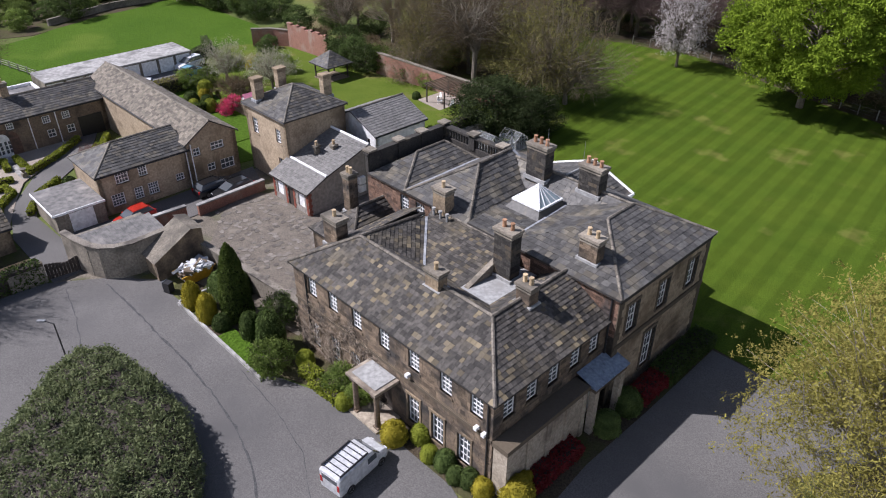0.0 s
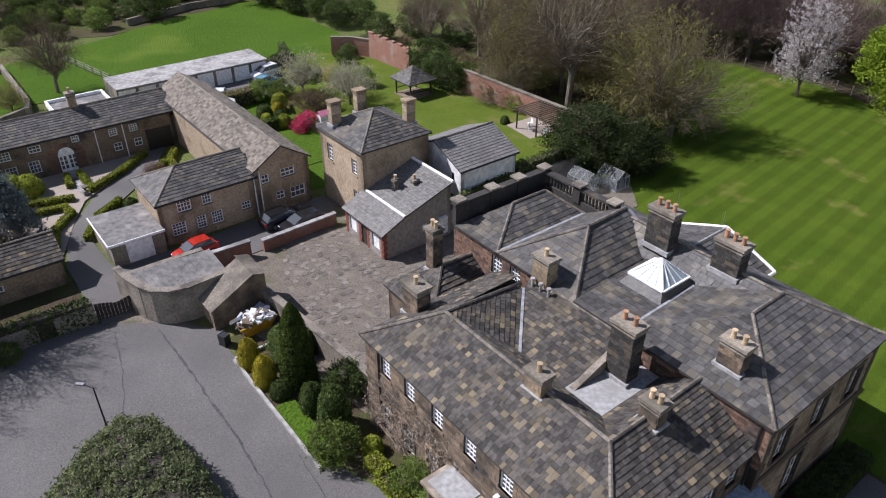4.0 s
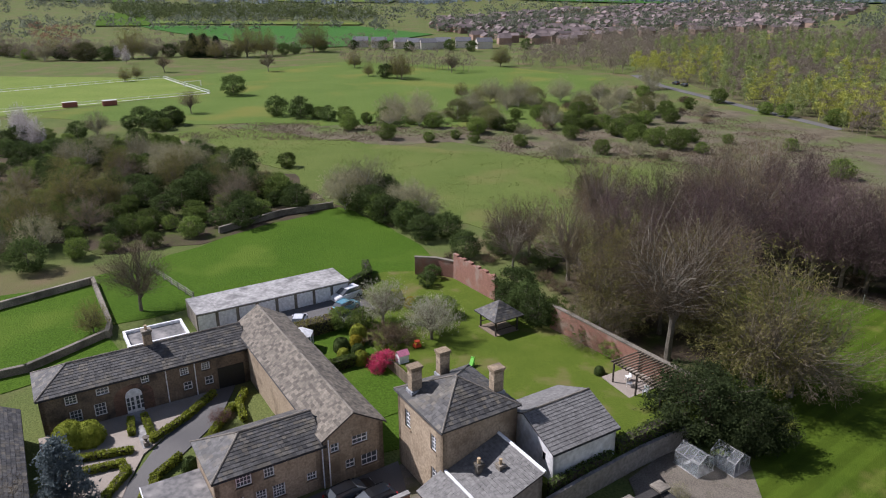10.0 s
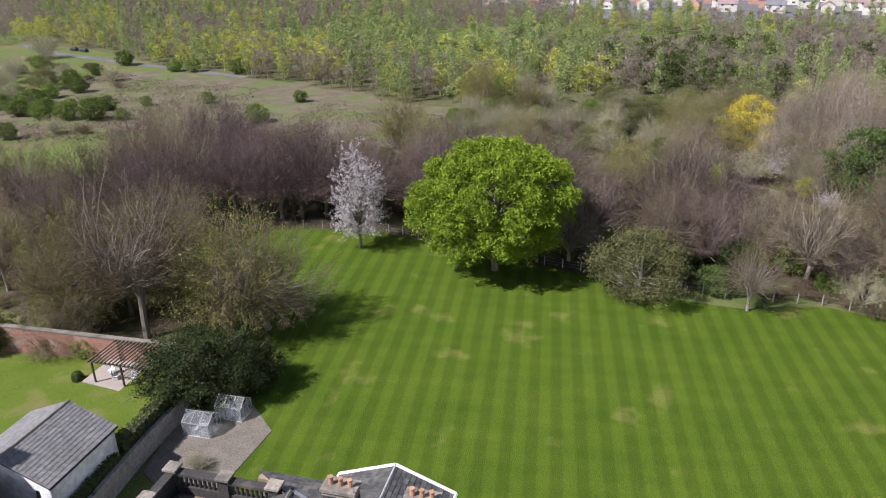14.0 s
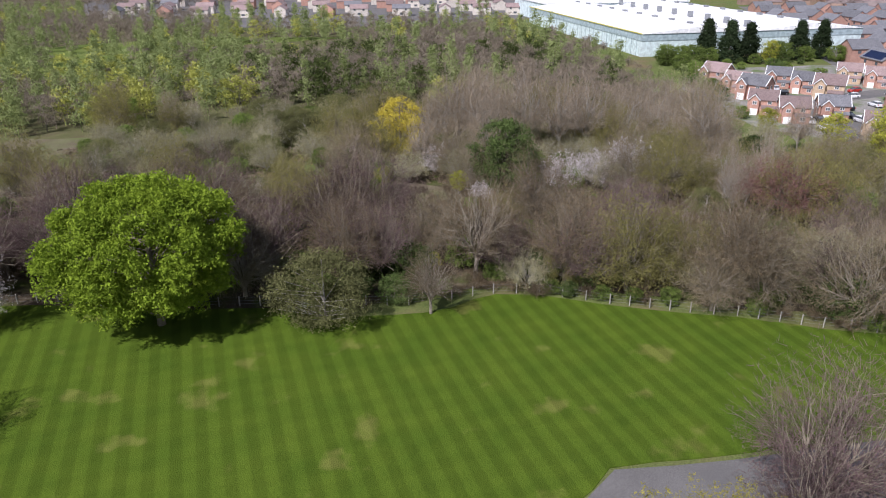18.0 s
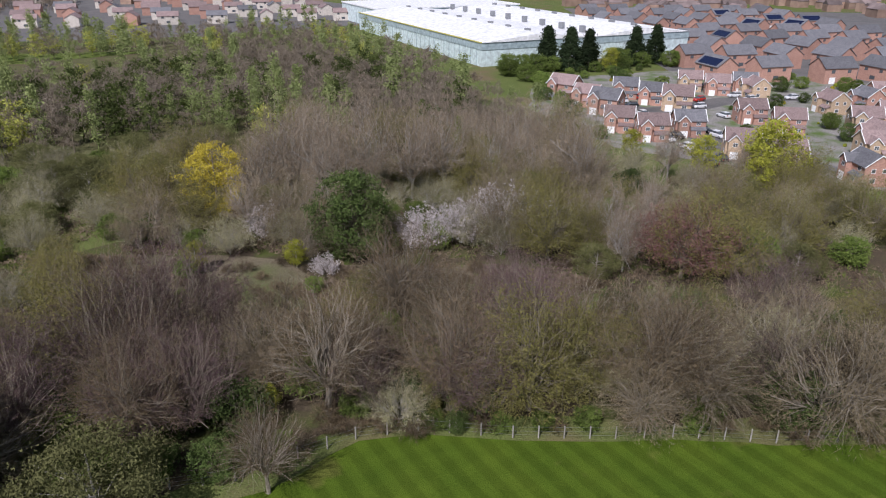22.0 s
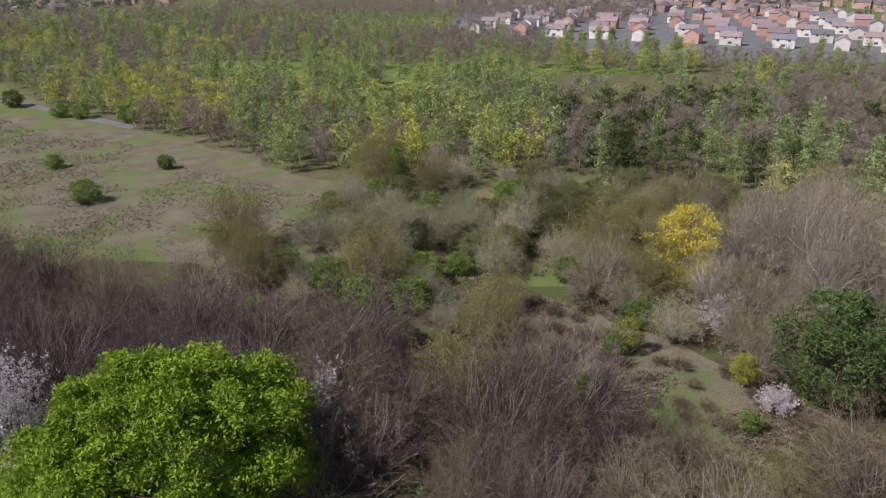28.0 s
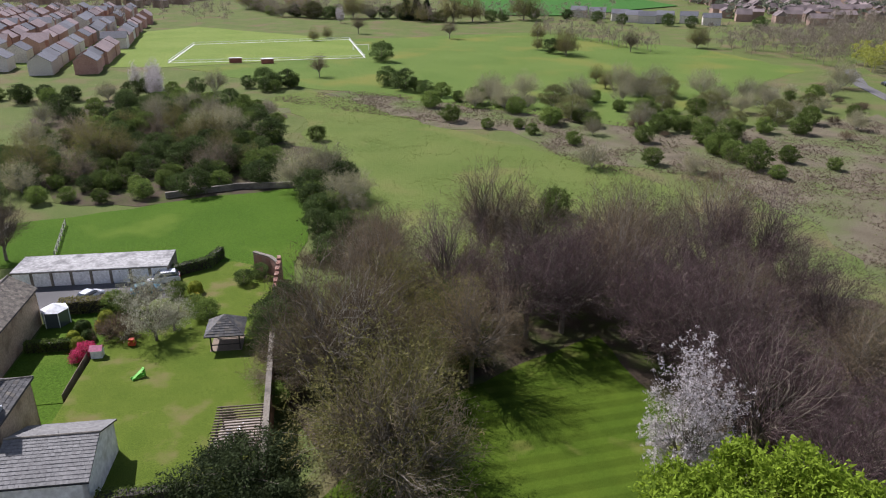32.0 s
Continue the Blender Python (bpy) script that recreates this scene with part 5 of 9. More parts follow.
L_OLIVEFINE = leaf_mat("young_yellow_leaves", (0.18, 0.16, 0.04), (0.32, 0.29, 0.07), 0.1)
L_BLOSSOM = leaf_mat("white_blossom", (0.42, 0.375, 0.36), (0.68, 0.63, 0.61), 0.1)
L_RED = leaf_mat("red_leaves", (0.14, 0.075, 0.065), (0.24, 0.13, 0.11), 0.15)
L_PINK = leaf_mat("pink_flowers", (0.5, 0.05, 0.12), (0.65, 0.1, 0.2), 0.1)
L_HEDGE = leaf_mat("hedge_leaves", (0.18, 0.22, 0.025), (0.32, 0.35, 0.05), 0.1)
L_CONIFER = leaf_mat("conifer_needles", (0.016, 0.028, 0.012), (0.036, 0.054, 0.022))
L_BLUE = leaf_mat("blue_spruce", (0.1, 0.13, 0.13), (0.19, 0.23, 0.23), 0.1)
L_GOLDHEDGE = leaf_mat("golden_hedge", (0.25, 0.22, 0.02), (0.4, 0.34, 0.04), 0.1)
L_LAUREL = leaf_mat("laurel_leaves", (0.105, 0.135, 0.06), (0.215, 0.245, 0.115), 0.1)


def strew(centres, rng, leaf, per, loose, slim=0.5, up=0.0):
    """Three-cornered leaves (slim: thin twig sprays) round the given centres, as an array of corners."""
    c = np.repeat(np.asarray(centres, float), per, axis=0)
    c = c + rng.normal(0, 1, c.shape) * np.asarray(loose)
    n = len(c)
    a = rng.normal(size=(n, 3)) + (0, 0, up)
    a /= np.linalg.norm(a, axis=1)[:, None]
    d = np.cross(a, rng.normal(size=(n, 3)))
    d /= np.linalg.norm(d, axis=1)[:, None] + 1e-9
    s = leaf * rng.uniform(0.6, 1.3, (n, 1))
    return np.stack([c - a * s - d * s * slim, c - a * s + d * s * slim, c + a * s * 1.3], 1).reshape(-1, 3)


def leaf_build(v):
    b = Build()
    b.v = v.tolist()
    b.f = [(i, i + 1, i + 2) for i in range(0, len(b.v), 3)]
    return b


def bent(b, a, d, length, r, rng, pieces=3, lift=0.15, wobble=0.18, sides=5, taper=0.5):
    """A curved limb; gives its points and its last direction."""
    pts, p = [Vector(a)], Vector(a)
    d = Vector(d).normalized()
    for k in range(pieces):
        q = p + d * (length / pieces)
        b.tube(p, q, r * (1 - (1 - taper) * k / pieces), r * (1 - (1 - taper) * (k + 1) / pieces), sides)
        d = (d + Vector(rng.normal(0, wobble, 3)) + Vector((0, 0, lift))).normalized()
        p = q
        pts.append(p)
    return pts, d


def dome_tree(seed, h, spread, trunk_r, fork, limbs, tips, per, long, thin, upward=0.5, leaf=0.0, leaves=0, low=0.3):
    """A tree in bud: trunk, ascending limbs and boughs that reach an uneven dome, with fine twigs fanning out along them."""
    rng = np.random.default_rng(seed)
    wood = Build()
    pts, d = bent(wood, (0, 0, -0.1), (0, 0, 1), fork, trunk_r, rng, 3, 0.3, 0.05, 7, 0.75)
    top = pts[-1]
    mid = fork + 0.3 * (h - fork)
    arms, ways = [], []
    for i in range(limbs):
        a = 2.39996 * i + rng.uniform(-0.3, 0.3)
        u = 0.95 - 0.8 * (i + 0.5) / limbs
        w = math.sqrt(1 - u * u)
        end = Vector((spread * 0.66 * w * math.cos(a), spread * 0.66 * w * math.sin(a), mid + (h - mid) * 0.66 * u))
        way = end - top
        lp, ld = bent(wood, top - Vector((0, 0, rng.uniform(0, 0.3) * fork)), way + Vector((0, 0, 0.15 * way.length)), way.length, trunk_r * rng.uniform(0.34, 0.48), rng, 6, 0.0, 0.27, 5, 0.3)
        arms.append((lp, ld))
        ways.append(np.array(way.normalized()))
    ways = np.array(ways)
    at, along, tip_at = [], [], []
    lump = rng.uniform(0, 6.28, 3)
    for k in range(tips):
        u = 1 - (1 + low) * (k + 0.5) / tips
        a = 2.39996 * k + rng.uniform(-0.25, 0.25)
        w = math.sqrt(max(0.05, 1 - u * u))
        f = rng.uniform(0.84, 1.05) if k % 4 else rng.uniform(0.5, 0.78)
        f *= 1 + 0.1 * math.sin(3 * a + lump[0]) * w + 0.07 * math.sin(5 * a + 4 * u + lump[1])
        rise = (h - mid) if u > 0 else (mid - 0.6 * fork)
        goal = np.array((spread * w * f * math.cos(a), spread * w * f * math.sin(a), mid + rise * u * (f if u > 0 else 1)))
        aim = goal - np.array(top)
        aim /= np.linalg.norm(aim) + 1e-6
        lp, ld = arms[int(np.argmax(ways @ aim + rng.uniform(0, 0.12, limbs)))]
        begin = np.array(lp[2 + int(rng.random() < 0.5)] if f > 0.8 else lp[1])
        reach = np.linalg.norm(goal - begin)
        bend = begin + np.array(ld) * reach * 0.35 + (goal - begin) * 0.2 + rng.normal(0, 0.06, 3) * reach
        curve = [begin * (1 - q) ** 2 + bend * 2 * q * (1 - q) + goal * q * q + rng.normal(0, 0.11 * q * (1.25 - q), 3) * reach for q in (0, 0.25, 0.5, 0.75, 1)]
        r = max(0.03, trunk_r * 0.15)
        for j in range(4):
            wood.tube(curve[j], curve[j + 1], r * (1 - 0.22 * j), r * (0.78 - 0.22 * j) + 0.004, 3)
        q = rng.uniform(0.0, 1.0, (per, 1)) ** 0.75 * 0.72 + 0.32
        at.append(begin * (1 - q) ** 2 + bend * 2 * q * (1 - q) + goal * q * q + rng.normal(0, 0.05 * spread, (per, 3)))
        along.append(np.broadcast_to((goal - bend) / (np.linalg.norm(goal - bend) + 1e-6), (per, 3)))
    at, along = np.concatenate(at), np.concatenate(along)
    out = at - (0, 0, mid)
    out /= np.linalg.norm(out, axis=1)[:, None] + 1e-6
    way = along * 0.35 + out * 0.4 + rng.normal(0, 0.72, at.shape) + (0, 0, upward * 0.4)
    way /= np.linalg.norm(way, axis=1)[:, None] + 1e-6
    stout = rng.random((len(at), 1)) < 0.16
    ends = at + way * np.where(stout, 1.7, 1.0) * long * rng.uniform(0.45, 1.2, (len(at), 1))
    side = np.cross(way, rng.normal(size=at.shape))
    side *= np.where(stout, 1.6, 1.0) * thin * 0.5 / (np.linalg.norm(side, axis=1)[:, None] + 1e-6)
    v = np.stack([at - side, at + side, ends], 1).reshape(-1, 3)
    if leaves:
        pick = rng.integers(0, len(ends), tips * leaves)
        v = np.concatenate([v, strew(ends[pick], rng, leaf, 1, 0.12, 0.5)])
    return wood, leaf_build(v)


def leafy(seed, h, spread, trunk_r, base, clumps, per, clump, leaf, shape=1.0, slim=0.5, inner=0.35, up=0.0):
    """A tree in leaf: uneven clumps of leaves over a crown, with gaps. shape below 1 draws the top to a point."""
    rng = np.random.default_rng(seed)
    wood = Build()
    mid, rise = (h + base) / 2, (h - base) / 2
    centres = []
    for k in range(clumps):
        z = rng.uniform(-0.95, 1)
        a = rng.uniform(0, 6.2832)
        w = math.sqrt(max(0.02, 1 - z * z)) if shape >= 1 else (1 - (z + 1) / 2) ** shape
        f = rng.uniform(0.72, 1.05) if rng.random() > inner else rng.uniform(0.25, 0.7)
        f *= 1 + 0.14 * math.sin(3 * a + seed) + 0.08 * math.sin(5 * z + 2 * a)
        c = (spread * w * f * math.cos(a), spread * w * f * math.sin(a), mid + rise * z * (0.94 if shape >= 1 else 1))
        centres.append(c)
        if k % 5 == 0:
            wood.tube((0, 0, max(0.1, c[2] - 0.45 * rise)), c, max(0.02, trunk_r * 0.3), 0.02, 4)
    wood.tube((0, 0, -0.1), (0, 0, mid), trunk_r, trunk_r * 0.6, 8)
    wood.tube((0, 0, mid), (0, 0, h - 0.1 * rise), trunk_r * 0.6, 0.04, 6)
    return wood, leaf_build(strew(centres, rng, leaf, per, (clump, clump, clump * 0.6), slim, up))


def lobed(seed, h, spread, trunk_r, base):
    """A broad crown of large upright lobes, each of many leaf sprays, with dark gaps between them."""
    rng = np.random.default_rng(seed)
    wood = Build()
    mid, rise = (h + base) / 2, (h - base) / 2
    wood.tube((0, 0, -0.1), (0, 0, mid), trunk_r, trunk_r * 0.6, 9)
    wood.tube((0, 0, mid), (0, 0, h - 1.5), trunk_r * 0.6, 0.06, 6)
    centres = []
    for k in range(88):
        z = 1 - 1.9 * (k + 0.5) / 88
        a = 2.39996 * k + rng.uniform(-0.35, 0.35)
        w = math.sqrt(1 - z * z) * (1.0 if z > -0.3 else 0.95)
        f = rng.uniform(0.72, 0.97) * (1 + 0.1 * math.sin(2 * a + 0.6))
        c = np.array((spread * w * f * math.cos(a), spread * w * f * math.sin(a), mid + rise * 0.86 * z))
        wood.tube((0, 0, max(1.0, c[2] - 0.4 * rise)), tuple(c * (0.6, 0.6, 0.9)), 0.08, 0.03, 4)
        r = rng.uniform(1.3, 2.3)
        d = rng.normal(size=(60, 3))
        d /= np.linalg.norm(d, axis=1)[:, None]
        d[:, 2] = np.abs(d[:, 2]) * 1.2 - 0.35
        centres.extend((c + d * r * rng.uniform(0.6, 1.12, (60, 1)) * (1, 1, 1.05)).tolist())
    return wood, leaf_build(strew(centres, rng, 0.155, 22, (0.3, 0.3, 0.2), 0.6))


def clipped(seed, h, r, point, leaf, count):
    """A clipped bush: a smooth bullet-shaped body closely set with small leaves. point: how far the top narrows."""
    rng = np.random.default_rng(seed)
    steps = [(k / 10, r * math.sqrt(max(0.0, 1 - (k / 10) ** (2.6 - 1.6 * point))) * (1 - 0.1 * (1 - k / 10) ** 3)) for k in range(11)]
    core = Build()
    for (a, ra), (b, rb) in zip(steps, steps[1:]):
        core.ring(0, 0, a * h * 0.97, b * h * 0.97, max(0.01, ra * 0.95), max(0.01, rb * 0.95), 14, False)
    t = rng.random(count) ** 0.9
    a = rng.uniform(0, 6.2832, count)
    rad = np.interp(t, [q[0] for q in steps], [q[1] for q in steps]) * (1 + 0.05 * np.sin(3 * a + 7 * t) + rng.normal(0, 0.02, count))
    return core, leaf_build(strew(np.stack([rad * np.cos(a), rad * np.sin(a), t * h], 1), rng, leaf, 1, 0.015, 0.5))


def proto(name, label, category, bark, leaf_material, made):
    t = thing(name, pose(0, 0, 0), label, category)
    part("trunk", made[0], bark, t)
    part("crown", made[1], leaf_material, t)
    return t


PROTO = {}


def kinds():
    P = PROTO
    for k in range(4):
        P["bare", k] = proto("bare_tree", "tall bare brown tree with fine spring twigs", "tree", (M_BARK, M_LIMB)[k % 2], L_TWIG, dome_tree(10 + k, 18, 8, 0.42, 4.0, 9, 180, 76, 0.7, 0.032, 0.35))
        P["purple", k] = proto("bare_tree", "bare tree with purplish-brown twigs and buds", "tree", M_BARK, L_PURPLE, dome_tree(20 + k, 16, 7.5, 0.38, 3.5, 9, 180, 84, 0.66, 0.032, 0.45))
    for k in range(3):
        P["olive", k] = proto("budding_tree", "budding tree with olive-yellow young leaves", "tree", M_BARK, L_OLIVE, dome_tree(30 + k, 13.5, 6.5, 0.32, 1.6, 10, 170, 40, 0.65, 0.032, 0.3, 0.1, 80, 0.7))
        P["pale", k] = proto("poplar", "tall bare poplar with pale upright shoots", "tree", M_PALEBARK, L_PALE, dome_tree(35 + k, 15, 4.8, 0.25, 2.5, 9, 120, 60, 0.9, 0.03, 1.3))
        P["lacy", k] = proto("bare_tree", "bare tree with pale spreading limbs and open twigs", "tree", M_LIMB, L_LACE, dome_tree(45 + k, 12.5, 6.8, 0.34, 1.6, 11, 170, 60, 0.62, 0.032, 0.15, 0.08, 22, 0.75))
        P["spring", k] = proto("birch_tree", "slender tree in fresh light green leaf", "tree", M_PALEBARK, L_SPRING, leafy(40 + k, 12, 2.3, 0.16, 1.6, 110, 34, 0.42, 0.18, 0.6))
        P["yellowgreen", k] = proto("young_tree", "young tree in yellow-green leaf", "tree", M_PALEBARK, L_YELLOWGREEN, leafy(50 + k, 9.5, 3.2, 0.16, 1.4, 110, 40, 0.45, 0.18))
        P["bush", k] = proto("hawthorn_bush", "rounded green hawthorn bush", "bush", M_BARK, L_BUSH, leafy(60 + k, 4.6, 2.6, 0.12, 0.1, 130, 34, 0.34, 0.155, inner=0.12))
        P["ivy", k] = proto("evergreen_bush", "dark ivy-covered evergreen bush", "bush", M_BARK, L_OLD, leafy(65 + k, 5.5, 3.0, 0.12, 0.1, 130, 34, 0.4, 0.165, inner=0.12))
        P["grey", k] = proto("willow_scrub", "grey-green willow scrub with thin shoots", "bush", M_PALEBARK, L_GREY, dome_tree(70 + k, 7.0, 4.4, 0.1, 0.4, 8, 120, 44, 0.55, 0.03, 0.7, 0.07, 40, 0.1))
        P["bramble", k] = proto("bramble_scrub", "low tangled brown bramble scrub", "bush", M_BARK, L_TWIG, dome_tree(75 + k, 2.6, 2.8, 0.05, 0.15, 7, 50, 36, 0.6, 0.04, 0.4, 0.07, 8, 0.05))
    for k in range(2):
        P["sallow", k] = proto("sallow_bush", "rounded grey-green sallow in young leaf", "bush", M_PALEBARK, L_SALLOW, leafy(78 + k, 6.5, 4.2, 0.14, 0.1, 160, 110, 0.46, 0.1, inner=0.15))
        P["may", k] = proto("blossom_bush", "spreading thorn bush white with blossom", "bush", M_BARK, L_BLOSSOM, dome_tree(84 + k, 7.5, 4.6, 0.16, 0.7, 8, 100, 14, 0.5, 0.03, 0.3, 0.11, 110, 0.2))
    P["tall", 0] = proto("bare_tree", "tall pale-trunked tree with a high brown crown", "tree", M_LIMB, L_TWIG, dome_tree(17, 20, 7.6, 0.42, 6.5, 9, 190, 84, 0.7, 0.032, 0.3, 0.07, 12, 0.45))
    P["blossom", 0] = proto("cherry_tree", "wild cherry covered in white blossom", "tree", M_BARK, L_BLOSSOM, dome_tree(81, 15.5, 4.0, 0.24, 2.0, 9, 120, 16, 0.7, 0.03, 0.5, 0.1, 110, 0.7))
    P["chestnut", 0] = proto("chestnut_tree", "broad tree in dense bright lime-green leaf", "tree", M_BARK, L_LIME, lobed(90, 17.5, 9.6, 0.5, 1.4))
    P["yew", 0] = proto("yew_tree", "dark evergreen yew with spreading boughs", "tree", M_BARK, L_DARK, leafy(91, 9, 6.0, 0.4, 0.2, 220, 100, 0.55, 0.15))
    P["yellow", 0] = proto("golden_tree", "golden-yellow leafed tree in the scrub", "tree", M_BARK, L_YELLOW, leafy(92, 12, 4.4, 0.25, 0.4, 130, 70, 0.55, 0.16))
    P["red", 0] = proto("red_tree", "dark red budding tree", "tree", M_BARK, L_RED, dome_tree(93, 9, 6.5, 0.25, 1.5, 10, 120, 45, 0.6, 0.034, 0.5, 0.1, 60, 0.15))
    P["dark", 0] = proto("holm_oak", "dark green evergreen tree in the scrub", "tree", M_BARK, L_OLD, leafy(94, 11, 4.8, 0.3, 0.2, 190, 80, 0.55, 0.17))
    P["conifer", 0] = proto("cypress", "tall dark cone-shaped cypress", "tree", M_BARK, L_CONIFER, leafy(95, 14, 4.4, 0.3, 0.2, 260, 26, 0.55, 0.4, 0.75, inner=0.15))
    P["apple", 0] = proto("apple_tree", "old garden tree with pale blossom and young leaves", "tree", M_BARK, L_APPLE, dome_tree(96, 5.5, 3.4, 0.2, 1.2, 9, 90, 14, 0.45, 0.03, 0.4, 0.07, 50))
    P["spruce", 0] = proto("blue_spruce", "conical blue-grey spruce in the garden", "tree", M_BARK, L_BLUE, leafy(97, 6.4, 2.6, 0.15, 0.2, 130, 40, 0.32, 0.16, 0.75))
    P["ball", 0] = proto("evergreen_bush", "clipped rounded evergreen bush", "bush", L_OLD, L_OLD, clipped(98, 1.5, 0.9, 0.25, 0.06, 1500))
    P["gold", 0] = proto("golden_bush", "clipped rounded golden-green bush", "bush", L_GOLDHEDGE, L_GOLDHEDGE, clipped(99, 1.5, 0.9, 0.25, 0.06, 1500))
    P["lime_bush", 0] = proto("green_bush", "bright green clipped bush", "bush", L_HEDGE, L_HEDGE, clipped(100, 1.5, 0.9, 0.1, 0.06, 1500))
    P["pink", 0] = proto("azalea_bush", "azalea bush in bright pink flower", "bush", M_BARK, L_PINK, leafy(101, 1.6, 1.2, 0.05, 0.0, 60, 26, 0.2, 0.09, inner=0.1))
    P["fine", 0] = proto("budding_tree", "budding tree with yellow-green leaves beside the drive", "tree", M_LIMB, L_OLIVEFINE, dome_tree(103, 14, 8, 0.35, 2.5, 10, 220, 40, 0.6, 0.024, 0.4, 0.07, 420))
    P["cypress", 0] = proto("garden_cypress", "dense upright garden cypress", "tree", L_DARK, L_CYPRESS, clipped(102, 6.8, 1.35, 0.95, 0.1, 9000))


kinds()
USED = set()
PLACE_RNG = random.Random(11)


def plant(kind, x, y, size=1.0, variant=None, label="", tall=1.0, z=0.0):
    keys = [k for k in PROTO if k[0] == kind]
    key = keys[variant % len(keys)] if variant is not None else PLACE_RNG.choice(keys)
    m = pose(x, y, height(x, y) if math.hypot(x - 40, y - 60) > 600 else z, 0, 0, PLACE_RNG.uniform(0, 360))
    if key not in USED:
        USED.add(key)
        t = PROTO[key]
        t.matrix_world = m
    else:
        t = copy_thing(PROTO[key], m)
    t.scale = (size, size, size * tall)
    if label:
        t["label"] = label
    return t


def strewn(poly, spacing, keep_out=(), rng=PLACE_RNG):
    xs, ys = [p[0] for p in poly], [p[1] for p in poly]
    y, odd, found = min(ys), 0, []
    while y < max(ys):
        x = min(xs) + odd * spacing / 2
        while x < max(xs):
            q = (x + rng.uniform(-0.4, 0.4) * spacing, y + rng.uniform(-0.4, 0.4) * spacing)
            if inside(q, poly) and not any(inside(q, k) for k in keep_out):
                found.append(q)
            x += spacing
        y += spacing * 0.87
        odd = 1 - odd
    return found


def fill(poly, spacing, mix, sizes=(0.8, 1.2), keep_out=()):
    """Trees of mixed kinds strewn over an outline at about the given spacing."""
    names, weights = [k for k, _ in mix], [w for _, w in mix]
    for q in strewn(poly, spacing, keep_out):
        plant(PLACE_RNG.choices(names, weights)[0], *q, PLACE_RNG.uniform(*sizes))


def each(kind, places, low=0.85, high=1.15):
    for p in places:
        plant(kind, p[0], p[1], p[2] if len(p) > 2 else PLACE_RNG.uniform(low, high))


# lawn edge and the near wood
plant("chestnut", 47.2, 90.0, 1.0)
each("blossom", [(35.4, 106.5, 1.0)])
plant("blossom", 60.5, 93.6, 0.75, 0, "small bare cherry tree with sparse pinkish blossom in the wood")
each("may", [(118, 70, 0.85), (121.5, 65.5, 0.9), (126, 60.5, 1.1), (129, 57, 0.9), (105, 79, 0.42), (140, 49, 0.6), (114, 93, 0.75)])
each("lacy", [(57.5, 87, 0.95), (108.5, 84, 0.55), (113, 90, 0.6), (79, 73, 0.8), (77, 82, 0.85), (73, 79, 0.75), (86, 31, 0.85), (83.5, 36, 0.7), (88, 20, 1.05), (91, 14, 0.9)])
plant("yew", 6.5, 82.5, 0.95, tall=0.75)
plant("yew", 10.5, 80.5, 0.6)
plant("tall", 4.2, 96.6, 1.0)
plant("olive", 12.6, 92.5, 1.2, 1)
plant("lacy", 16.2, 91.0, 1.12, 2)
plant("yellow", 120, 106, 1.05)
plant("red", 119.5, 33, 1.2)
plant("dark", 112, 78, 1.15)
plant("dark", 143, 42, 0.7)
each("pale", [(130, 98, 1.3), (133, 92, 1.25), (129, 92, 1.2), (136, 86, 1.3), (139, 79, 1.2), (142, 74, 1.25), (126, 101, 1.05), (146, 66, 1.1), (137, 96, 1.2)])
plant("pale", 142, 50, 1.35)
plant("lacy", 141, 51, 1.0)
plant("sallow", 57.5, 74, 1.3)
plant("bare", 66, 77.5, 0.72, 0)
each("sallow", [(152, 128, 1.0), (138, 138, 1.0), (126, 140, 0.9), (118, 130, 1.0), (150, 112, 0.9), (160, 84, 0.9), (100, 70, 0.7), (134, 122, 0.8), (146, 100, 0.8), (158, 64, 0.8), (112, 138, 0.9), (104, 128, 0.8)])
each("grey", [(92, 33, 1.2), (96, 24, 1.2), (88, 40, 1.0), (84, 142, 1.1), (90, 139, 1.1), (98, 136, 1.05), (78, 146, 1.0)])
plant("bare", 65.5, 64.5, 0.5, 1)
each("olive", [(83.5, 46.5, 1.0), (81, 54, 0.55), (87, 43, 0.8), (87, 107, 0.65), (93, 112, 0.5)])
each("yellowgreen", [(161, 19, 1.45), (155, 21, 0.9), (100, 96, 0.5), (75, 70, 0.35), (106, 84, 0.45)])
each("bush", [(77.5, 62, 0.6), (75, 131), (77, 122, 1.1), (88, 126, 1.0), (82, 119), (71, 138), (107, 116, 0.8), (48, 191), (132, 43, 1.3), (125, 24, 1.3), (103, 64, 0.5), (98, 56, 0.5)])
INLET = [(9, 92), (10, 104), (14, 118), (18, 130), (27, 123), (34, 116), (44, 104), (52, 92), (40, 80)]
WOOD = [(3, 103), (10, 106), (13, 119), (17, 132), (27, 125), (38, 115), (47, 103), (57, 97), (68, 82), (82, 84), (70, 102), (64, 114), (54, 129), (44, 142), (24, 158), (8, 158), (-5, 146), (-9, 127), (-11, 110)]
fill(WOOD, 9.0, (("bare", 5), ("purple", 8), ("olive", 2), ("lacy", 1)), (0.66, 1.0), [INLET])
each("bare", [(-3, 104, 0.75), (11, 110, 0.8), (18, 134, 0.9)])
each("purple", [(24, 128, 0.9), (14, 126, 0.95), (30, 124, 0.85), (52, 101, 0.9), (58, 95, 0.8), (62, 88, 0.75), (68, 78, 0.7)])
each("olive", [(-2, 108, 0.7)])
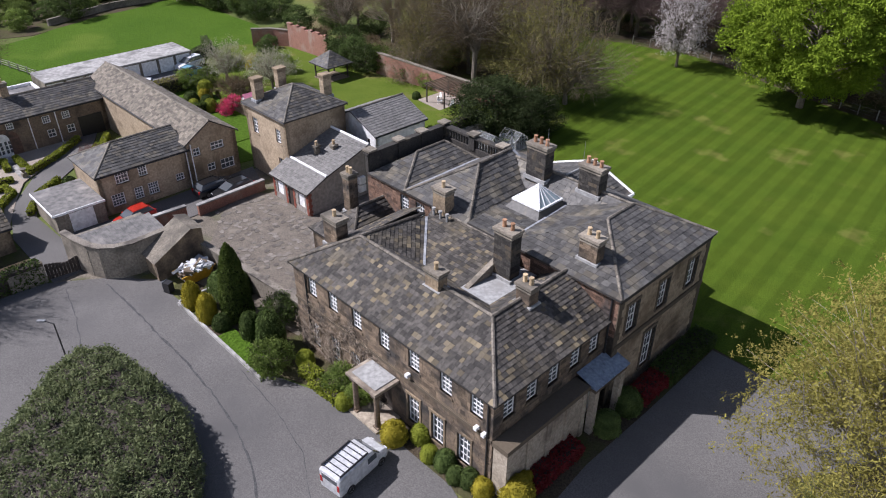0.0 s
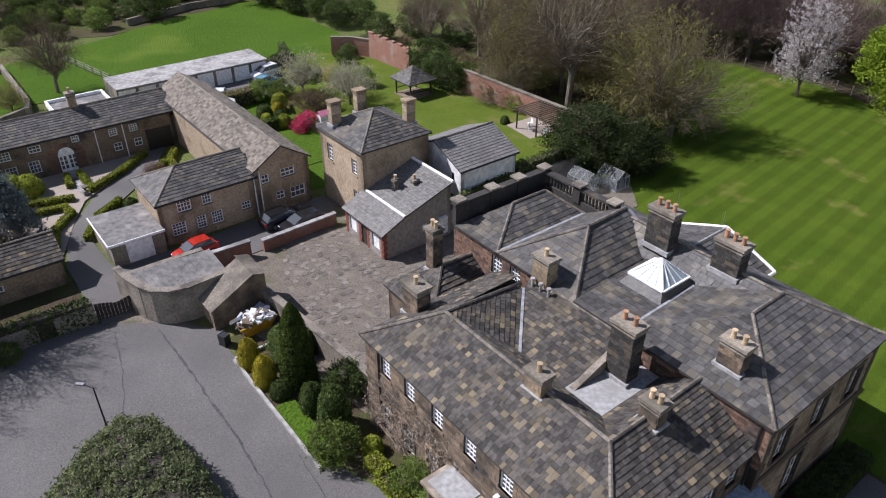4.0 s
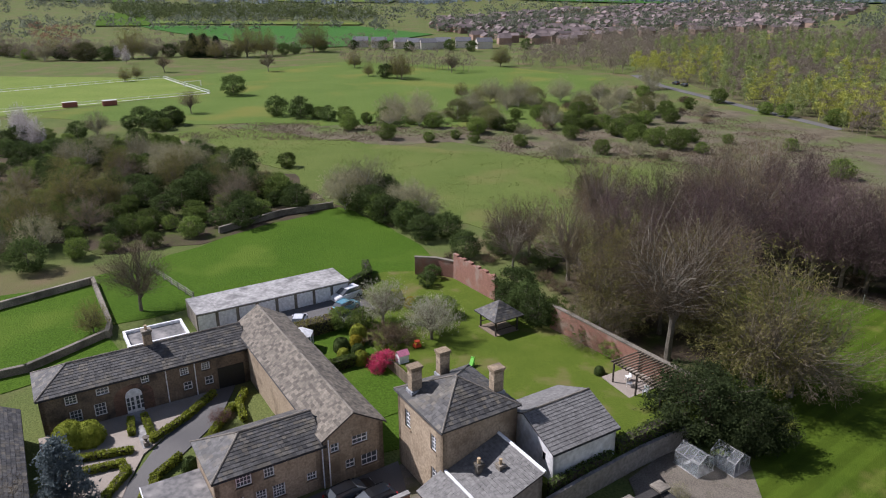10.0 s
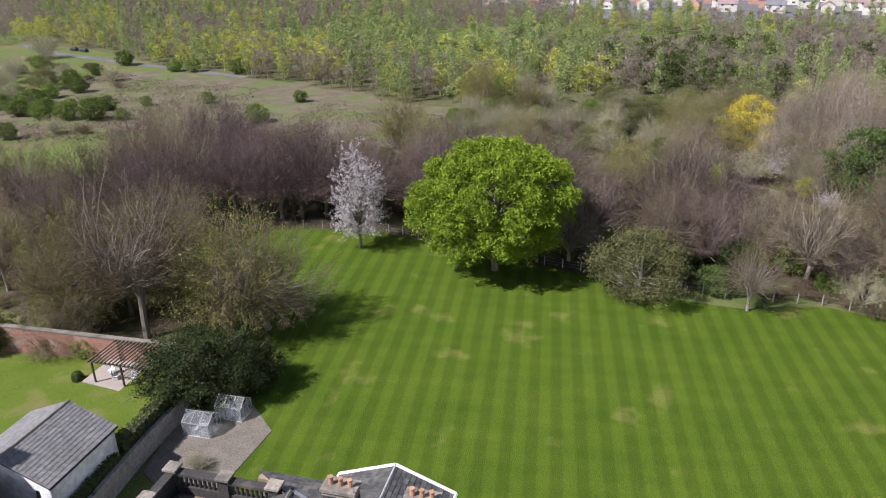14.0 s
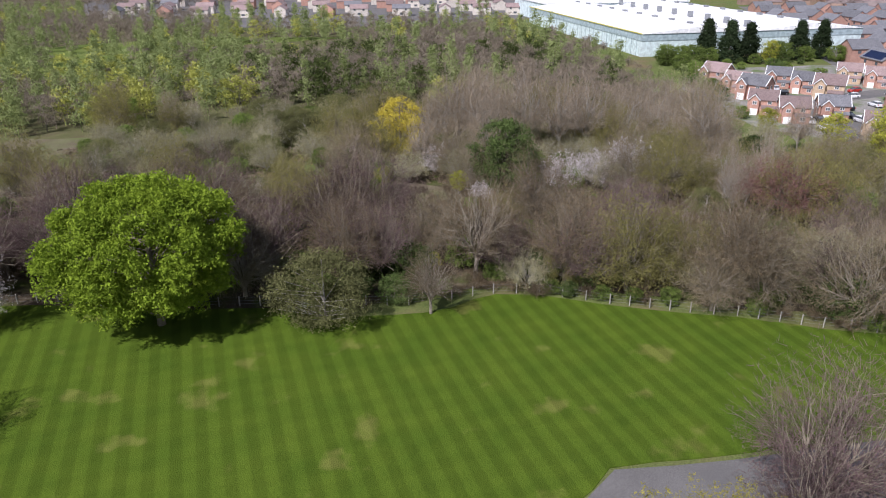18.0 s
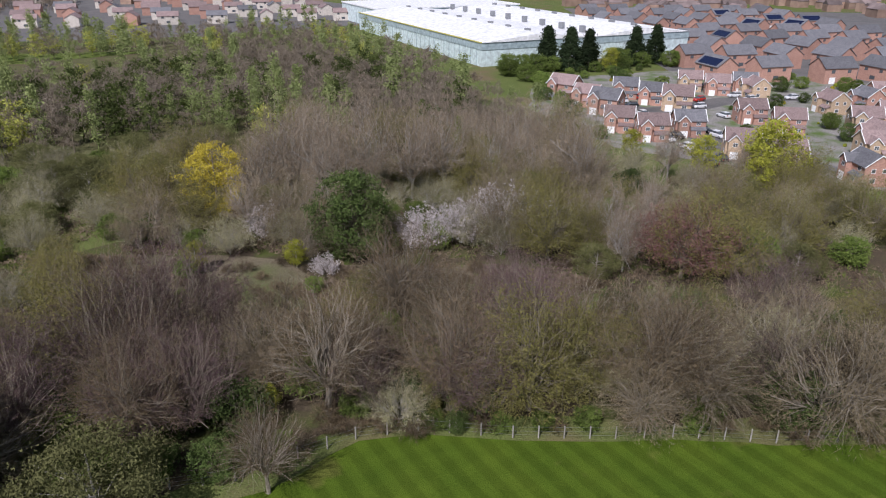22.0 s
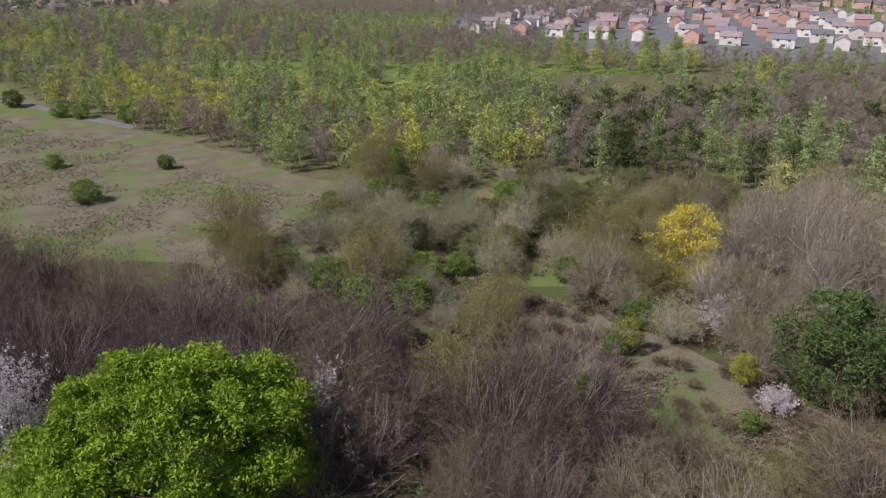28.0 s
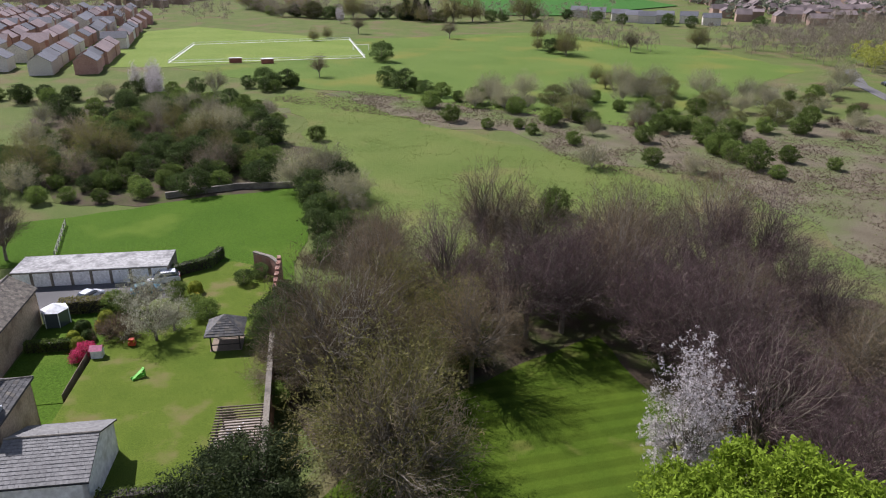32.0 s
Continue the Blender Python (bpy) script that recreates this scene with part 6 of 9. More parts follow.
fill([(68, 75), (76, 64), (80, 52), (86, 34), (92, 14), (100, -4), (112, 0), (104, 40), (98, 56), (91, 68), (86, 80), (76, 92), (70, 94)], 6.8, (("bare", 5), ("olive", 2), ("purple", 3), ("lacy", 3)), (0.5, 0.85))
fill([(60, 92), (67, 74), (76, 62), (80, 50), (86, 32), (92, 10), (108, 4), (108, 40), (98, 62), (86, 84), (68, 98)], 4.6, (("bramble", 4), ("bush", 2), ("grey", 2), ("ivy", 4)), (0.5, 0.95))
fill([(28, 124), (40, 114), (50, 102), (60, 96), (68, 86), (74, 92), (62, 112), (50, 128), (34, 138)], 6.5, (("bramble", 3), ("ivy", 2)), (0.5, 0.9))
fill([(-4, 104), (10, 106), (14, 128), (6, 140), (-4, 126)], 6.0, (("bramble", 3), ("ivy", 2)), (0.7, 1.0))
# scrub beyond
CLEAR = [(97, 122), (106, 98), (109, 78), (116, 58), (115, 42), (104, 44), (99, 60), (94, 70), (91, 90), (89, 108)]
patch("bracken_clearing", CLEAR, 0.05, M_HEATH, "brown dead bracken in a clearing of the scrub", "ground", 4, 1.2)
CLEAR2 = [(33, 309), (33, 238), (49, 203), (58, 193), (68, 158), (76, 142), (80, 148), (90, 180), (70, 206), (59, 266)]
fill([(96, 100), (108, 62), (122, 20), (150, -10), (172, 10), (165, 50), (160, 100), (150, 130), (112, 125)], 6.0, (("grey", 6), ("pale", 2), ("bramble", 3), ("olive", 3), ("bush", 1), ("sallow", 2), ("lacy", 2)), (0.6, 1.0), [CLEAR])
fill([(80, 140), (98, 122), (112, 125), (150, 130), (140, 155), (112, 152), (90, 172)], 6.0, (("grey", 4), ("sallow", 3), ("bush", 2), ("bramble", 2)), (0.7, 1.0))
fill([(56, 140), (68, 118), (82, 94), (104, 84), (112, 104), (98, 118), (76, 138), (64, 160)], 6.4, (("grey", 4), ("bush", 3), ("bramble", 5), ("olive", 1)), (0.5, 0.9), [WOOD, CLEAR])
# meadow and hedges beyond the garages
each("bush", [(-79, 177, 0.8), (-68, 149), (-51, 147), (-45, 142), (-81, 227), (-65, 215), (-73, 240), (-41, 228), (-31, 233), (-7, 165, 1.0), (-6, 161, 0.8), (-1, 233), (4, 225), (9, 221), (-26, 257), (-15, 249), (-9, 245), (37, 305), (49, 281), (54, 276), (66, 263), (3, 229), (-36, 236), (44, 221, 0.7), (66, 208, 0.7)])
each("ivy", [(-34, 132, 0.8), (-30, 134, 0.8), (-38, 137), (-43, 140, 0.9), (-47, 144), (-139, 224), (-114, 247, 1.2), (-104, 244, 1.3), (-93, 241), (-86, 169), (-83, 145, 1.2), (-75, 148), (-88, 152), (-153, 290, 1.5), (-109, 359, 1.2), (-149, 222, 1.1), (-25, 125, 0.8), (-20, 128, 0.8)])
each("grey", [(-50, 150, 1.4), (-53, 146, 1.2), (-14, 196, 0.9), (-61, 237), (-45, 292), (-35, 280, 1.1), (-70, 244), (-20, 240), (-98, 166), (-100, 160, 1.2)])
each("bare", [(-64, 96, 0.62), (-19, 128, 0.55), (-15, 127, 0.6), (-17, 122, 0.5), (-146, 246, 0.5), (-179, 377, 0.6), (-232, 364, 0.6), (-82, 387, 0.6)])
each("olive", [(-100, 118, 0.8), (-66, 89, 0.35), (-100, 356, 0.9), (-62, 423, 0.9), (-104, 134, 0.8)])
each("conifer", [(-264, 448), (-257, 450), (-250, 452, 0.9)])
each("blossom", [(-165, 190, 0.7), (-160, 186, 0.65), (-170, 194, 0.65), (-155, 184, 0.6), (-175, 190, 0.6), (-281, 402, 0.7), (-300, 420, 0.6)])
fill([(-60, 152), (-66, 132), (-78, 112), (-92, 100), (-125, 118), (-150, 190), (-118, 196), (-95, 176), (-80, 170)], 7.0, (("bush", 8), ("grey", 1), ("ivy", 6)), (0.55, 0.95))
fill([(-163, 170), (-150, 190), (-107, 192), (-95, 178), (-120, 150), (-150, 140)], 9.0, (("grey", 2), ("ivy", 4), ("bush", 4)), (0.6, 1.1))
fill([(-200, 150), (-171, 179), (-148, 218), (-135, 228), (-130, 221), (-142, 210), (-164, 172), (-190, 145)], 7.0, (("ivy", 3), ("bush", 2), ("grey", 1)), (0.7, 1.1))
each("grey", [(-74, 250, 1.2), (-66, 258, 1.2), (-47, 291, 1.3), (-50, 262, 1.2), (-36, 294, 1.3), (-21, 297, 1.3), (-12, 278), (1, 288, 1.2), (14, 341, 1.4)])
each("bush", [(-98, 244), (-24, 257), (-13, 265), (-10, 242, 0.9), (-5, 245), (5, 225, 1.1), (3, 240, 1.2), (15, 217, 1.2), (-42, 231, 0.9)])
each("olive", [(-104, 362, 0.8), (-120, 366, 0.5), (-60, 300, 0.5), (-52, 290, 0.5)])
fill([(-62, 150), (-66, 134), (-80, 120), (-112, 124), (-130, 150), (-112, 186), (-92, 172)], 9.5, (("bare", 1), ("olive", 2), ("ivy", 5), ("bush", 3), ("lacy", 2)), (0.45, 0.7))
fill([(-58, 150), (-46, 142), (-36, 138), (-30, 142), (-40, 150), (-54, 158)], 5.0, (("ivy", 3), ("bush", 2), ("grey", 2)), (0.7, 1.1))
fill([(-98, 240), (-66, 256), (-47, 290), (-21, 298), (12, 335), (30, 300), (34, 262), (0, 238), (-31, 236), (-68, 222)], 11, (("bush", 4), ("grey", 5), ("sallow", 2), ("bramble", 3)), (0.6, 1.1))
for (ax, ay), (bx, by) in (((-413, 440), (-344, 412)), ((-344, 412), (-309, 420)), ((-309, 420), (-276, 452)), ((-276, 452), (-238, 448)), ((-238, 448), (-196, 505))):
    for k in range(6):
        plant(PLACE_RNG.choice(("ivy", "bush", "sallow", "olive", "grey")), ax + (bx - ax) * k / 6 + PLACE_RNG.uniform(-4, 4), ay + (by - ay) * k / 6 + PLACE_RNG.uniform(-4, 4), PLACE_RNG.uniform(1.1, 1.7))
each("ivy", [(-200, 508, 1.3), (-182, 522, 1.2), (-158, 518, 1.3), (-138, 512, 1.2), (-112, 524, 1.4), (-96, 520, 1.3), (-60, 540, 1.4)])
# skirt along the lawn's fence
for (ax, ay), (bx, by) in (((59.5, 86), (67, 69)), ((67, 69), (75.4, 61.4)), ((75.4, 61.4), (79.4, 49)), ((79.4, 49), (84.6, 33)), ((84.6, 33), (89.6, 15))):
    for k in range(6):
        s = (k + 0.5) / 6
        plant(PLACE_RNG.choice(("bramble", "bramble", "ivy", "bush")), ax + s * (bx - ax) + PLACE_RNG.uniform(-0.8, 1.2), ay + s * (by - ay) + PLACE_RNG.uniform(-0.8, 1.2), PLACE_RNG.uniform(0.35, 0.7))
# trees over the garden wall
each("lacy", [(-4.5, 97, 0.6)])
each("olive", [(-2, 101, 0.8), (8.5, 103, 0.8)])
patch("scrub_floor", [(-166, 174), (-150, 190), (-107, 193), (-93, 172), (-68, 170), (-52, 150), (-60, 136), (-70, 122), (-84, 114), (-120, 124), (-158, 146)], 0.04, M_SOIL, "dead bracken and leaf litter under the scrub", "ground", 5, 1.5)
fill([(-60, 206), (-20, 200), (12, 198), (28, 200), (38, 250), (20, 240), (-30, 232), (-60, 222)], 15, (("bush", 5), ("grey", 5), ("bramble", 3)), (0.5, 0.95))
fill([(-18, 116), (-8, 108), (-10, 122), (-16, 130), (-30, 122)], 5.5, (("ivy", 3), ("bramble", 3), ("grey", 1)), (0.5, 0.8))
# conifers by the warehouse
each("conifer", [(287.5, 82), (287.7, 74), (292, 68), (309, 53), (317, 46)], 0.95, 1.1)
each("bush", [(280, 95, 1.3), (284, 90, 1.2), (299, 58, 1.6), (296, 60, 1.3), (310, 40, 1.3)])
# trees of the open fields
each("olive", [(-227, 324, 0.5), (-229, 336, 0.5), (-140, 403, 0.7), (-349, 426, 1.0), (-245, 440, 0.8)])


def far_wood(name, label, mat, places, h, spread, seed, slim=0.55, per=7, clumps=11, leaf=0.42, clump=0.6, stems=True, cone=False, upright=0.0):
    """A distant wood as one mesh: many small crowns, each of uneven leaf clumps over a stem."""
    rng = np.random.default_rng(seed)
    kinds_v, b = [], Build()
    for k in range(6):
        w, l = leafy(seed + k, h, spread, 0.15, 1.5, clumps, per, clump, leaf, 0.65 if cone else 1.0, slim, up=upright)
        kinds_v.append(np.array(l.v))
    verts = []
    for x, y in places:
        v = kinds_v[rng.integers(6)] * rng.uniform(0.7, 1.25)
        a = rng.uniform(0, 6.28)
        c, s = math.cos(a), math.sin(a)
        z = height(x, y)
        verts.append(np.stack([v[:, 0] * c - v[:, 1] * s + x, v[:, 0] * s + v[:, 1] * c + y, v[:, 2] + z], 1))
    b = leaf_build(np.concatenate(verts))
    for x, y in places if stems else ():
        z = height(x, y)
        b.tube((x, y, z - 0.2), (x, y, z + h * 0.6), 0.14, 0.06, 3)
    return whole(name, b, mat, label, "wood", "stuff")


FAR_RNG = random.Random(5)
# young wood tones lightened and less saturated, some distance haze mixed in
L_FARBROWN = leaf_mat("far_twigs", (0.17, 0.14, 0.105), (0.28, 0.235, 0.18), 0, 0.3, 9)
L_FARGREEN = leaf_mat("far_leaves", (0.18, 0.225, 0.075), (0.29, 0.335, 0.13), 0, 0.3, 9)
L_FARYELLOW = leaf_mat("far_yellow_leaves", (0.28, 0.295, 0.06), (0.44, 0.45, 0.105), 0, 0.3, 9)
# distance haze put into leaf colours: paled on hills, blued at the horizon
L_FARHILL_HAZE = leaf_mat("hill_wood", (0.11, 0.13, 0.09), (0.19, 0.205, 0.14), 0, 0.5, 40)
L_HORIZON_HAZE = leaf_mat("horizon_wood", (0.2, 0.245, 0.27), (0.27, 0.315, 0.335), 0, 0.5, 90)
BIRCH = [(62, 260), (92, 184), (104, 162), (142, 158), (160, 134), (165, 100), (172, 50), (186, 60), (220, 90), (262, 118), (352, 200), (326, 246), (284, 292), (282, 360), (270, 440), (140, 590), (40, 560), (8, 410), (34, 352), (46, 300)]
OPEN = [(188, 238), (226, 278), (284, 240), (268, 204), (208, 204)]
SPARSE = [(76, 330), (96, 284), (128, 250), (170, 214), (212, 240), (246, 308), (104, 385)]
BELT = [(8, 410), (34, 352), (52, 276), (80, 238), (91, 186), (106, 160), (124, 138), (160, 196), (126, 250), (96, 284), (78, 340), (66, 440), (30, 480)]
SHADY = [(124, 138), (144, 146), (172, 128), (172, 60), (260, 120), (262, 178), (190, 206), (160, 196)]
far = lambda p: math.hypot(p[0] - 40, p[1] - 60)
spots = [p for p in strewn(BIRCH, 6.0, [OPEN], FAR_RNG) if far(p) < 260]
spots += [p for p in strewn(BIRCH, 8.2, [OPEN], FAR_RNG) if far(p) >= 260]
near_spots = [p for p in spots if far(p) < 135]
pick = {"g": [], "y": [], "b": [], "d": []}
for p in spots:
    if far(p) < 135:
        continue
    q = noise.noise(Vector((p[0], p[1], 0)) / 32) + 0.5 * noise.noise(Vector((p[0], p[1], 4)) / 12)
    u = FAR_RNG.random()
    if inside(p, SPARSE):
        if q > 0.12 or u > 0.6:
            continue
        kind = "g" if u < 0.42 else "y" if u < 0.5 else "b"
    elif inside(p, BELT):
        kind = "y" if q > 0.1 and u < 0.75 else "g" if u < 0.55 else "y" if u < 0.75 else "b"
    elif inside(p, SHADY):
        kind = "d" if u < 0.12 else "g" if q > 0.1 and u < 0.7 else "b"
    else:
        kind = ("g" if u < 0.7 else "y") if q > 0.15 else "b" if u < 0.8 else "g"
    pick[kind].append(p)
L_FARDARK = leaf_mat("far_dark_leaves", (0.05, 0.07, 0.02), (0.1, 0.125, 0.035), 0, 0.4, 9)
far_wood("green_wood", "young birch wood in light green spring leaf", L_FARGREEN, pick["g"], 12.5, 2.0, 201, 0.55, 17, 44, 0.25, 0.5, cone=True)
far_wood("yellow_green_wood", "young wood in yellow-green spring leaf", L_FARYELLOW, pick["y"], 9, 2.6, 211, 0.55, 17, 38, 0.26, 0.5)
far_wood("brown_wood", "bare brown young wood", L_FARBROWN, pick["b"], 9, 3.0, 221, 0.1, 34, 18, 0.5, 0.5, upright=1.2)
far_wood("dark_wood", "dark ivy-grown trees in the young wood", L_FARDARK, pick["d"], 10, 2.8, 226, 0.55, 18, 38, 0.28, 0.5)
for p in near_spots:
    plant(FAR_RNG.choices(("spring", "yellowgreen", "grey", "olive", "pale"), (2, 2, 6, 3, 2))[0], p[0], p[1], FAR_RNG.uniform(0.6, 0.95))
hedges = strewn([(-700, 330), (-420, 250), (-330, 345), (-345, 430), (-330, 470), (-640, 640)], 26, (), FAR_RNG)
hedges += strewn([(-60, 425), (0, 395), (30, 420), (60, 600), (300, 520), (420, 420), (520, 520), (300, 700), (0, 640), (-40, 520)], 10, (), FAR_RNG)
hedges += [(-158 + 4 * k, 436 - 2 * k + FAR_RNG.uniform(-3, 3)) for k in range(22)] + [(-340 + 6 * k, 500 + k + FAR_RNG.uniform(-3, 3)) for k in range(32)]
hedges += [(ax + (bx - ax) * k / 14 + FAR_RNG.uniform(-4, 4), ay + (by - ay) * k / 14 + FAR_RNG.uniform(-4, 4)) for ax, ay, bx, by in ((-413, 440, -344, 410), (-344, 412, -309, 420), (-309, 424, -276, 452), (-276, 450, -238, 448), (-238, 445, -196, 515)) for k in range(14)]
far_wood("field_trees", "bare brown trees round the far fields", L_FARBROWN, hedges, 11, 4.4, 231, 0.14, 20, 14, 0.6, 0.8, upright=1.2)
hill = []
far_wood("hill_plantation", "light green plantation on the far slope", leaf_mat("plantation", (0.075, 0.1, 0.04), (0.14, 0.165, 0.065), 0, 0.3, 60), strewn([(-640, 930), (-320, 950), (-330, 1080), (-520, 1240), (-860, 1180)], 13, (), FAR_RNG), 12, 6.0, 236, 0.6, 6, 9, 1.1, 1.3, False)
far_wood("pink_poplars", "pale reddish poplars just coming into leaf", leaf_mat("poplar_buds", (0.24, 0.13, 0.085), (0.34, 0.2, 0.13), 0), [(-376 + 7 * k, 446 - 2 * k) for k in range(6)], 19, 4.5, 238, 0.2, 16, 16, 0.8, 0.9)
beyond = []
for x0, y0, x1, y1, n, keep in ((-1500, 700, 1600, 1500, 1100, hill), (-2400, 1500, 2600, 3600, 4200, beyond), (450, 300, 1500, 900, 300, hill), (380, -700, 1300, 200, 160, hill), (-1500, 350, -450, 900, 240, hill)):
    for k in range(n):
        x, y = FAR_RNG.uniform(x0, x1), FAR_RNG.uniform(y0, y1)
        if noise.noise(Vector((x, y, 9)) / 330) > -0.2:
            keep.append((x, y))
far_wood("hill_woods", "distant dark woods and hedges on low hills", L_FARHILL_HAZE, hill, 13, 10.0, 241, 0.7, 6, 10, 1.2, 1.5)
far_wood("horizon_woods", "blue-green woods along the far horizon", L_HORIZON_HAZE, beyond, 8, 30.0, 251, 0.9, 5, 9, 3.6, 3.0, False)

patch("glade_grass", SPARSE[:4] + OPEN[1:3] + SPARSE[5:], 0.045, M_MEADOW, "green grass of a glade in the young wood", "meadow", 6, 2)
patch("birch_floor", BIRCH, 0.028, material("wood_grass", (0.07, 0.08, 0.03), (0.13, 0.125, 0.06), 5.0, 0.95, 0.8, 24, stain=(0.1, 0.08, 0.05), stain_size=7, stain_amount=0.7, spec=0.06), "rough grass and litter under the young wood", "ground", 8, 2)


def tufts(name, label, mat, poly, count, tall, seed, keep_out=()):
    """Loose upright blades and dead stalks over rough ground, in drifts."""
    rng = np.random.default_rng(seed)
    xs, ys = [p[0] for p in poly], [p[1] for p in poly]
    at = []
    while len(at) < count:
        x, y = rng.uniform(min(xs), max(xs)), rng.uniform(min(ys), max(ys))
        if noise.noise(Vector((x, y, seed)) / 9) + 0.5 * noise.noise(Vector((x, y, seed)) / 30) > rng.uniform(-0.3, 0.4) and inside((x, y), poly) and not any(inside((x, y), k) for k in keep_out):
            at.append((x, y, 0.1 + 0.3 * tall))
    return whole(name, leaf_build(strew(at, rng, tall, 5, (tall, tall, tall * 0.25), 0.3, 0.5)), mat, label, "undergrowth", "stuff")


HEATH = [(-132, 204), (-120, 230), (-85, 246), (-36, 240), (0, 250), (30, 290), (60, 240), (80, 190), (100, 150), (60, 150), (30, 190), (-21, 198), (-46, 215), (-79, 209)]
M_DEAD = leaf_mat("dead_bracken", (0.11, 0.08, 0.055), (0.24, 0.185, 0.13), 0, 0.2, 4)
M_SEDGE = leaf_mat("coarse_grass", (0.11, 0.155, 0.035), (0.2, 0.225, 0.065), 0, 0.4, 6)
tufts("dead_bracken", "tangled dead brown bracken over the heath", M_DEAD, HEATH, 14000, 0.17, 301)
tufts("coarse_grass", "coarse green grass tufts in the meadow", M_SEDGE, [(-120, 200), (-56, 150), (-8, 140), (20, 170), (60, 150), (40, 230), (-30, 240), (-110, 240)], 7000, 0.11, 302)
fill(CLEAR, 4.2, (("bramble", 6), ("bush", 1)), (0.3, 0.6))
tufts("bracken_litter", "tangled dead bracken in the clearing", M_DEAD, CLEAR, 5000, 0.28, 305)
tufts("undergrowth", "brown bramble and litter under the scrub", M_DEAD, [(56, 140), (68, 90), (84, 84), (100, 20), (118, -6), (150, 10), (160, 100), (140, 155), (90, 172)], 12000, 0.3, 303)
tufts("green_undergrowth", "low green weeds under the scrub", M_SEDGE, [(56, 140), (68, 90), (84, 84), (100, 20), (118, -6), (150, 10), (160, 100), (140, 155), (90, 172)], 5000, 0.25, 304)

# ---- warehouse and housing estates ----
M_PANEL = material("pale_cladding", (0.5, 0.6, 0.6), (0.6, 0.7, 0.7), 8, 0.5, 0.05)
M_PANEL_DARK = material("grey_cladding", (0.28, 0.36, 0.38), (0.36, 0.44, 0.46), 8, 0.5, 0.05)
M_METALROOF = material("white_metal_roof", (0.74, 0.75, 0.74), (0.84, 0.85, 0.84), 12, 0.5, 0.05)
M_TRIM = plain("yellow_trim", (0.6, 0.55, 0.12), 0.6)
M_TILE_RED = material("brown_tiles", (0.17, 0.122, 0.115), (0.25, 0.185, 0.175), 2, 0.85, 0.3, spread=0.25)
M_TILE_GREY = material("grey_tiles", (0.1, 0.1, 0.11), (0.16, 0.16, 0.17), 2, 0.85, 0.3, spread=0.25)
M_EST_BRICK = material("estate_brick", (0.34, 0.19, 0.145), (0.44, 0.26, 0.2), 1.5, 0.9, 0.2, spread=0.15)
M_EST_BUFF = material("buff_brick", (0.4, 0.29, 0.19), (0.5, 0.375, 0.255), 1.5, 0.9, 0.2, spread=0.15)
M_EST_PALE = material("pale_walls", (0.5, 0.45, 0.39), (0.62, 0.57, 0.5), 2, 0.9, 0.1, spread=0.15)
M_HOUSE = material("far_house_walls", (0.22, 0.14, 0.105), (0.34, 0.24, 0.18), 40, 0.9, 0, spread=0.35, island=True)
M_FARTILE = material("far_house_roofs", (0.12, 0.095, 0.09), (0.2, 0.155, 0.145), 40, 0.9, 0, spread=0.35, island=True)
M_SOLAR = plain("solar_panel", (0.012, 0.018, 0.05), 0.2)


def warehouse():
    m = Matrix.Translation((286, 106, 0)) @ Matrix.Rotation(math.atan2(0.685, 0.728), 4, "Z")
    w = thing("warehouse", m, "huge pale metal warehouse with a white low-pitched roof", "warehouse")
    length, wide, e = 136, 98, 8.6
    b = Build()
    b.box(0, length, -wide, 0, 0, 6.0)
    part("wall", b, M_PANEL, w)
    b = Build()
    b.box(-0.2, length + 0.2, -wide - 0.2, 0.2, 6.0, e)
    part("upper_cladding", b, M_PANEL_DARK, w)
    r = Build()
    n = 2
    for k in range(n):
        y0 = -wide * k / n
        y1 = -wide * (k + 1) / n
        c = (y0 + y1) / 2
        r.poly([(-0.5, y0, e), (length, y0, e), (length, c, e + 2.4), (-0.5, c, e + 2.4)][::-1])
        r.poly([(-0.5, y1, e), (length, y1, e), (length, c, e + 2.4), (-0.5, c, e + 2.4)])
        r.poly([(-0.5, y0, e), (-0.5, c, e + 2.4), (-0.5, y1, e)])
    roof_ob = part("roof", r, M_METALROOF, w)
    b = Build()
    b.box(-0.3, length, 0.2, 0.5, e - 0.1, e + 0.25)
    part("gutter", b, M_TRIM, w, "yellow gutter edge")
    for k in range(9):
        for j in range(3):
            b = Build()
            b.box(10 + k * 15, 12.4 + k * 15, -26 - j * 26 - 0.8, -26 - j * 26 + 0.8, e + 0.5, e + 3.0)
            part("roof_vent", b, M_STEEL, roof_ob)
    for k in range(30):
        b = Build()
        b.box(4 + k * 4.7, 4.3 + k * 4.7, 0.02, 0.16, 0, 8.4)
        part("cladding_rib", b, M_PANEL_DARK, w)
    b = Build()
    b.box(length + 2, length + 60, -wide, -10, 0, 9.5)
    part("extension", b, M_PANEL, w)
    b = Build()
    b.box(length + 1.5, length + 60, -wide - 0.5, -9.5, 9.5, 10.2)
    part("extension_roof", b, M_METALROOF, w)


warehouse()
HOUSES = {}


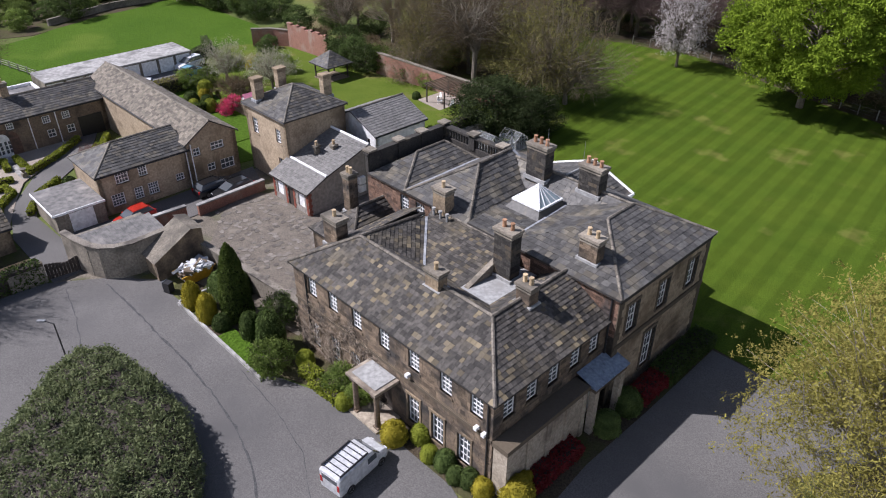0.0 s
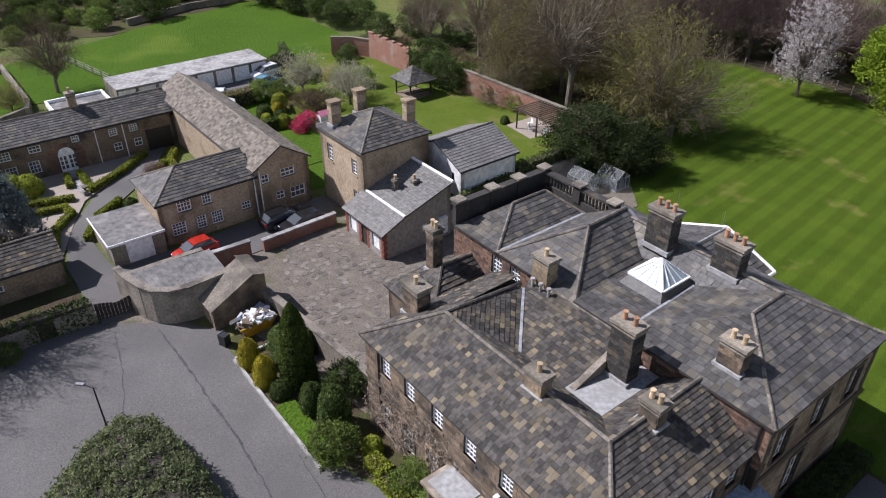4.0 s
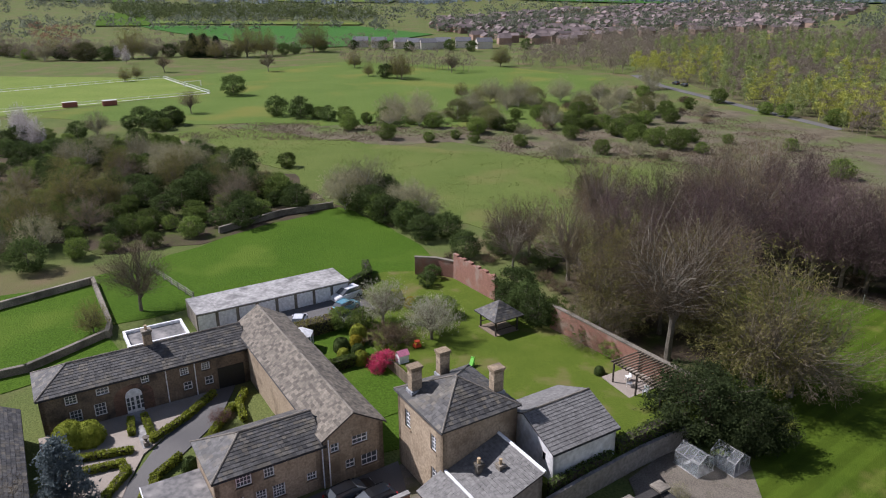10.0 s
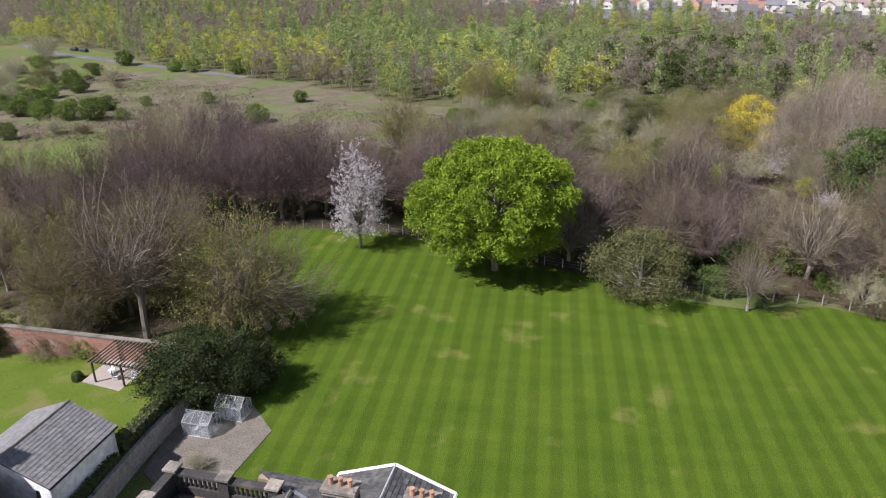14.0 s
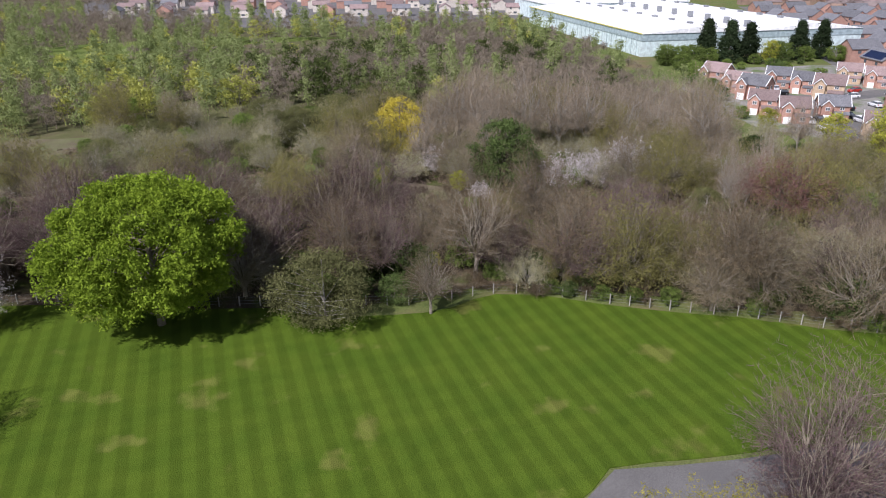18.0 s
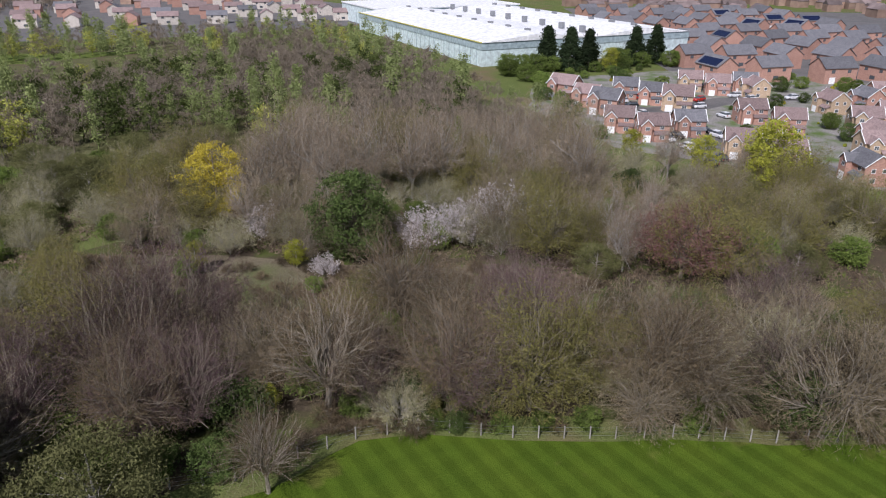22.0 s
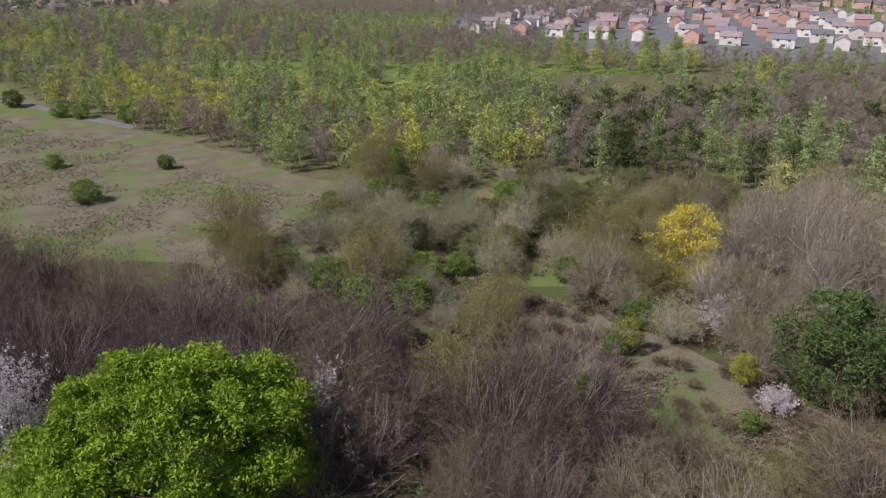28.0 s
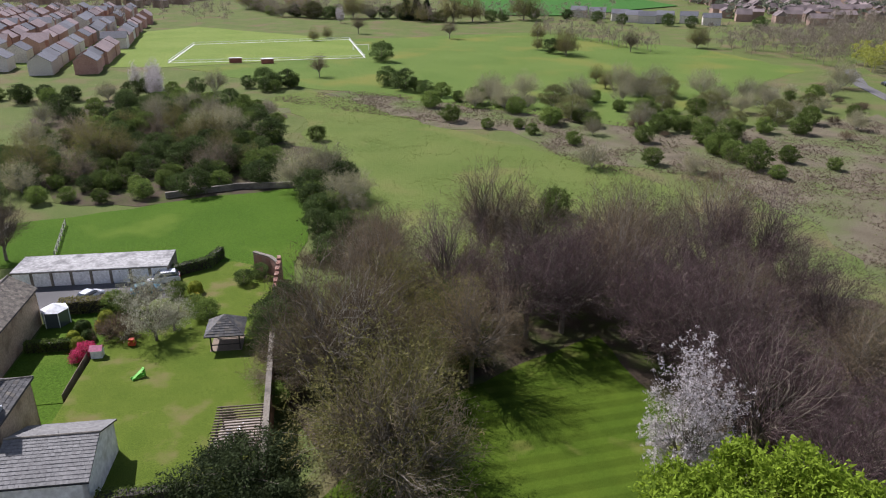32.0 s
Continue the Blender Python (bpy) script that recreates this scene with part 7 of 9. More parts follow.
def house_proto(key, name, label, w, d, e, r, wall_mat, roof_mat, detail=True, wing=False, solar=False):
    h = thing(name, pose(0, 0, -30), label, "house", "houses of the estate")
    b = Build()
    b.box(-w / 2, w / 2, -d / 2, d / 2, 0, e)
    b.poly([(-w / 2, -d / 2, e), (-w / 2, d / 2, e), (-w / 2, 0, r - 0.1)][::-1])
    b.poly([(w / 2, -d / 2, e), (w / 2, d / 2, e), (w / 2, 0, r - 0.1)])
    if wing:
        b.box(-w / 2 + 0.5, -w / 2 + 3.6, -d / 2 - 1.6, -d / 2, 0, e)
        b.poly([(-w / 2 + 0.5, -d / 2 - 1.6, e), (-w / 2 + 3.6, -d / 2 - 1.6, e), (-w / 2 + 2.05, -d / 2 - 1.6, e + 1.5)])
        b.box(0, w / 2 - 0.2, -d / 2 - 1.2, -d / 2, 0, 2.3)
    part("wall", b, wall_mat, h)
    b = Build()
    for sgn in (-1, 1):
        q = [(-w / 2 - 0.3, sgn * (d / 2 + 0.35), e - 0.15), (w / 2 + 0.3, sgn * (d / 2 + 0.35), e - 0.15), (w / 2 + 0.3, 0, r), (-w / 2 - 0.3, 0, r)]
        q = q if sgn < 0 else q[::-1]
        b.poly(q)
        b.poly([(p[0], p[1], p[2] - 0.15) for p in q[::-1]])
        for a, c in zip(q, q[1:] + q[:1]):
            b.poly([a, (a[0], a[1], a[2] - 0.15), (c[0], c[1], c[2] - 0.15), c])
    if wing:
        x0, x1, xm, y = -w / 2 + 0.2, -w / 2 + 3.9, -w / 2 + 2.05, -d / 2 - 1.9
        b.poly([(x0, y, e - 0.1), (xm, y, e + 1.7), (xm, 0, e + 1.7), (x0, 0, e - 0.1)][::-1])
        b.poly([(x1, y, e - 0.1), (xm, y, e + 1.7), (xm, 0, e + 1.7), (x1, 0, e - 0.1)])
        b.poly([(-0.2, -d / 2 - 1.5, 2.3), (w / 2, -d / 2 - 1.5, 2.3), (w / 2, -d / 2, 3.1), (-0.2, -d / 2, 3.1)])
    part("roof", b, roof_mat, h)
    if detail:
        for s, x, z, ww, hh in ((-1, -w / 4, 3.4, 1.3, 1.1), (-1, w / 4, 3.4, 1.3, 1.1), (-1, w / 4, 0.9, 1.5, 1.2), (1, -w / 4, 3.4, 1.3, 1.1), (1, w / 4, 3.4, 1.3, 1.1), (1, 0, 0.9, 2.0, 1.2)):
            y = s * d / 2
            if wing and s < 0:
                y = -d / 2 - (1.6 if x < 0 else 0 if z > 3 else 1.2)
            g = Build()
            g.box(x - ww / 2, x + ww / 2, y - 0.06, y + 0.06, z, z + hh)
            if detail == 1:
                part("window", g, M_GLASS, h)
                continue
            f = part("window", g, M_WHITE, h)
            g = Build()
            for k in (0, 1):
                x0 = x - ww / 2 + 0.08 + k * (ww / 2 - 0.04)
                g.box(x0, x0 + ww / 2 - 0.12, y - 0.075, y + 0.075, z + 0.08, z + hh - 0.08)
            part("pane", g, M_GLASS, f)
        for sx in (-1, 1) if detail == 2 else ():
            for y, z, ww, hh in ((-d / 5, 3.3, 1.1, 1.1), (d / 5, 3.3, 1.1, 1.1), (-d / 6, 0.9, 1.4, 1.2)):
                g = Build()
                x = sx * w / 2
                g.box(x - 0.06, x + 0.06, y - ww / 2, y + ww / 2, z, z + hh)
                f = part("window", g, M_WHITE, h)
                g = Build()
                g.box(x - 0.075, x + 0.075, y - ww / 2 + 0.1, y + ww / 2 - 0.1, z + 0.1, z + hh - 0.1)
                part("pane", g, M_GLASS, f)
        g = Build()
        y = -d / 2 - (1.6 if wing else 0)
        g.box(-w / 4 - 1.1, -w / 4 + 1.1, y - 0.05, y + 0.05, 0, 2.1)
        part("garage_door" if wing else "door", g, M_WHITE, h)
    if wing:
        g = Build()
        x0, x1, xm, y = -w / 2 + 0.15, -w / 2 + 3.95, -w / 2 + 2.05, -d / 2 - 1.95
        g.tube((x0, y, e - 0.15), (xm, y, e + 1.7), 0.13, 0.13, 4)
        g.tube((x1, y, e - 0.15), (xm, y, e + 1.7), 0.13, 0.13, 4)
        part("bargeboard", g, M_WHITE, h)
        for sx in (-1, 1):
            g = Build()
            for sgn in (-1, 1):
                g.tube((sx * (w / 2 + 0.3), sgn * (d / 2 + 0.35), e - 0.2), (sx * (w / 2 + 0.3), 0, r - 0.05), 0.12, 0.12, 4)
            part("bargeboard", g, M_WHITE, h)
    if solar:
        g = Build()
        q = [(-w / 2 + 1, -d / 2, e + 0.12), (w / 2 - 1, -d / 2, e + 0.12), (w / 2 - 1, -d / 6, e + 0.12 + (r - e) * 0.66), (-w / 2 + 1, -d / 6, e + 0.12 + (r - e) * 0.66)]
        g.poly(q)
        g.poly([(p[0], p[1], p[2] - 0.06) for p in q[::-1]])
        part("solar_panel", g, M_SOLAR, h)
    HOUSES[key] = h


house_proto("red_wing", "detached_house", "red brick detached house with a brown tiled roof", 9, 7, 4.9, 7.6, M_EST_BRICK, M_TILE_RED, 2, True)
house_proto("buff_wing", "detached_house", "buff brick detached house with a brown tiled roof", 9, 7, 4.9, 7.6, M_EST_BUFF, M_TILE_RED, 2, True)
house_proto("grey_wing", "detached_house", "red brick detached house with a grey tiled roof", 9, 7, 4.9, 7.6, M_EST_BRICK, M_TILE_GREY, 2, True)
house_proto("terrace", "terraced_house", "red brick house with a dark grey tiled roof", 12, 8, 5.2, 8.2, M_EST_BRICK, M_TILE_GREY)
house_proto("terrace_solar", "terraced_house", "red brick house with solar panels on a dark roof", 12, 8, 5.2, 8.2, M_EST_BRICK, M_TILE_GREY, True, False, True)
house_proto("pale", "semi_detached_house", "pale rendered house with a brown tiled roof", 11, 7, 4.8, 7.0, M_EST_PALE, M_TILE_RED)
house_proto("pale_grey", "semi_detached_house", "pale house with a grey roof", 11, 7, 4.8, 7.0, M_EST_PALE, M_TILE_GREY)
house_proto("far_red", "distant_house", "distant red brick house", 11, 8, 5, 7.6, M_EST_BRICK, M_TILE_RED, False)
house_proto("far_grey", "distant_house", "distant brick house with a grey roof", 11, 8, 5, 7.6, M_EST_BRICK, M_TILE_GREY, False)
house_proto("far_pale", "distant_house", "distant pale house with a grey roof", 11, 8, 5, 7.6, M_EST_PALE, M_TILE_GREY, False)
HOUSED = set()


def settle_house(key, x, y, turn):
    m = pose(x, y, height(x, y), 0, 0, turn)
    if key.endswith("wing"):
        m = m @ Matrix.Diagonal((0.88, 0.88, 0.9, 1.0))
    if key in HOUSED:
        return copy_thing(HOUSES[key], m)
    HOUSED.add(key)
    HOUSES[key].matrix_world = m
    return HOUSES[key]


TOWN_RNG = random.Random(21)
for key, x, y, turn in (("red_wing", 240, 68, 250), ("red_wing", 230, 60, 255), ("grey_wing", 222, 54, 255), ("grey_wing", 245, 51, 275), ("grey_wing", 239, 43, 270), ("buff_wing", 233, 36, 270), ("red_wing", 203, 49, 275), ("red_wing", 197, 41, 285), ("grey_wing", 204, 33, 285),
                        ("buff_wing", 264, 33, 275), ("red_wing", 260, 25, 275), ("grey_wing", 266, 17, 275), ("buff_wing", 258, 14, 200), ("red_wing", 223, 18, 285), ("red_wing", 214, 10, 275), ("buff_wing", 188, 22, 275), ("red_wing", 181, 14, 280), ("buff_wing", 195, -5, 285), ("red_wing", 205, -8, 205), ("grey_wing", 176, 0, 200), ("buff_wing", 222, -8, 275), ("red_wing", 231, -16, 275), ("buff_wing", 242, -4, 205), ("grey_wing", 250, -14, 205), ("red_wing", 262, -20, 285), ("buff_wing", 274, -28, 285), ("red_wing", 208, -28, 275), ("buff_wing", 190, -24, 275), ("grey_wing", 172, -16, 275)):
    settle_house(key, x, y, turn)
for row_n in range(9):
    for k in range(7):
        x, y = 288 + row_n * 26 + k * 4 + TOWN_RNG.uniform(-2, 2), 24 - k * 17 + row_n * 9 + TOWN_RNG.uniform(-2, 2)
        if not (260 < x < 400 and y > 34):
            settle_house(TOWN_RNG.choice(("terrace", "terrace", "terrace_solar")), x, y, TOWN_RNG.choice((35, 125, 215, 305)) + TOWN_RNG.uniform(-6, 6))
for row_n in range(9):
    for k in range(11):
        x, y = 292 + k * 14 + row_n * 22, 430 - k * 20 + row_n * 22
        if y < 232 and x < 420:
            continue
        settle_house(TOWN_RNG.choice(("pale", "pale", "pale_grey", "far_red")), x + TOWN_RNG.uniform(-3, 3), y + TOWN_RNG.uniform(-3, 3), TOWN_RNG.choice((35, 125)) + TOWN_RNG.uniform(-5, 5))
# terraced streets beyond the playing field
WEST = [(-236, 175), (-216, 206), (-295, 284), (-445, 365), (-578, 335), (-420, 230)]
for i in range(13):
    for j in range(24):
        x, y = -222 - 9.3 * j - 10 * i, 200 + 7.6 * j - 12.7 * i
        if inside((x, y), WEST) and TOWN_RNG.random() < 0.9:
            settle_house(TOWN_RNG.choice(("far_red", "far_red", "far_grey", "far_pale")), x + TOWN_RNG.uniform(-1, 1), y + TOWN_RNG.uniform(-1, 1), -39 + (90 if j % 7 == 6 else 0))
for x, y in ((-185, 547), (-170, 545), (-151, 539), (-140, 536), (-130, 534), (-122, 546), (-108, 552), (-92, 548)):
    settle_house("far_pale", x, y, 20 + TOWN_RNG.uniform(-8, 8))


def distant_town():
    """Rows of far-off houses as two meshes, roofs and walls."""
    walls, tiles, n = Build(), Build(), 0
    for p in strewn([(-190, 800), (-100, 590), (-40, 575), (20, 690), (170, 780), (420, 1400), (230, 1500), (-60, 1300), (-220, 960)], 21, (), TOWN_RNG) + strewn([(420, 470), (640, 330), (900, 520), (620, 800), (400, 760)], 24, (), TOWN_RNG) + strewn([(-900, 420), (-560, 350), (-470, 400), (-560, 620), (-900, 660)], 24, (), TOWN_RNG) + strewn([(500, -160), (540, 110), (640, 150), (860, 60), (820, -300), (600, -280)], 21, (), TOWN_RNG) + strewn([(300, -150), (480, -150), (560, -290), (300, -280)], 21, (), TOWN_RNG):
        if noise.noise(Vector((p[0], p[1], 3)) / 90) < -0.2:
            continue
        w, d, e, r = TOWN_RNG.uniform(9, 15), 7.5, TOWN_RNG.uniform(4.6, 5.8), TOWN_RNG.uniform(7.2, 8.6)
        m = pose(p[0], p[1], height(*p) - 0.2, 0, 0, TOWN_RNG.choice((25, 115)) + TOWN_RNG.uniform(-12, 12))
        walls.box(-w / 2, w / 2, -d / 2, d / 2, 0, e, m)
        k = len(tiles.v)
        tiles.v.extend(tuple(m @ Vector(q)) for q in ((-w / 2, -d / 2 - 0.3, e), (w / 2, -d / 2 - 0.3, e), (w / 2, 0, r), (-w / 2, 0, r), (w / 2, d / 2 + 0.3, e), (-w / 2, d / 2 + 0.3, e)))
        tiles.f.extend([(k, k + 1, k + 2, k + 3), (k + 3, k + 2, k + 4, k + 5), (k, k + 3, k + 5), (k + 1, k + 4, k + 2)])
    t = thing("distant_town", pose(0, 0, 0), "far-off town of brick houses with brown and grey roofs", "town", "", "stuff")
    part("walls", walls, M_HOUSE, t, kind="stuff")
    part("roofs", tiles, M_FARTILE, t, kind="stuff")
    spots = strewn([(-190, 800), (-100, 590), (20, 690), (170, 780), (420, 1400), (230, 1500), (-220, 960)], 22, (), TOWN_RNG)
    far_wood("town_trees", "trees among the distant houses", L_FARHILL_HAZE, spots, 8, 4.5, 261, 0.6, 8, 10, 0.9, 0.9, False)


distant_town()
for k in range(120):
    x, y = TOWN_RNG.uniform(168, 300), TOWN_RNG.uniform(-30, 78)
    if all(math.hypot(x - h.location.x, y - h.location.y) > 6.2 for h in bpy.data.objects if h.parent is None and h.name.startswith(("detached_house", "terraced_house"))):
        plant(TOWN_RNG.choice(("bush", "ball", "ivy", "gold", "lime_bush", "bush")), x, y, TOWN_RNG.uniform(0.35, 0.85))
each("yellowgreen", [(168, 30, 0.9), (176, 44, 0.7), (290, 60, 0.9)])
each("bush", [(270, 92, 1.3), (262, 84, 1.2), (276, 84, 1.5), (292, 58, 1.4), (306, 50, 1.2), (314, 36, 1.2), (256, 78, 1.0), (284, 80, 1.2)])
patch("estate_road", [(172, 6), (186, 32), (197, 30), (212, 42), (228, 46), (236, 56), (242, 58), (232, 44), (240, 34), (252, 26), (262, 8), (262, -6), (254, 6), (244, 22), (232, 30), (218, 34), (206, 24), (196, 16), (184, 2)], 0.05, M_ASPHALT, "grey estate road between the houses", "road", 6, 0.2)
patch("estate_gardens", [(160, -30), (176, 12), (186, 48), (218, 74), (250, 80), (276, 70), (300, 40), (290, -60), (200, -60)], 0.02, material("estate_plots", (0.17, 0.16, 0.145), (0.27, 0.255, 0.235), 5.0, 0.95, 0.2, 10, stain=(0.08, 0.125, 0.025), stain_size=6, stain_amount=0.95), "small lawns and gardens of the estate", "gardens", 6, 1)
patch("far_estate_ground", [(262, 30), (300, 40), (560, 120), (600, -120), (300, -140)], 0.015, M_ASPHALT, "streets and yards among terraced houses", "street", 12, 1)
patch("north_estate_ground", [(290, 470), (284, 330), (330, 262), (400, 214), (480, 200), (640, 420), (470, 720)], 0.015, M_ASPHALT, "streets among pale houses", "street", 12, 1)
mast = Build()
mast.ring(-1277, 3450, 20, 165, 3.0, 1.8, 8)
whole("transmitter_mast", mast, M_GREYWALL, "tall thin grey transmitter mast on the far hill", "mast")

# ---- gardens, walls and vehicles round the house ----
def hp(x, y, z=0.0, turn=0.0):
    return HM @ pose(x, y, z, 0, 0, turn)


def garden(kind, places):
    for p in places:
        z = gz(p[0], p[1])
        k = 1 - z / 38.8
        q = at_house(-12.1 + k * (p[0] + 12.1), -1 + k * (p[1] + 1))
        plant(kind, q[0], q[1], p[2] if len(p) > 2 else 1.0, None, "", p[3] if len(p) > 3 else 1.0, z)


def leaf_box(rng, x0, x1, y0, y1, z0, z1, step):
    """Points over the faces of a box, uneven."""
    pts = []
    for a0, a1, b0, b1, f in ((x0, x1, y0, y1, lambda a, b: (a, b, z1)), (x0, x1, z0, z1, lambda a, b: (a, y0, b)), (x0, x1, z0, z1, lambda a, b: (a, y1, b)), (y0, y1, z0, z1, lambda a, b: (x0, a, b)), (y0, y1, z0, z1, lambda a, b: (x1, a, b))):
        n = int((a1 - a0) * (b1 - b0) / step ** 2) + 1
        for k in range(n):
            pts.append(f(rng.uniform(a0, a1), rng.uniform(b0, b1)))
    return pts


HEDGE_SEED = [300]


def hedge(points, wide, high, mat, label, name="hedge", m=HM, leaf=0.1, step=0.08):
    """A clipped hedge along a line: a solid dark core inside, leaves over all its faces."""
    HEDGE_SEED[0] += 1
    rng = np.random.default_rng(HEDGE_SEED[0])
    t = thing(name, m, label, "hedge")
    core, pts = Build(), []
    for (ax, ay), (bx, by) in zip(points, points[1:]):
        d = Vector((bx - ax, by - ay, 0))
        length = d.length
        turn = Matrix.Translation((ax, ay, 0)) @ Matrix.Rotation(math.atan2(d.y, d.x), 4, "Z")
        # near-black solid core: the hedge's inner shade is put into its colour
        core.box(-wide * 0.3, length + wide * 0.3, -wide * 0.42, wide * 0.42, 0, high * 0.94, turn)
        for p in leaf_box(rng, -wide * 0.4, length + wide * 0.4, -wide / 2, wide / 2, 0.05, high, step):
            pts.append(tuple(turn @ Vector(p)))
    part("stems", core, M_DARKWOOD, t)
    part("leaves", leaf_build(strew(pts, rng, leaf, 1, 0.04, 0.6)), mat, t, kind="stuff")
    return t


def mound(name, label, poly, high, mat, leaf=0.17, step=0.3, seed=400, per=5):
    """A large shrub mass over an outline, domed, of many leaves over a solid dark core."""
    rng = np.random.default_rng(seed)
    rnd = random.Random(seed)
    t = thing(name, pose(0, 0, 0), label, "shrub")
    cx, cy = sum(p[0] for p in poly) / len(poly), sum(p[1] for p in poly) / len(poly)
    # closed dark hull, coloured as the shade between the leaves
    core = Build()
    rings = []
    for s, z in ((0.97, 0.0), (0.97, 0.5), (0.88, 0.72), (0.7, 0.88), (0.4, 0.95)):
        rings.append([(cx + (x - cx) * s, cy + (y - cy) * s, high * z) for x, y in poly])
    for a, b in zip(rings, rings[1:]):
        for i in range(len(poly)):
            j = (i + 1) % len(poly)
            core.poly([a[i], a[j], b[j], b[i]])
    core.poly(rings[-1])
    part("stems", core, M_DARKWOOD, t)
    pts = []
    for a, b in zip(rings, rings[1:] + [[(cx, cy, high)] * len(poly)]):
        for i in range(len(poly)):
            j = (i + 1) % len(poly)
            q = [Vector(v) for v in (a[i], a[j], b[j], b[i])]
            area = ((q[1] - q[0]).length + (q[2] - q[3]).length) / 2 * (q[3] - q[0]).length
            for k in range(int(area / step ** 2) + 1):
                u, v = rnd.random(), rnd.random()
                p = q[0].lerp(q[1], u).lerp(q[3].lerp(q[2], u), v)
                w = 0.35 * noise.noise(p / 1.1) + 0.2 * noise.noise(p / 0.45)
                pts.append((p.x, p.y, p.z + 0.15 + w))
    part("leaves", leaf_build(strew(pts, rng, leaf, per, 0.16, 0.5)), mat, t, kind="stuff")
    return t


mound("laurel_shrubbery", "large domed evergreen laurel shrubbery beside the forecourt", [(-26.6, 36.8), (-26.9, 33), (-27.5, 27), (-28, 20), (-20, 16), (-14, 19), (-13.6, 25), (-14.4, 29), (-16.4, 32.8), (-19.8, 36.4), (-23.6, 39.2), (-25.8, 39)], 3.2, L_LAUREL, 0.105, 0.27, per=12)
# trees by the drive, close to the camera's way
patch("tree_bed", [(19, 19), (21, 29), (30, 31), (40, 28.5), (50, 26.5), (57.5, 17), (50, 5), (30, 8)], 0.05, M_SOIL, "leaf-strewn bed under the trees by the drive", "soil", 3, 0.4)
plant("fine", 25.0, 26.0, 1.15)
plant("fine", 33, 25, 0.95)
plant("purple", 43, 22, 0.75, 1)
plant("purple", 51.5, 21.5, 0.95, 2)
plant("bare", 38, 15, 0.75, 1)
# front beds
garden("lime_bush", [(-1.4, 17.0, 0.8), (-0.2, 5.8, 0.85), (-2.0, 11.6, 0.75), (-0.9, 4.3, 0.7)])
hedge([(-2.0, 15.9), (-1.9, 15.1)], 0.9, 0.85, L_HEDGE, "small clipped box hedge cube")
garden("gold", [(-1.5, 7.0, 1.05), (0.6, -1.6, 1.25), (-0.4, 0.2, 0.8), (1.6, -1.2, 0.9)])
garden("ball", [(-0.6, 3.2, 0.85), (-0.9, 2.0, 0.7), (-0.5, 1.2, 0.8), (9.0, -2.0, 1.1), (11.6, -1.8, 1.2)])
garden("bush", [(-1.1, 13.2, 0.42), (-1.0, 11.2, 0.35), (-3.6, 18.0, 0.55)])
hedge([(-2.3, 14.6), (-2.2, 12.4)], 0.7, 0.7, L_HEDGE, "low clipped lime-green box hedge")
L_CRIMSON = leaf_mat("crimson_leaves", (0.14, 0.02, 0.022), (0.24, 0.04, 0.04), 0.1)


def azalea(x, y, wx, wy):
    return hedge([(x - wx / 2, y), (x + wx / 2, y)], wy, 0.9, L_CRIMSON, "low mass of dark crimson azaleas", "azalea_bed")


azalea(4.0, -1.4, 3.2, 1.6)
azalea(14.2, -1.9, 2.2, 1.4)
hedge([(16.2, -1.9), (21.2, -1.9)], 1.7, 1.1, L_OLD, "broad dark clipped evergreen hedge")
hedge([(0.6, -0.9), (2.2, -0.9)], 0.9, 0.8, L_HEDGE, "clipped green hedge by the corner")
# topiary beside the forecourt
garden("gold", [(-4.0, 29.0, 0.95, 1.75), (-4.0, 26.5, 0.95, 1.85)])
garden("cypress", [(-2.0, 25.4, 1.0)])
garden("ball", [(-2.6, 22.4, 1.0, 1.6), (-2.2, 20.2, 1.3, 1.8), (-3.7, 24.9, 0.9), (-0.2, 28.0, 1.2, 1.2), (-1.2, 29.6, 1.2)])
garden("ivy", [(0.0, 22.5, 0.45), (-1.6, 28.0, 0.4)])
kerb = Build()
kerb.box(-4.85, -4.65, 17.6, 30.0, 0, 0.3)
kerb.box(-4.65, -1.2, 30.0, 30.2, 0, 0.3)
whole("kerb", kerb, M_CONCRETE, "pale stone edging of the planted bed", "kerb", "structure", HM)
grass = Build()
grass.prism([(-4.6, 17.8), (-3.2, 17.8), (-3.2, 24), (-4.6, 24)], 0, 0.2)
whole("bed_lawn", grass, M_FIELD, "narrow strip of grass in the bed", "lawn", "structure", HM)
# ---- stone walls, gate and yard ----
def free_wall(points, thick, high, mat, label, cap=None, m=HM, name="garden_wall", z0=0.0):
    t = thing(name, m, label, "wall", kind="structure")
    b, c = Build(), Build()
    for i, ((ax, ay), (bx, by)) in enumerate(zip(points, points[1:])):
        d = Vector((bx - ax, by - ay, 0))
        turn = Matrix.Translation((ax, ay, 0)) @ Matrix.Rotation(math.atan2(d.y, d.x), 4, "Z")
        b.box(-thick * 0.3, d.length + thick * 0.3, -thick / 2, thick / 2, z0, high, turn)
        if cap:
            c.box(-thick * 0.42, d.length + thick * 0.42, -thick / 2 - 0.06, thick / 2 + 0.06, high + 0.003, high + 0.14 + 0.006 * (i % 2), turn)
    part("wall", b, mat, t)
    if cap:
        part("coping", c, cap, t)
    return t


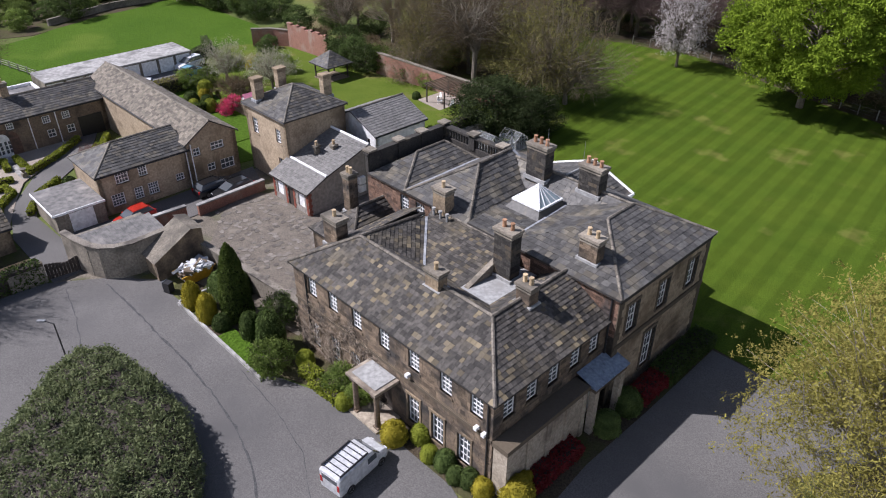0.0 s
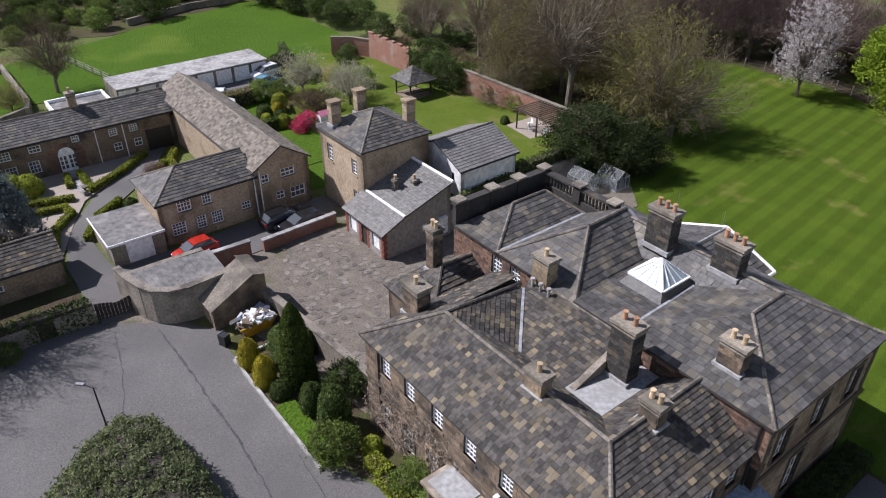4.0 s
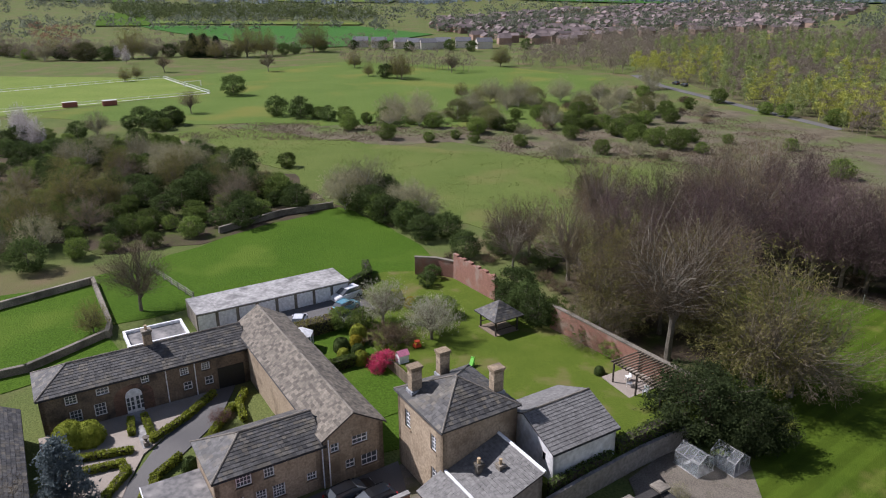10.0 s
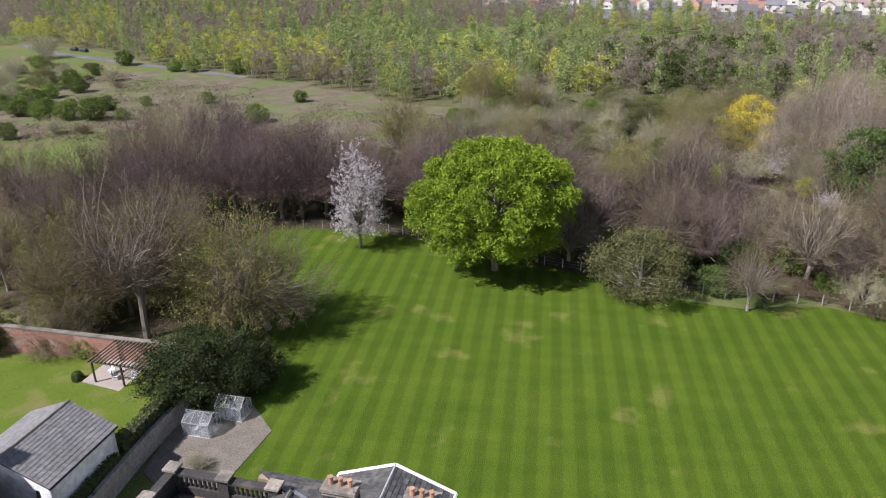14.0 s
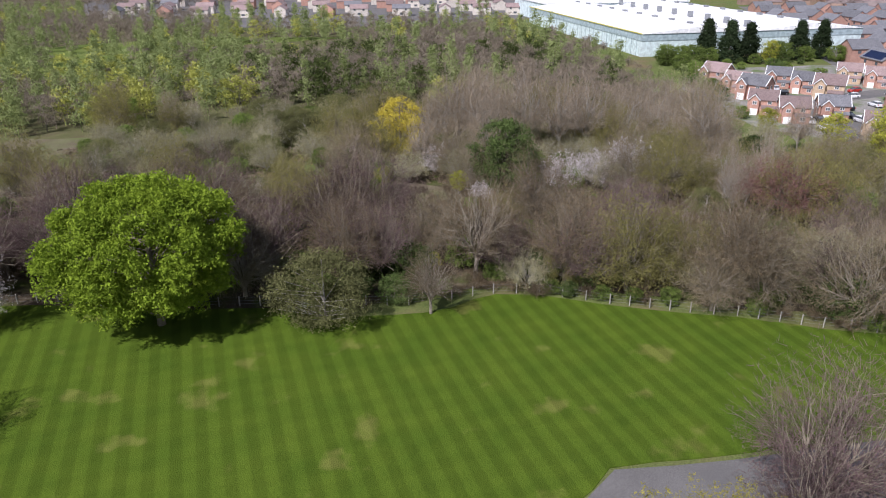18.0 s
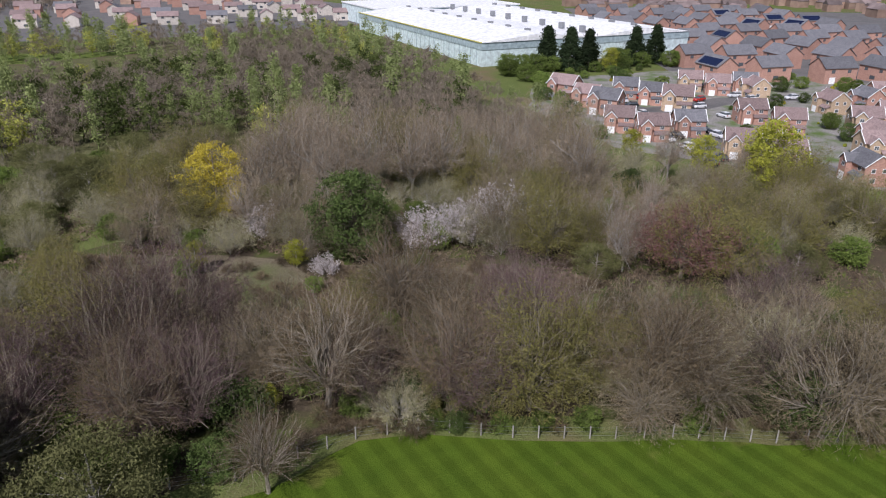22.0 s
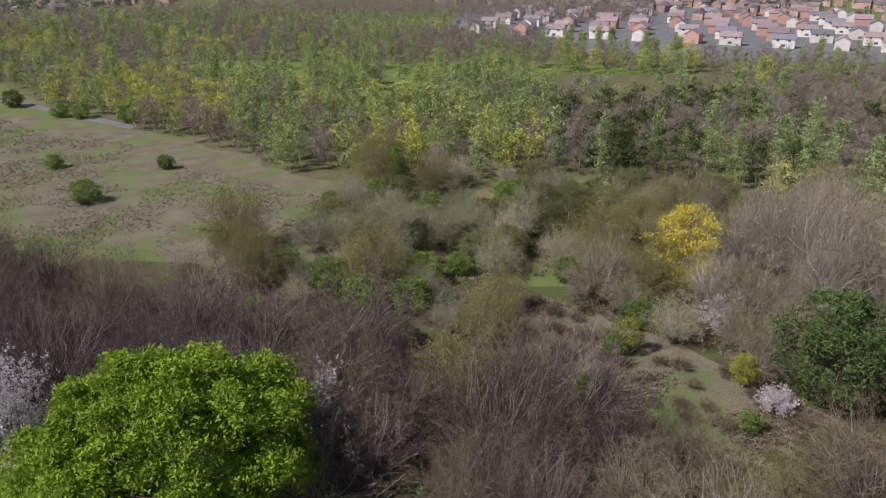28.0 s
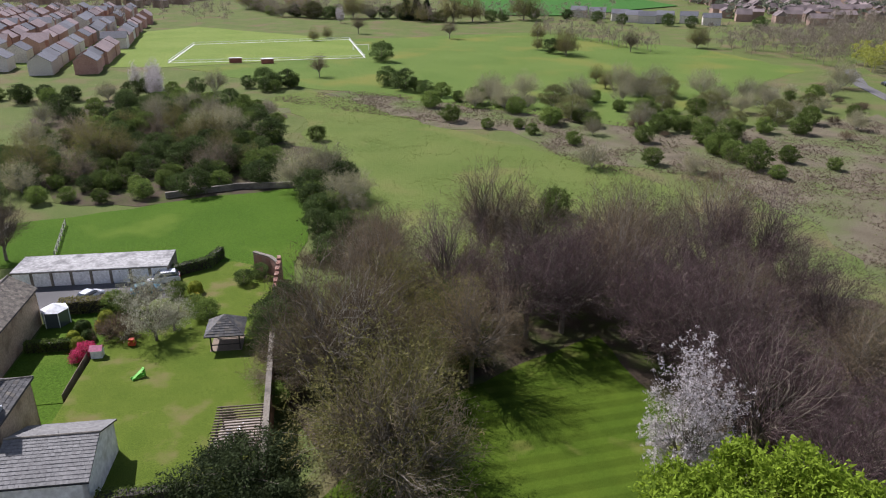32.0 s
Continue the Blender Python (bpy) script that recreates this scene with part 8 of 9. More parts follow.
bow = [(-8.6, 42.4), (-8.3, 40.6), (-7.9, 39.0), (-7.3, 37.8), (-6.4, 37.1), (-5.0, 36.7), (-1.2, 36.9)]
free_wall(bow, 0.5, 3.0, M_GREYWALL, "curved coursed stone wall beside the gate", M_RIDGE)
free_wall([(-8.6, 42.4), (-2.0, 42.3)], 0.4, 2.2, M_GREYWALL, "stone wall behind the lean-to", M_RIDGE)
lean = thing("lean_to", HM, "lean-to shed with a ribbed grey roof", "shed")
b = Build()
b.poly([(-7.6, 38.6, 2.45), (-1.6, 37.4, 2.45), (-1.6, 41.2, 2.75), (-7.9, 41.6, 2.75)])
b.poly([(-7.6, 38.6, 2.37), (-7.9, 41.6, 2.67), (-1.6, 41.2, 2.67), (-1.6, 37.4, 2.37)])
part("roof", b, M_FELT, lean)
for k in range(14):
    b = Build()
    s = k / 13
    b.tube((-7.6 + 6.0 * s, 38.65 - 1.2 * s, 2.49), (-7.9 + 6.3 * s, 41.6 - 0.4 * s, 2.79), 0.05, 0.05, 6)
    part("roof_rib", b, M_FELT, lean)
gab = thing("stone_outhouse", HM, "small stone outhouse with a sloping stone gable", "outhouse")
b = Build()
for y in (34.2, 34.6):
    b.poly([(-4.4, y, 0), (0.1, y, 0), (0.1, y, 3.5), (-0.9, y, 3.75), (-4.4, y, 1.9)] if y < 34.4 else [(-4.4, y, 0), (-4.4, y, 1.9), (-0.9, y, 3.75), (0.1, y, 3.5), (0.1, y, 0)])
b.poly([(-4.4, 34.2, 0), (-4.4, 34.2, 1.9), (-4.4, 34.6, 1.9), (-4.4, 34.6, 0)])
part("gable", b, M_STONE, gab)
b = Build()
b.poly([(-4.6, 34.05, 1.85), (-0.9, 34.05, 3.83), (-0.9, 37.0, 3.83), (-4.6, 37.0, 1.85)])
b.poly([(-0.9, 34.05, 3.83), (0.25, 34.05, 3.5), (0.25, 37.4, 3.5), (-0.9, 37.4, 3.83)])
part("roof", b, M_GREYWALL, gab)
b = Build()
b.box(-0.2, 0.2, 34.6, 37.4, 0, 3.45)
b.box(-4.35, -4.0, 34.6, 36.8, 0, 1.85)
part("wall", b, M_STONE, gab)
free_wall([(0.0, 34.2), (0.6, 28.0), (1.3, 20.0)], 0.45, 1.9, M_GREYWALL, "long stone wall of the courtyard", M_RIDGE)
free_wall([(-1.2, 42.4), (2.2, 42.2)], 0.35, 1.5, M_BRICK, "red brick yard wall with stone coping", M_CONCRETE)
free_wall([(3.6, 42.2), (11.0, 42.5)], 0.35, 1.1, M_BRICK, "red brick yard wall with stone coping", M_CONCRETE)
free_wall([(-11.4, 41.0), (-15.0, 41.2), (-24, 40.6), (-34, 38)], 0.6, 1.6, M_GREYWALL, "old stone boundary wall", None)
hedge([(-11.8, 41.2), (-18.5, 41.4), (-26, 40.6)], 1.0, 2.0, L_OLD, "ivy hedge grown over the stone wall", leaf=0.14, step=0.17)
gate = thing("driveway_gate", hp(-11.2, 40.9, 0, -8), "dark wooden double driveway gate", "gate")
for k in range(12):
    b = Build()
    s = (k + 0.5) / 12
    b.box(0.05 + k * 0.265, 0.3 + k * 0.265, -0.03, 0.03, 0.08, 1.25 + 0.35 * abs(math.cos(s * math.pi)))
    part("board", b, M_DARKWOOD, gate)
b = Build()
b.box(0, 3.2, 0.035, 0.09, 0.3, 0.42)
b.box(0, 3.2, 0.035, 0.09, 0.95, 1.07)
part("rail", b, M_DARKWOOD, gate)
for x in (-0.2, 3.4):
    b = Build()
    b.box(x - 0.2, x + 0.2, -0.2, 0.2, 0, 1.9)
    part("post", b, M_BLACKSTONE, gate)
lamp = thing("street_lamp", pose(-27.0, 38.9, 0), "black lamp post with a short arm", "lamp")
b = Build()
b.ring(0, 0, 0, 1.0, 0.09, 0.08, 8)
b.ring(0, 0, 1.0, 4.1, 0.06, 0.045, 8)
part("post", b, M_BLACK, lamp)
b = Build()
b.tube((0, 0, 4.05), (-0.7, 0.1, 4.2), 0.04, 0.035, 6)
part("arm", b, M_BLACK, lamp)
b = Build()
b.box(-1.15, -0.6, 0.0, 0.2, 4.14, 4.26)
part("lantern", b, M_STEEL, lamp)


def skip():
    t = thing("rubbish_skip", hp(-1.9, 32.6, 0, 3), "yellow metal skip heaped with white rubbish", "skip")
    b = Build()
    lo = [(-0.9, -0.65, 0.05), (0.9, -0.65, 0.05), (0.9, 0.65, 0.05), (-0.9, 0.65, 0.05)]
    hi = [(-1.5, -0.8, 1.05), (1.5, -0.8, 1.05), (1.5, 0.8, 1.05), (-1.5, 0.8, 1.05)]
    for i in range(4):
        j = (i + 1) % 4
        b.poly([lo[i], lo[j], hi[j], hi[i]])
    b.poly(lo[::-1])
    b.box(-1.55, 1.55, -0.85, -0.77, 0.98, 1.08)
    b.box(-1.55, 1.55, 0.77, 0.85, 0.98, 1.08)
    part("body", b, plain("skip_yellow", (0.55, 0.3, 0.02), 0.5), t)
    rnd = random.Random(9)
    cols = [M_WHITE, M_WHITEWALL, M_WOOD, M_LEAD, M_WHITE]
    for k in range(46):
        b = Build()
        sx, sy, sz = rnd.uniform(0.15, 0.6), rnd.uniform(0.1, 0.4), rnd.uniform(0.02, 0.14)
        x, y = rnd.uniform(-1.2, 1.2), rnd.uniform(-0.6, 0.6)
        m = pose(x, y, 1.0 + 0.35 * (1 - abs(x) / 1.4) + rnd.uniform(-0.05, 0.15), rnd.uniform(-30, 30), rnd.uniform(-30, 30), rnd.uniform(0, 180))
        b.box(-sx, sx, -sy, sy, -sz, sz, m)
        part("debris", b, cols[k % 5], t)
    b = Build()
    b.box(-1.3, 1.3, -0.7, 0.7, 0.5, 1.0)
    part("fill", b, M_GREYWALL, t)


skip()
wb = thing("wheelie_bin", hp(-4.5, 32.2, 0, 20), "black wheelie bin standing open", "bin")
b = Build()
b.prism([(-0.28, -0.33), (0.28, -0.33), (0.28, 0.33), (-0.28, 0.33)], 0.08, 1.0)
part("body", b, M_BLACK, wb)
b = Build()
b.box(-0.3, 0.3, 0.33, 0.38, 0.4, 1.05)
part("lid", b, M_STEEL, wb)
for x in (-0.25, 0.25):
    b = Build()
    b.tube((x - 0.04, 0.3, 0.1), (x + 0.04, 0.3, 0.1), 0.1, 0.1, 10)
    part("wheel", b, M_RUBBER, wb)


# ---- vehicles ----
def loft(sections):
    """Closed rings of equal length joined along their order."""
    b = Build()
    k = len(sections[0])
    for s in sections:
        b.v.extend(s)
    for i in range(len(sections) - 1):
        for j in range(k):
            p, q = i * k + j, i * k + (j + 1) % k
            b.f.append((p, q, q + k, p + k))
    b.f.append(tuple(range(k - 1, -1, -1)))
    n = (len(sections) - 1) * k
    b.f.append(tuple(range(n, n + k)))
    return b


def ring_at(x, half, z0, z1, round_z=0.12):
    return [(x, -half * 0.94, z0), (x, half * 0.94, z0), (x, half, z0 + 0.15), (x, half, z1 - round_z), (x, half * 0.86, z1), (x, -half * 0.86, z1), (x, -half, z1 - round_z), (x, -half, z0 + 0.15)]


M_LAMP = plain("headlamp", (0.7, 0.72, 0.75), 0.15)
M_TAIL = plain("tail_lamp", (0.4, 0.02, 0.02), 0.2)
M_RIM = plain("alloy_rim", (0.5, 0.5, 0.52), 0.3, 0.8)


def paint(name, colour, metal=0.2):
    m = plain(name, colour, 0.28, metal)
    m.node_tree.nodes["Principled BSDF"].inputs["Coat Weight"].default_value = 0.6
    return m


def car(name, label, m, mat, length=4.1, half=0.86, high=1.48, belt=0.95, suv=False, group=""):
    t = thing(name, m, label, "car", group)
    a = length / 2
    body = loft([ring_at(-a, half * 0.8, 0.3, belt * 0.85), ring_at(-a + 0.12, half * 0.95, 0.22, belt * 0.97), ring_at(-a * 0.5, half, 0.2, belt), ring_at(a * 0.35, half, 0.2, belt), ring_at(a * 0.75, half * 0.97, 0.22, belt * 0.9), ring_at(a - 0.1, half * 0.9, 0.25, belt * 0.78), ring_at(a, half * 0.78, 0.3, belt * 0.65)])
    part("body", body, mat, t, smooth=False)
    back = -a + (0.15 if suv else 0.25)
    cabin = loft([ring_at(back, half * 0.88, belt - 0.1, belt + 0.05, 0.05), ring_at(back + 0.35, half * 0.82, belt - 0.1, high - 0.08, 0.2), ring_at(-0.2, half * 0.82, belt - 0.1, high - 0.03, 0.2), ring_at(0.35, half * 0.83, belt - 0.1, high - 0.1, 0.2), ring_at(a * 0.55, half * 0.88, belt - 0.1, belt + 0.03, 0.05)])
    part("glazed_cabin", cabin, M_GLASS, t, "dark glazed cabin")
    rf = loft([ring_at(back + 0.4, half * 0.72, high - 0.14, high - 0.02, 0.05), ring_at(-0.1, half * 0.74, high - 0.12, high + 0.02, 0.05), ring_at(0.3, half * 0.72, high - 0.14, high - 0.05, 0.05)])
    part("roof", rf, mat, t)
    for sx in (-0.6, 0.62):
        for sy in (-1, 1):
            b = Build()
            x = sx * a
            b.tube((x, sy * (half - 0.2), 0.32), (x, sy * (half + 0.01), 0.32), 0.32, 0.32, 16)
            b.poly([(x + 0.32 * math.cos(6.283 * i / 16), sy * (half + 0.01), 0.32 + 0.32 * math.sin(6.283 * i / 16)) for i in range(16)])
            w = part("wheel", b, M_RUBBER, t)
            b = Build()
            b.tube((x, sy * (half - 0.05), 0.32), (x, sy * (half + 0.025), 0.32), 0.2, 0.2, 12)
            b.poly([(x + 0.2 * math.cos(6.283 * i / 12), sy * (half + 0.025), 0.32 + 0.2 * math.sin(6.283 * i / 12)) for i in range(12)])
            part("rim", b, M_RIM, w)
    for sy in (-1, 1):
        b = Build()
        b.box(a - 0.16, a - 0.03, sy * half * 0.62 - 0.16, sy * half * 0.62 + 0.16, belt * 0.62, belt * 0.74)
        part("headlight", b, M_LAMP, t)
        b = Build()
        b.box(-a - 0.01, -a + 0.14, sy * half * 0.72 - 0.1, sy * half * 0.72 + 0.1, belt * 0.66, belt * 0.95)
        part("tail_light", b, M_TAIL, t)
        b = Build()
        b.box(a * 0.3, a * 0.38, sy * (half + 0.08) - 0.08, sy * (half + 0.08) + 0.08, belt - 0.02, belt + 0.12)
        part("mirror", b, mat, t)
    return t


car("red_hatchback", "bright red hatchback parked on the cottage drive", hp(-1.6, 45.1, 0.09, 186), paint("red_paint", (0.5, 0.03, 0.015)), 3.9)
car("black_saloon", "black estate car parked beside the cottage", hp(7.2, 45.6, 0.09, 4), paint("black_paint_car", (0.012, 0.013, 0.016)), 4.5)
car("black_saloon", "black car parked beside the brick wall", hp(8.2, 43.7, 0.09, 184), paint("dark_paint_car", (0.014, 0.015, 0.017)), 4.4)
car("white_suv", "white sport utility car outside the garages", hp(24.2, 86.2 - 2.2, 0.1, 194), paint("white_car_paint", (0.75, 0.75, 0.76), 0.0), 4.5, 0.92, 1.65, 1.05, True)
car("white_hatchback", "white hatchback parked behind the hedge", hp(15.6, 79.6, 0.1, 60), paint("white_car_paint_b", (0.7, 0.71, 0.73), 0.0), 3.8)
car("blue_car", "pale blue car half hidden by shrubs", hp(22.6, 80.6, 0.1, 20), paint("blue_car_paint", (0.1, 0.28, 0.36)), 4.0)
for x, y, turn, key in ((196, 37, 215, 0), (199, 35, 215, 1), (207, 29, 225, 1), (226, 24, 40, 2), (243, 47, 220, 3), (238, 51, 40, 2), (182, 26, 30, 1), (178, 28, 30, 1), (252, 16, 130, 0), (210, 20, 60, 1), (214, 42, 215, 2), (221, 44, 215, 0), (231, 48, 130, 1), (246, 30, 140, 3), (256, 20, 120, 2), (190, 33, 40, 0), (203, 26, 220, 2), (218, 30, 40, 1), (236, 30, 130, 0), (258, 4, 120, 2), (268, 28, 215, 1), (250, 44, 215, 2), (26, 358, 120, 1), (29, 352, 120, 1)):
    cols = ("white_car_paint", "dark_paint_car", "white_car_paint_b", "red_paint")
    car("parked_car", ("white", "black", "pale", "red")[key] + " car parked by the road", pose(x, y, 0.1, 0, 0, turn), bpy.data.materials[cols[key]], group="parked cars")


def van():
    t = thing("panel_van", hp(-4.9, 6.6, 0.03, 8), "silver-white panel van with a roof rack", "van")
    mat = paint("van_paint", (0.62, 0.63, 0.64), 0.1)
    body = loft([ring_at(-2.15, 0.8, 0.35, 1.7), ring_at(-2.05, 0.86, 0.28, 1.82), ring_at(0.3, 0.88, 0.25, 1.86), ring_at(0.75, 0.88, 0.25, 1.72), ring_at(1.25, 0.88, 0.25, 1.18), ring_at(1.9, 0.84, 0.28, 0.98), ring_at(2.15, 0.72, 0.35, 0.72)])
    part("body", body, mat, t)
    screen = loft([ring_at(0.72, 0.76, 1.2, 1.7, 0.05), ring_at(0.86, 0.76, 1.18, 1.68, 0.05), ring_at(1.32, 0.8, 1.02, 1.17, 0.05)])
    part("windscreen", screen, M_GLASS, t)
    for sy in (-1, 1):
        b = Build()
        b.box(0.2, 0.95, sy * 0.885 - 0.012, sy * 0.885 + 0.012, 1.1, 1.55)
        part("side_window", b, M_GLASS, t)
        b = Build()
        b.box(-2.18, -2.05, sy * 0.7 - 0.08, sy * 0.7 + 0.08, 0.75, 1.25)
        part("tail_light", b, M_TAIL, t)
        b = Build()
        b.box(1.95, 2.12, sy * 0.55 - 0.14, sy * 0.55 + 0.14, 0.62, 0.8)
        part("headlight", b, M_LAMP, t)
    b = Build()
    b.box(-2.175, -2.15, -0.62, 0.62, 1.2, 1.55)
    part("rear_window", b, M_GLASS, t)
    for sx in (-1.3, 1.35):
        for sy in (-1, 1):
            b = Build()
            b.tube((sx, sy * 0.7, 0.32), (sx, sy * 0.9, 0.32), 0.32, 0.32, 16)
            b.poly([(sx + 0.32 * math.cos(6.283 * i / 16), sy * 0.9, 0.32 + 0.32 * math.sin(6.283 * i / 16)) for i in range(16)])
            w = part("wheel", b, M_RUBBER, t)
            b = Build()
            b.tube((sx, sy * 0.85, 0.32), (sx, sy * 0.915, 0.32), 0.18, 0.18, 10)
            part("rim", b, M_RIM, w)
    for k in range(7):
        b = Build()
        x = -1.95 + k * 0.38
        b.box(x - 0.025, x + 0.025, -0.78, 0.78, 1.95, 2.0)
        part("rack_bar", b, M_BLACK, t)
    for sy in (-0.76, 0.76):
        b = Build()
        b.box(-1.98, 0.36, sy - 0.03, sy + 0.03, 1.84, 1.98)
        part("rack_rail", b, M_BLACK, t)


van()
vl = copy_thing(bpy.data.objects["panel_van"], hp(-22.5, 36.5, 0.03, 70))
vl["label"] = "pale blue-grey panel van parked by the stone wall"

# ---- walled garden ----
free_wall([(41.2, 60.2), (41.6, 48.0), (42.0, 37.0)], 0.45, 4.1, M_BRICK, "long old red brick garden wall", M_GREYWALL)
free_wall([(40.7, 81.7), (40.6, 71.4)], 0.5, 4.0, M_BRICK, "tall ruined red brick wall", None)
for k in range(6):
    b = Build()
    y = 71.9 + k * 1.85
    ob = thing("brick_merlon", HM, "broken brick pier on the ruined wall", "pier", "piers on the ruined wall", "structure")
    b.box(40.4, 40.9, y - 0.35, y + 0.35 + 0.4 * (k % 2), 4.0, 4.25)
    part("pier", b, M_BRICK, ob)
free_wall([(40.7, 81.9), (39.2, 84.6), (36.8, 86.6)], 0.45, 2.9, M_BRICK, "curved old brick garden wall", M_GREYWALL)
free_wall([(40.7, 71.2), (41.0, 66.5), (41.2, 61.4)], 0.45, 2.2, M_GREYWALL, "low ivy-grown stone garden wall", None)
garden("ivy", [(41.4, 69.5, 0.65), (42.2, 66.6, 0.8), (41.6, 63.4, 0.7), (43.5, 70.5, 0.9), (38.0, 84.0, 0.4), (36.0, 82.0, 0.4)])
garden("bush", [(43.6, 62.0, 0.8), (44.2, 57.0, 0.6), (43.8, 52.0, 0.5)])


def gazebo():
    g = thing("gazebo", hp(35.6, 63.7, gz(35, 63.7)), "dark timber garden gazebo with a square slate roof", "gazebo")
    for x in (-1.6, 1.6):
        for y in (-1.6, 1.6):
            b = Build()
            b.box(x - 0.08, x + 0.08, y - 0.08, y + 0.08, 0, 2.2)
            part("post", b, M_DARKWOOD, g)
    for s in (-1.6, 1.6):
        b = Build()
        b.box(-1.6, 1.6, s - 0.04, s + 0.04, 0.75, 0.85)
        b.box(-1.6, 1.6, s - 0.04, s + 0.04, 2.1, 2.25)
        part("rail", b, M_DARKWOOD, g)
    roof(g, [[(-2.2, -2.2, 2.2), (2.2, -2.2, 2.2), (0, 0, 3.9)], [(2.2, -2.2, 2.2), (2.2, 2.2, 2.2), (0, 0, 3.9)], [(2.2, 2.2, 2.2), (-2.2, 2.2, 2.2), (0, 0, 3.9)], [(-2.2, 2.2, 2.2), (-2.2, -2.2, 2.2), (0, 0, 3.9)]], M_DECK, M_BLUE, 0.3, 0.4)
    b = Build()
    b.box(-1.8, 1.8, -1.8, 1.8, 0, 0.12)
    part("floor", b, M_WOOD, g)


gazebo()
perg = thing("pergola", hp(-2.1, -1.7, 1.65), "dark timber pergola over a paved terrace", "pergola")
for x in (39.6, 43.4):
    for y in (41.2, 44.4, 47.6):
        b = Build()
        b.box(x - 0.07, x + 0.07, y - 0.07, y + 0.07, 0, 2.3)
        part("post", b, M_DARKWOOD, perg)
for x in (39.6, 43.4):
    b = Build()
    b.box(x - 0.06, x + 0.06, 40.8, 48.0, 2.3, 2.45)
    part("beam", b, M_DARKWOOD, perg)
for k in range(17):
    b = Build()
    y = 41.0 + k * 0.42
    b.box(39.2, 43.9, y - 0.04, y + 0.04, 2.45, 2.58)
    part("rafter", b, M_WOOD, perg)
b = Build()
b.prism([(38.2, 40), (43.8, 40), (43.8, 49), (39.4, 49)], 0.0, 0.12)
whole("terrace", b, M_GRAVEL, "pale paved garden terrace", "terrace", "structure", hp(-2.1, -1.7, 1.6))
for x, y in ((40.6, 44), (40.4, 46), (41.6, 42.6), (41.2, 47)):
    ch = thing("garden_chair", hp(x - 2.1, y - 1.7, 1.72, random.Random(x).uniform(0, 360)), "white garden chair on the terrace", "chair", "chairs on the terrace")
    b = Build()
    b.box(-0.25, 0.25, -0.25, 0.25, 0.42, 0.47)
    part("seat", b, M_WHITE, ch)
    b = Build()
    b.box(-0.25, 0.25, 0.22, 0.27, 0.47, 0.95)
    part("backrest", b, M_WHITE, ch)
    for lx in (-0.22, 0.22):
        for ly in (-0.22, 0.22):
            b = Build()
            b.box(lx - 0.02, lx + 0.02, ly - 0.02, ly + 0.02, 0, 0.42)
            part("leg", b, M_WHITE, ch)


M_GREYFRAME = plain("weathered_frame", (0.3, 0.3, 0.29), 0.6)


def greenhouse(x, y):
    g = thing("greenhouse", hp(x, y, 0, 0), "small glass greenhouse with a pale aluminium frame", "greenhouse")
    w, d, e, r = 1.0, 1.3, 1.4, 2.1
    bars = []
    for yy in (-d, -d / 3, d / 3, d):
        bars += [((-w, yy, 0), (-w, yy, e)), ((w, yy, 0), (w, yy, e)), ((-w, yy, e), (0, yy, r)), ((w, yy, e), (0, yy, r))]
    for z, xx in ((e, -w), (e, w), (r, 0), (0.05, -w), (0.05, w)):
        bars.append(((xx, -d, z), (xx, d, z)))
    bars += [((-0.4, -d, 0), (-0.4, -d, 1.9)), ((0.4, -d, 0), (0.4, -d, 1.9)), ((-w, -d, e), (w, -d, e)), ((-w, d, e), (w, d, e))]
    for p, q in bars:
        b = Build()
        b.tube(p, q, 0.035, 0.035, 4)
        part("frame_bar", b, M_GREYFRAME, g)
    for xx in (-w, w):
        b = Build()
        b.box(xx - 0.005, xx + 0.005, -d, d, 0.05, e)
        part("pane", b, M_CLEAR, g)
        b = Build()
        b.poly([(xx, -d, e), (xx, d, e), (0, d, r), (0, -d, r)])
        part("roof_pane", b, M_CLEAR, g)
    b = Build()
    b.box(-w - 0.1, w + 0.1, -d - 0.1, d + 0.1, 0, 0.14)
    part("base", b, M_CONCRETE, g)


greenhouse(35.2, 33.2)
greenhouse(38.0, 31.6)
b = Build()
b.prism([(25.0, 28.0), (36.5, 27.0), (40.5, 31.5), (35, 36), (29, 35)], 0, 0.11)
whole("garden_path", b, M_YARD, "gravel yard by the greenhouses", "path", "structure", HM)
garden("grey", [(30.4, 30.8, 0.25)])
garden("gold", [(24.5, 30.5, 1.0)])
free_wall([(18.8, 34.8), (24.0, 35.4), (31.0, 35.9), (37.6, 35.9)], 0.35, 2.1, M_RENDER, "rendered garden wall", None)
hedge([(20.6, 35.7), (27.5, 36.1)], 0.5, 2.9, L_OLD, "ragged dark evergreen hedge beside the drive", leaf=0.12, step=0.14)
hedge([(29.2, 36.6), (37.4, 36.8)], 1.1, 3.3, L_BUSH, "tall green garden hedge", leaf=0.12, step=0.15)
garden("apple", [(28.0, 67.2, 1.05), (25.0, 74.5, 1.1), (29.5, 69.5, 0.8)])
garden("bush", [(22.4, 75.0, 0.55), (19.8, 76.0, 0.6), (33.0, 72.0, 0.6), (31.0, 74.5, 0.5), (27.5, 79.0, 0.5)])
garden("bramble", [(22.8, 69.0, 1.0), (24.2, 68.2, 0.9)])
garden("lime_bush", [(18.0, 66.4, 1.1), (20.6, 72.6, 1.2), (16.8, 68.6, 0.9), (29.8, 80.0, 1.2)])
garden("gold", [(19.6, 70.8, 1.1), (30.5, 77.0, 1.0)])
garden("pink", [(19.4, 64.6, 1.0), (20.6, 65.0, 0.9), (18.6, 63.4, 0.7)])
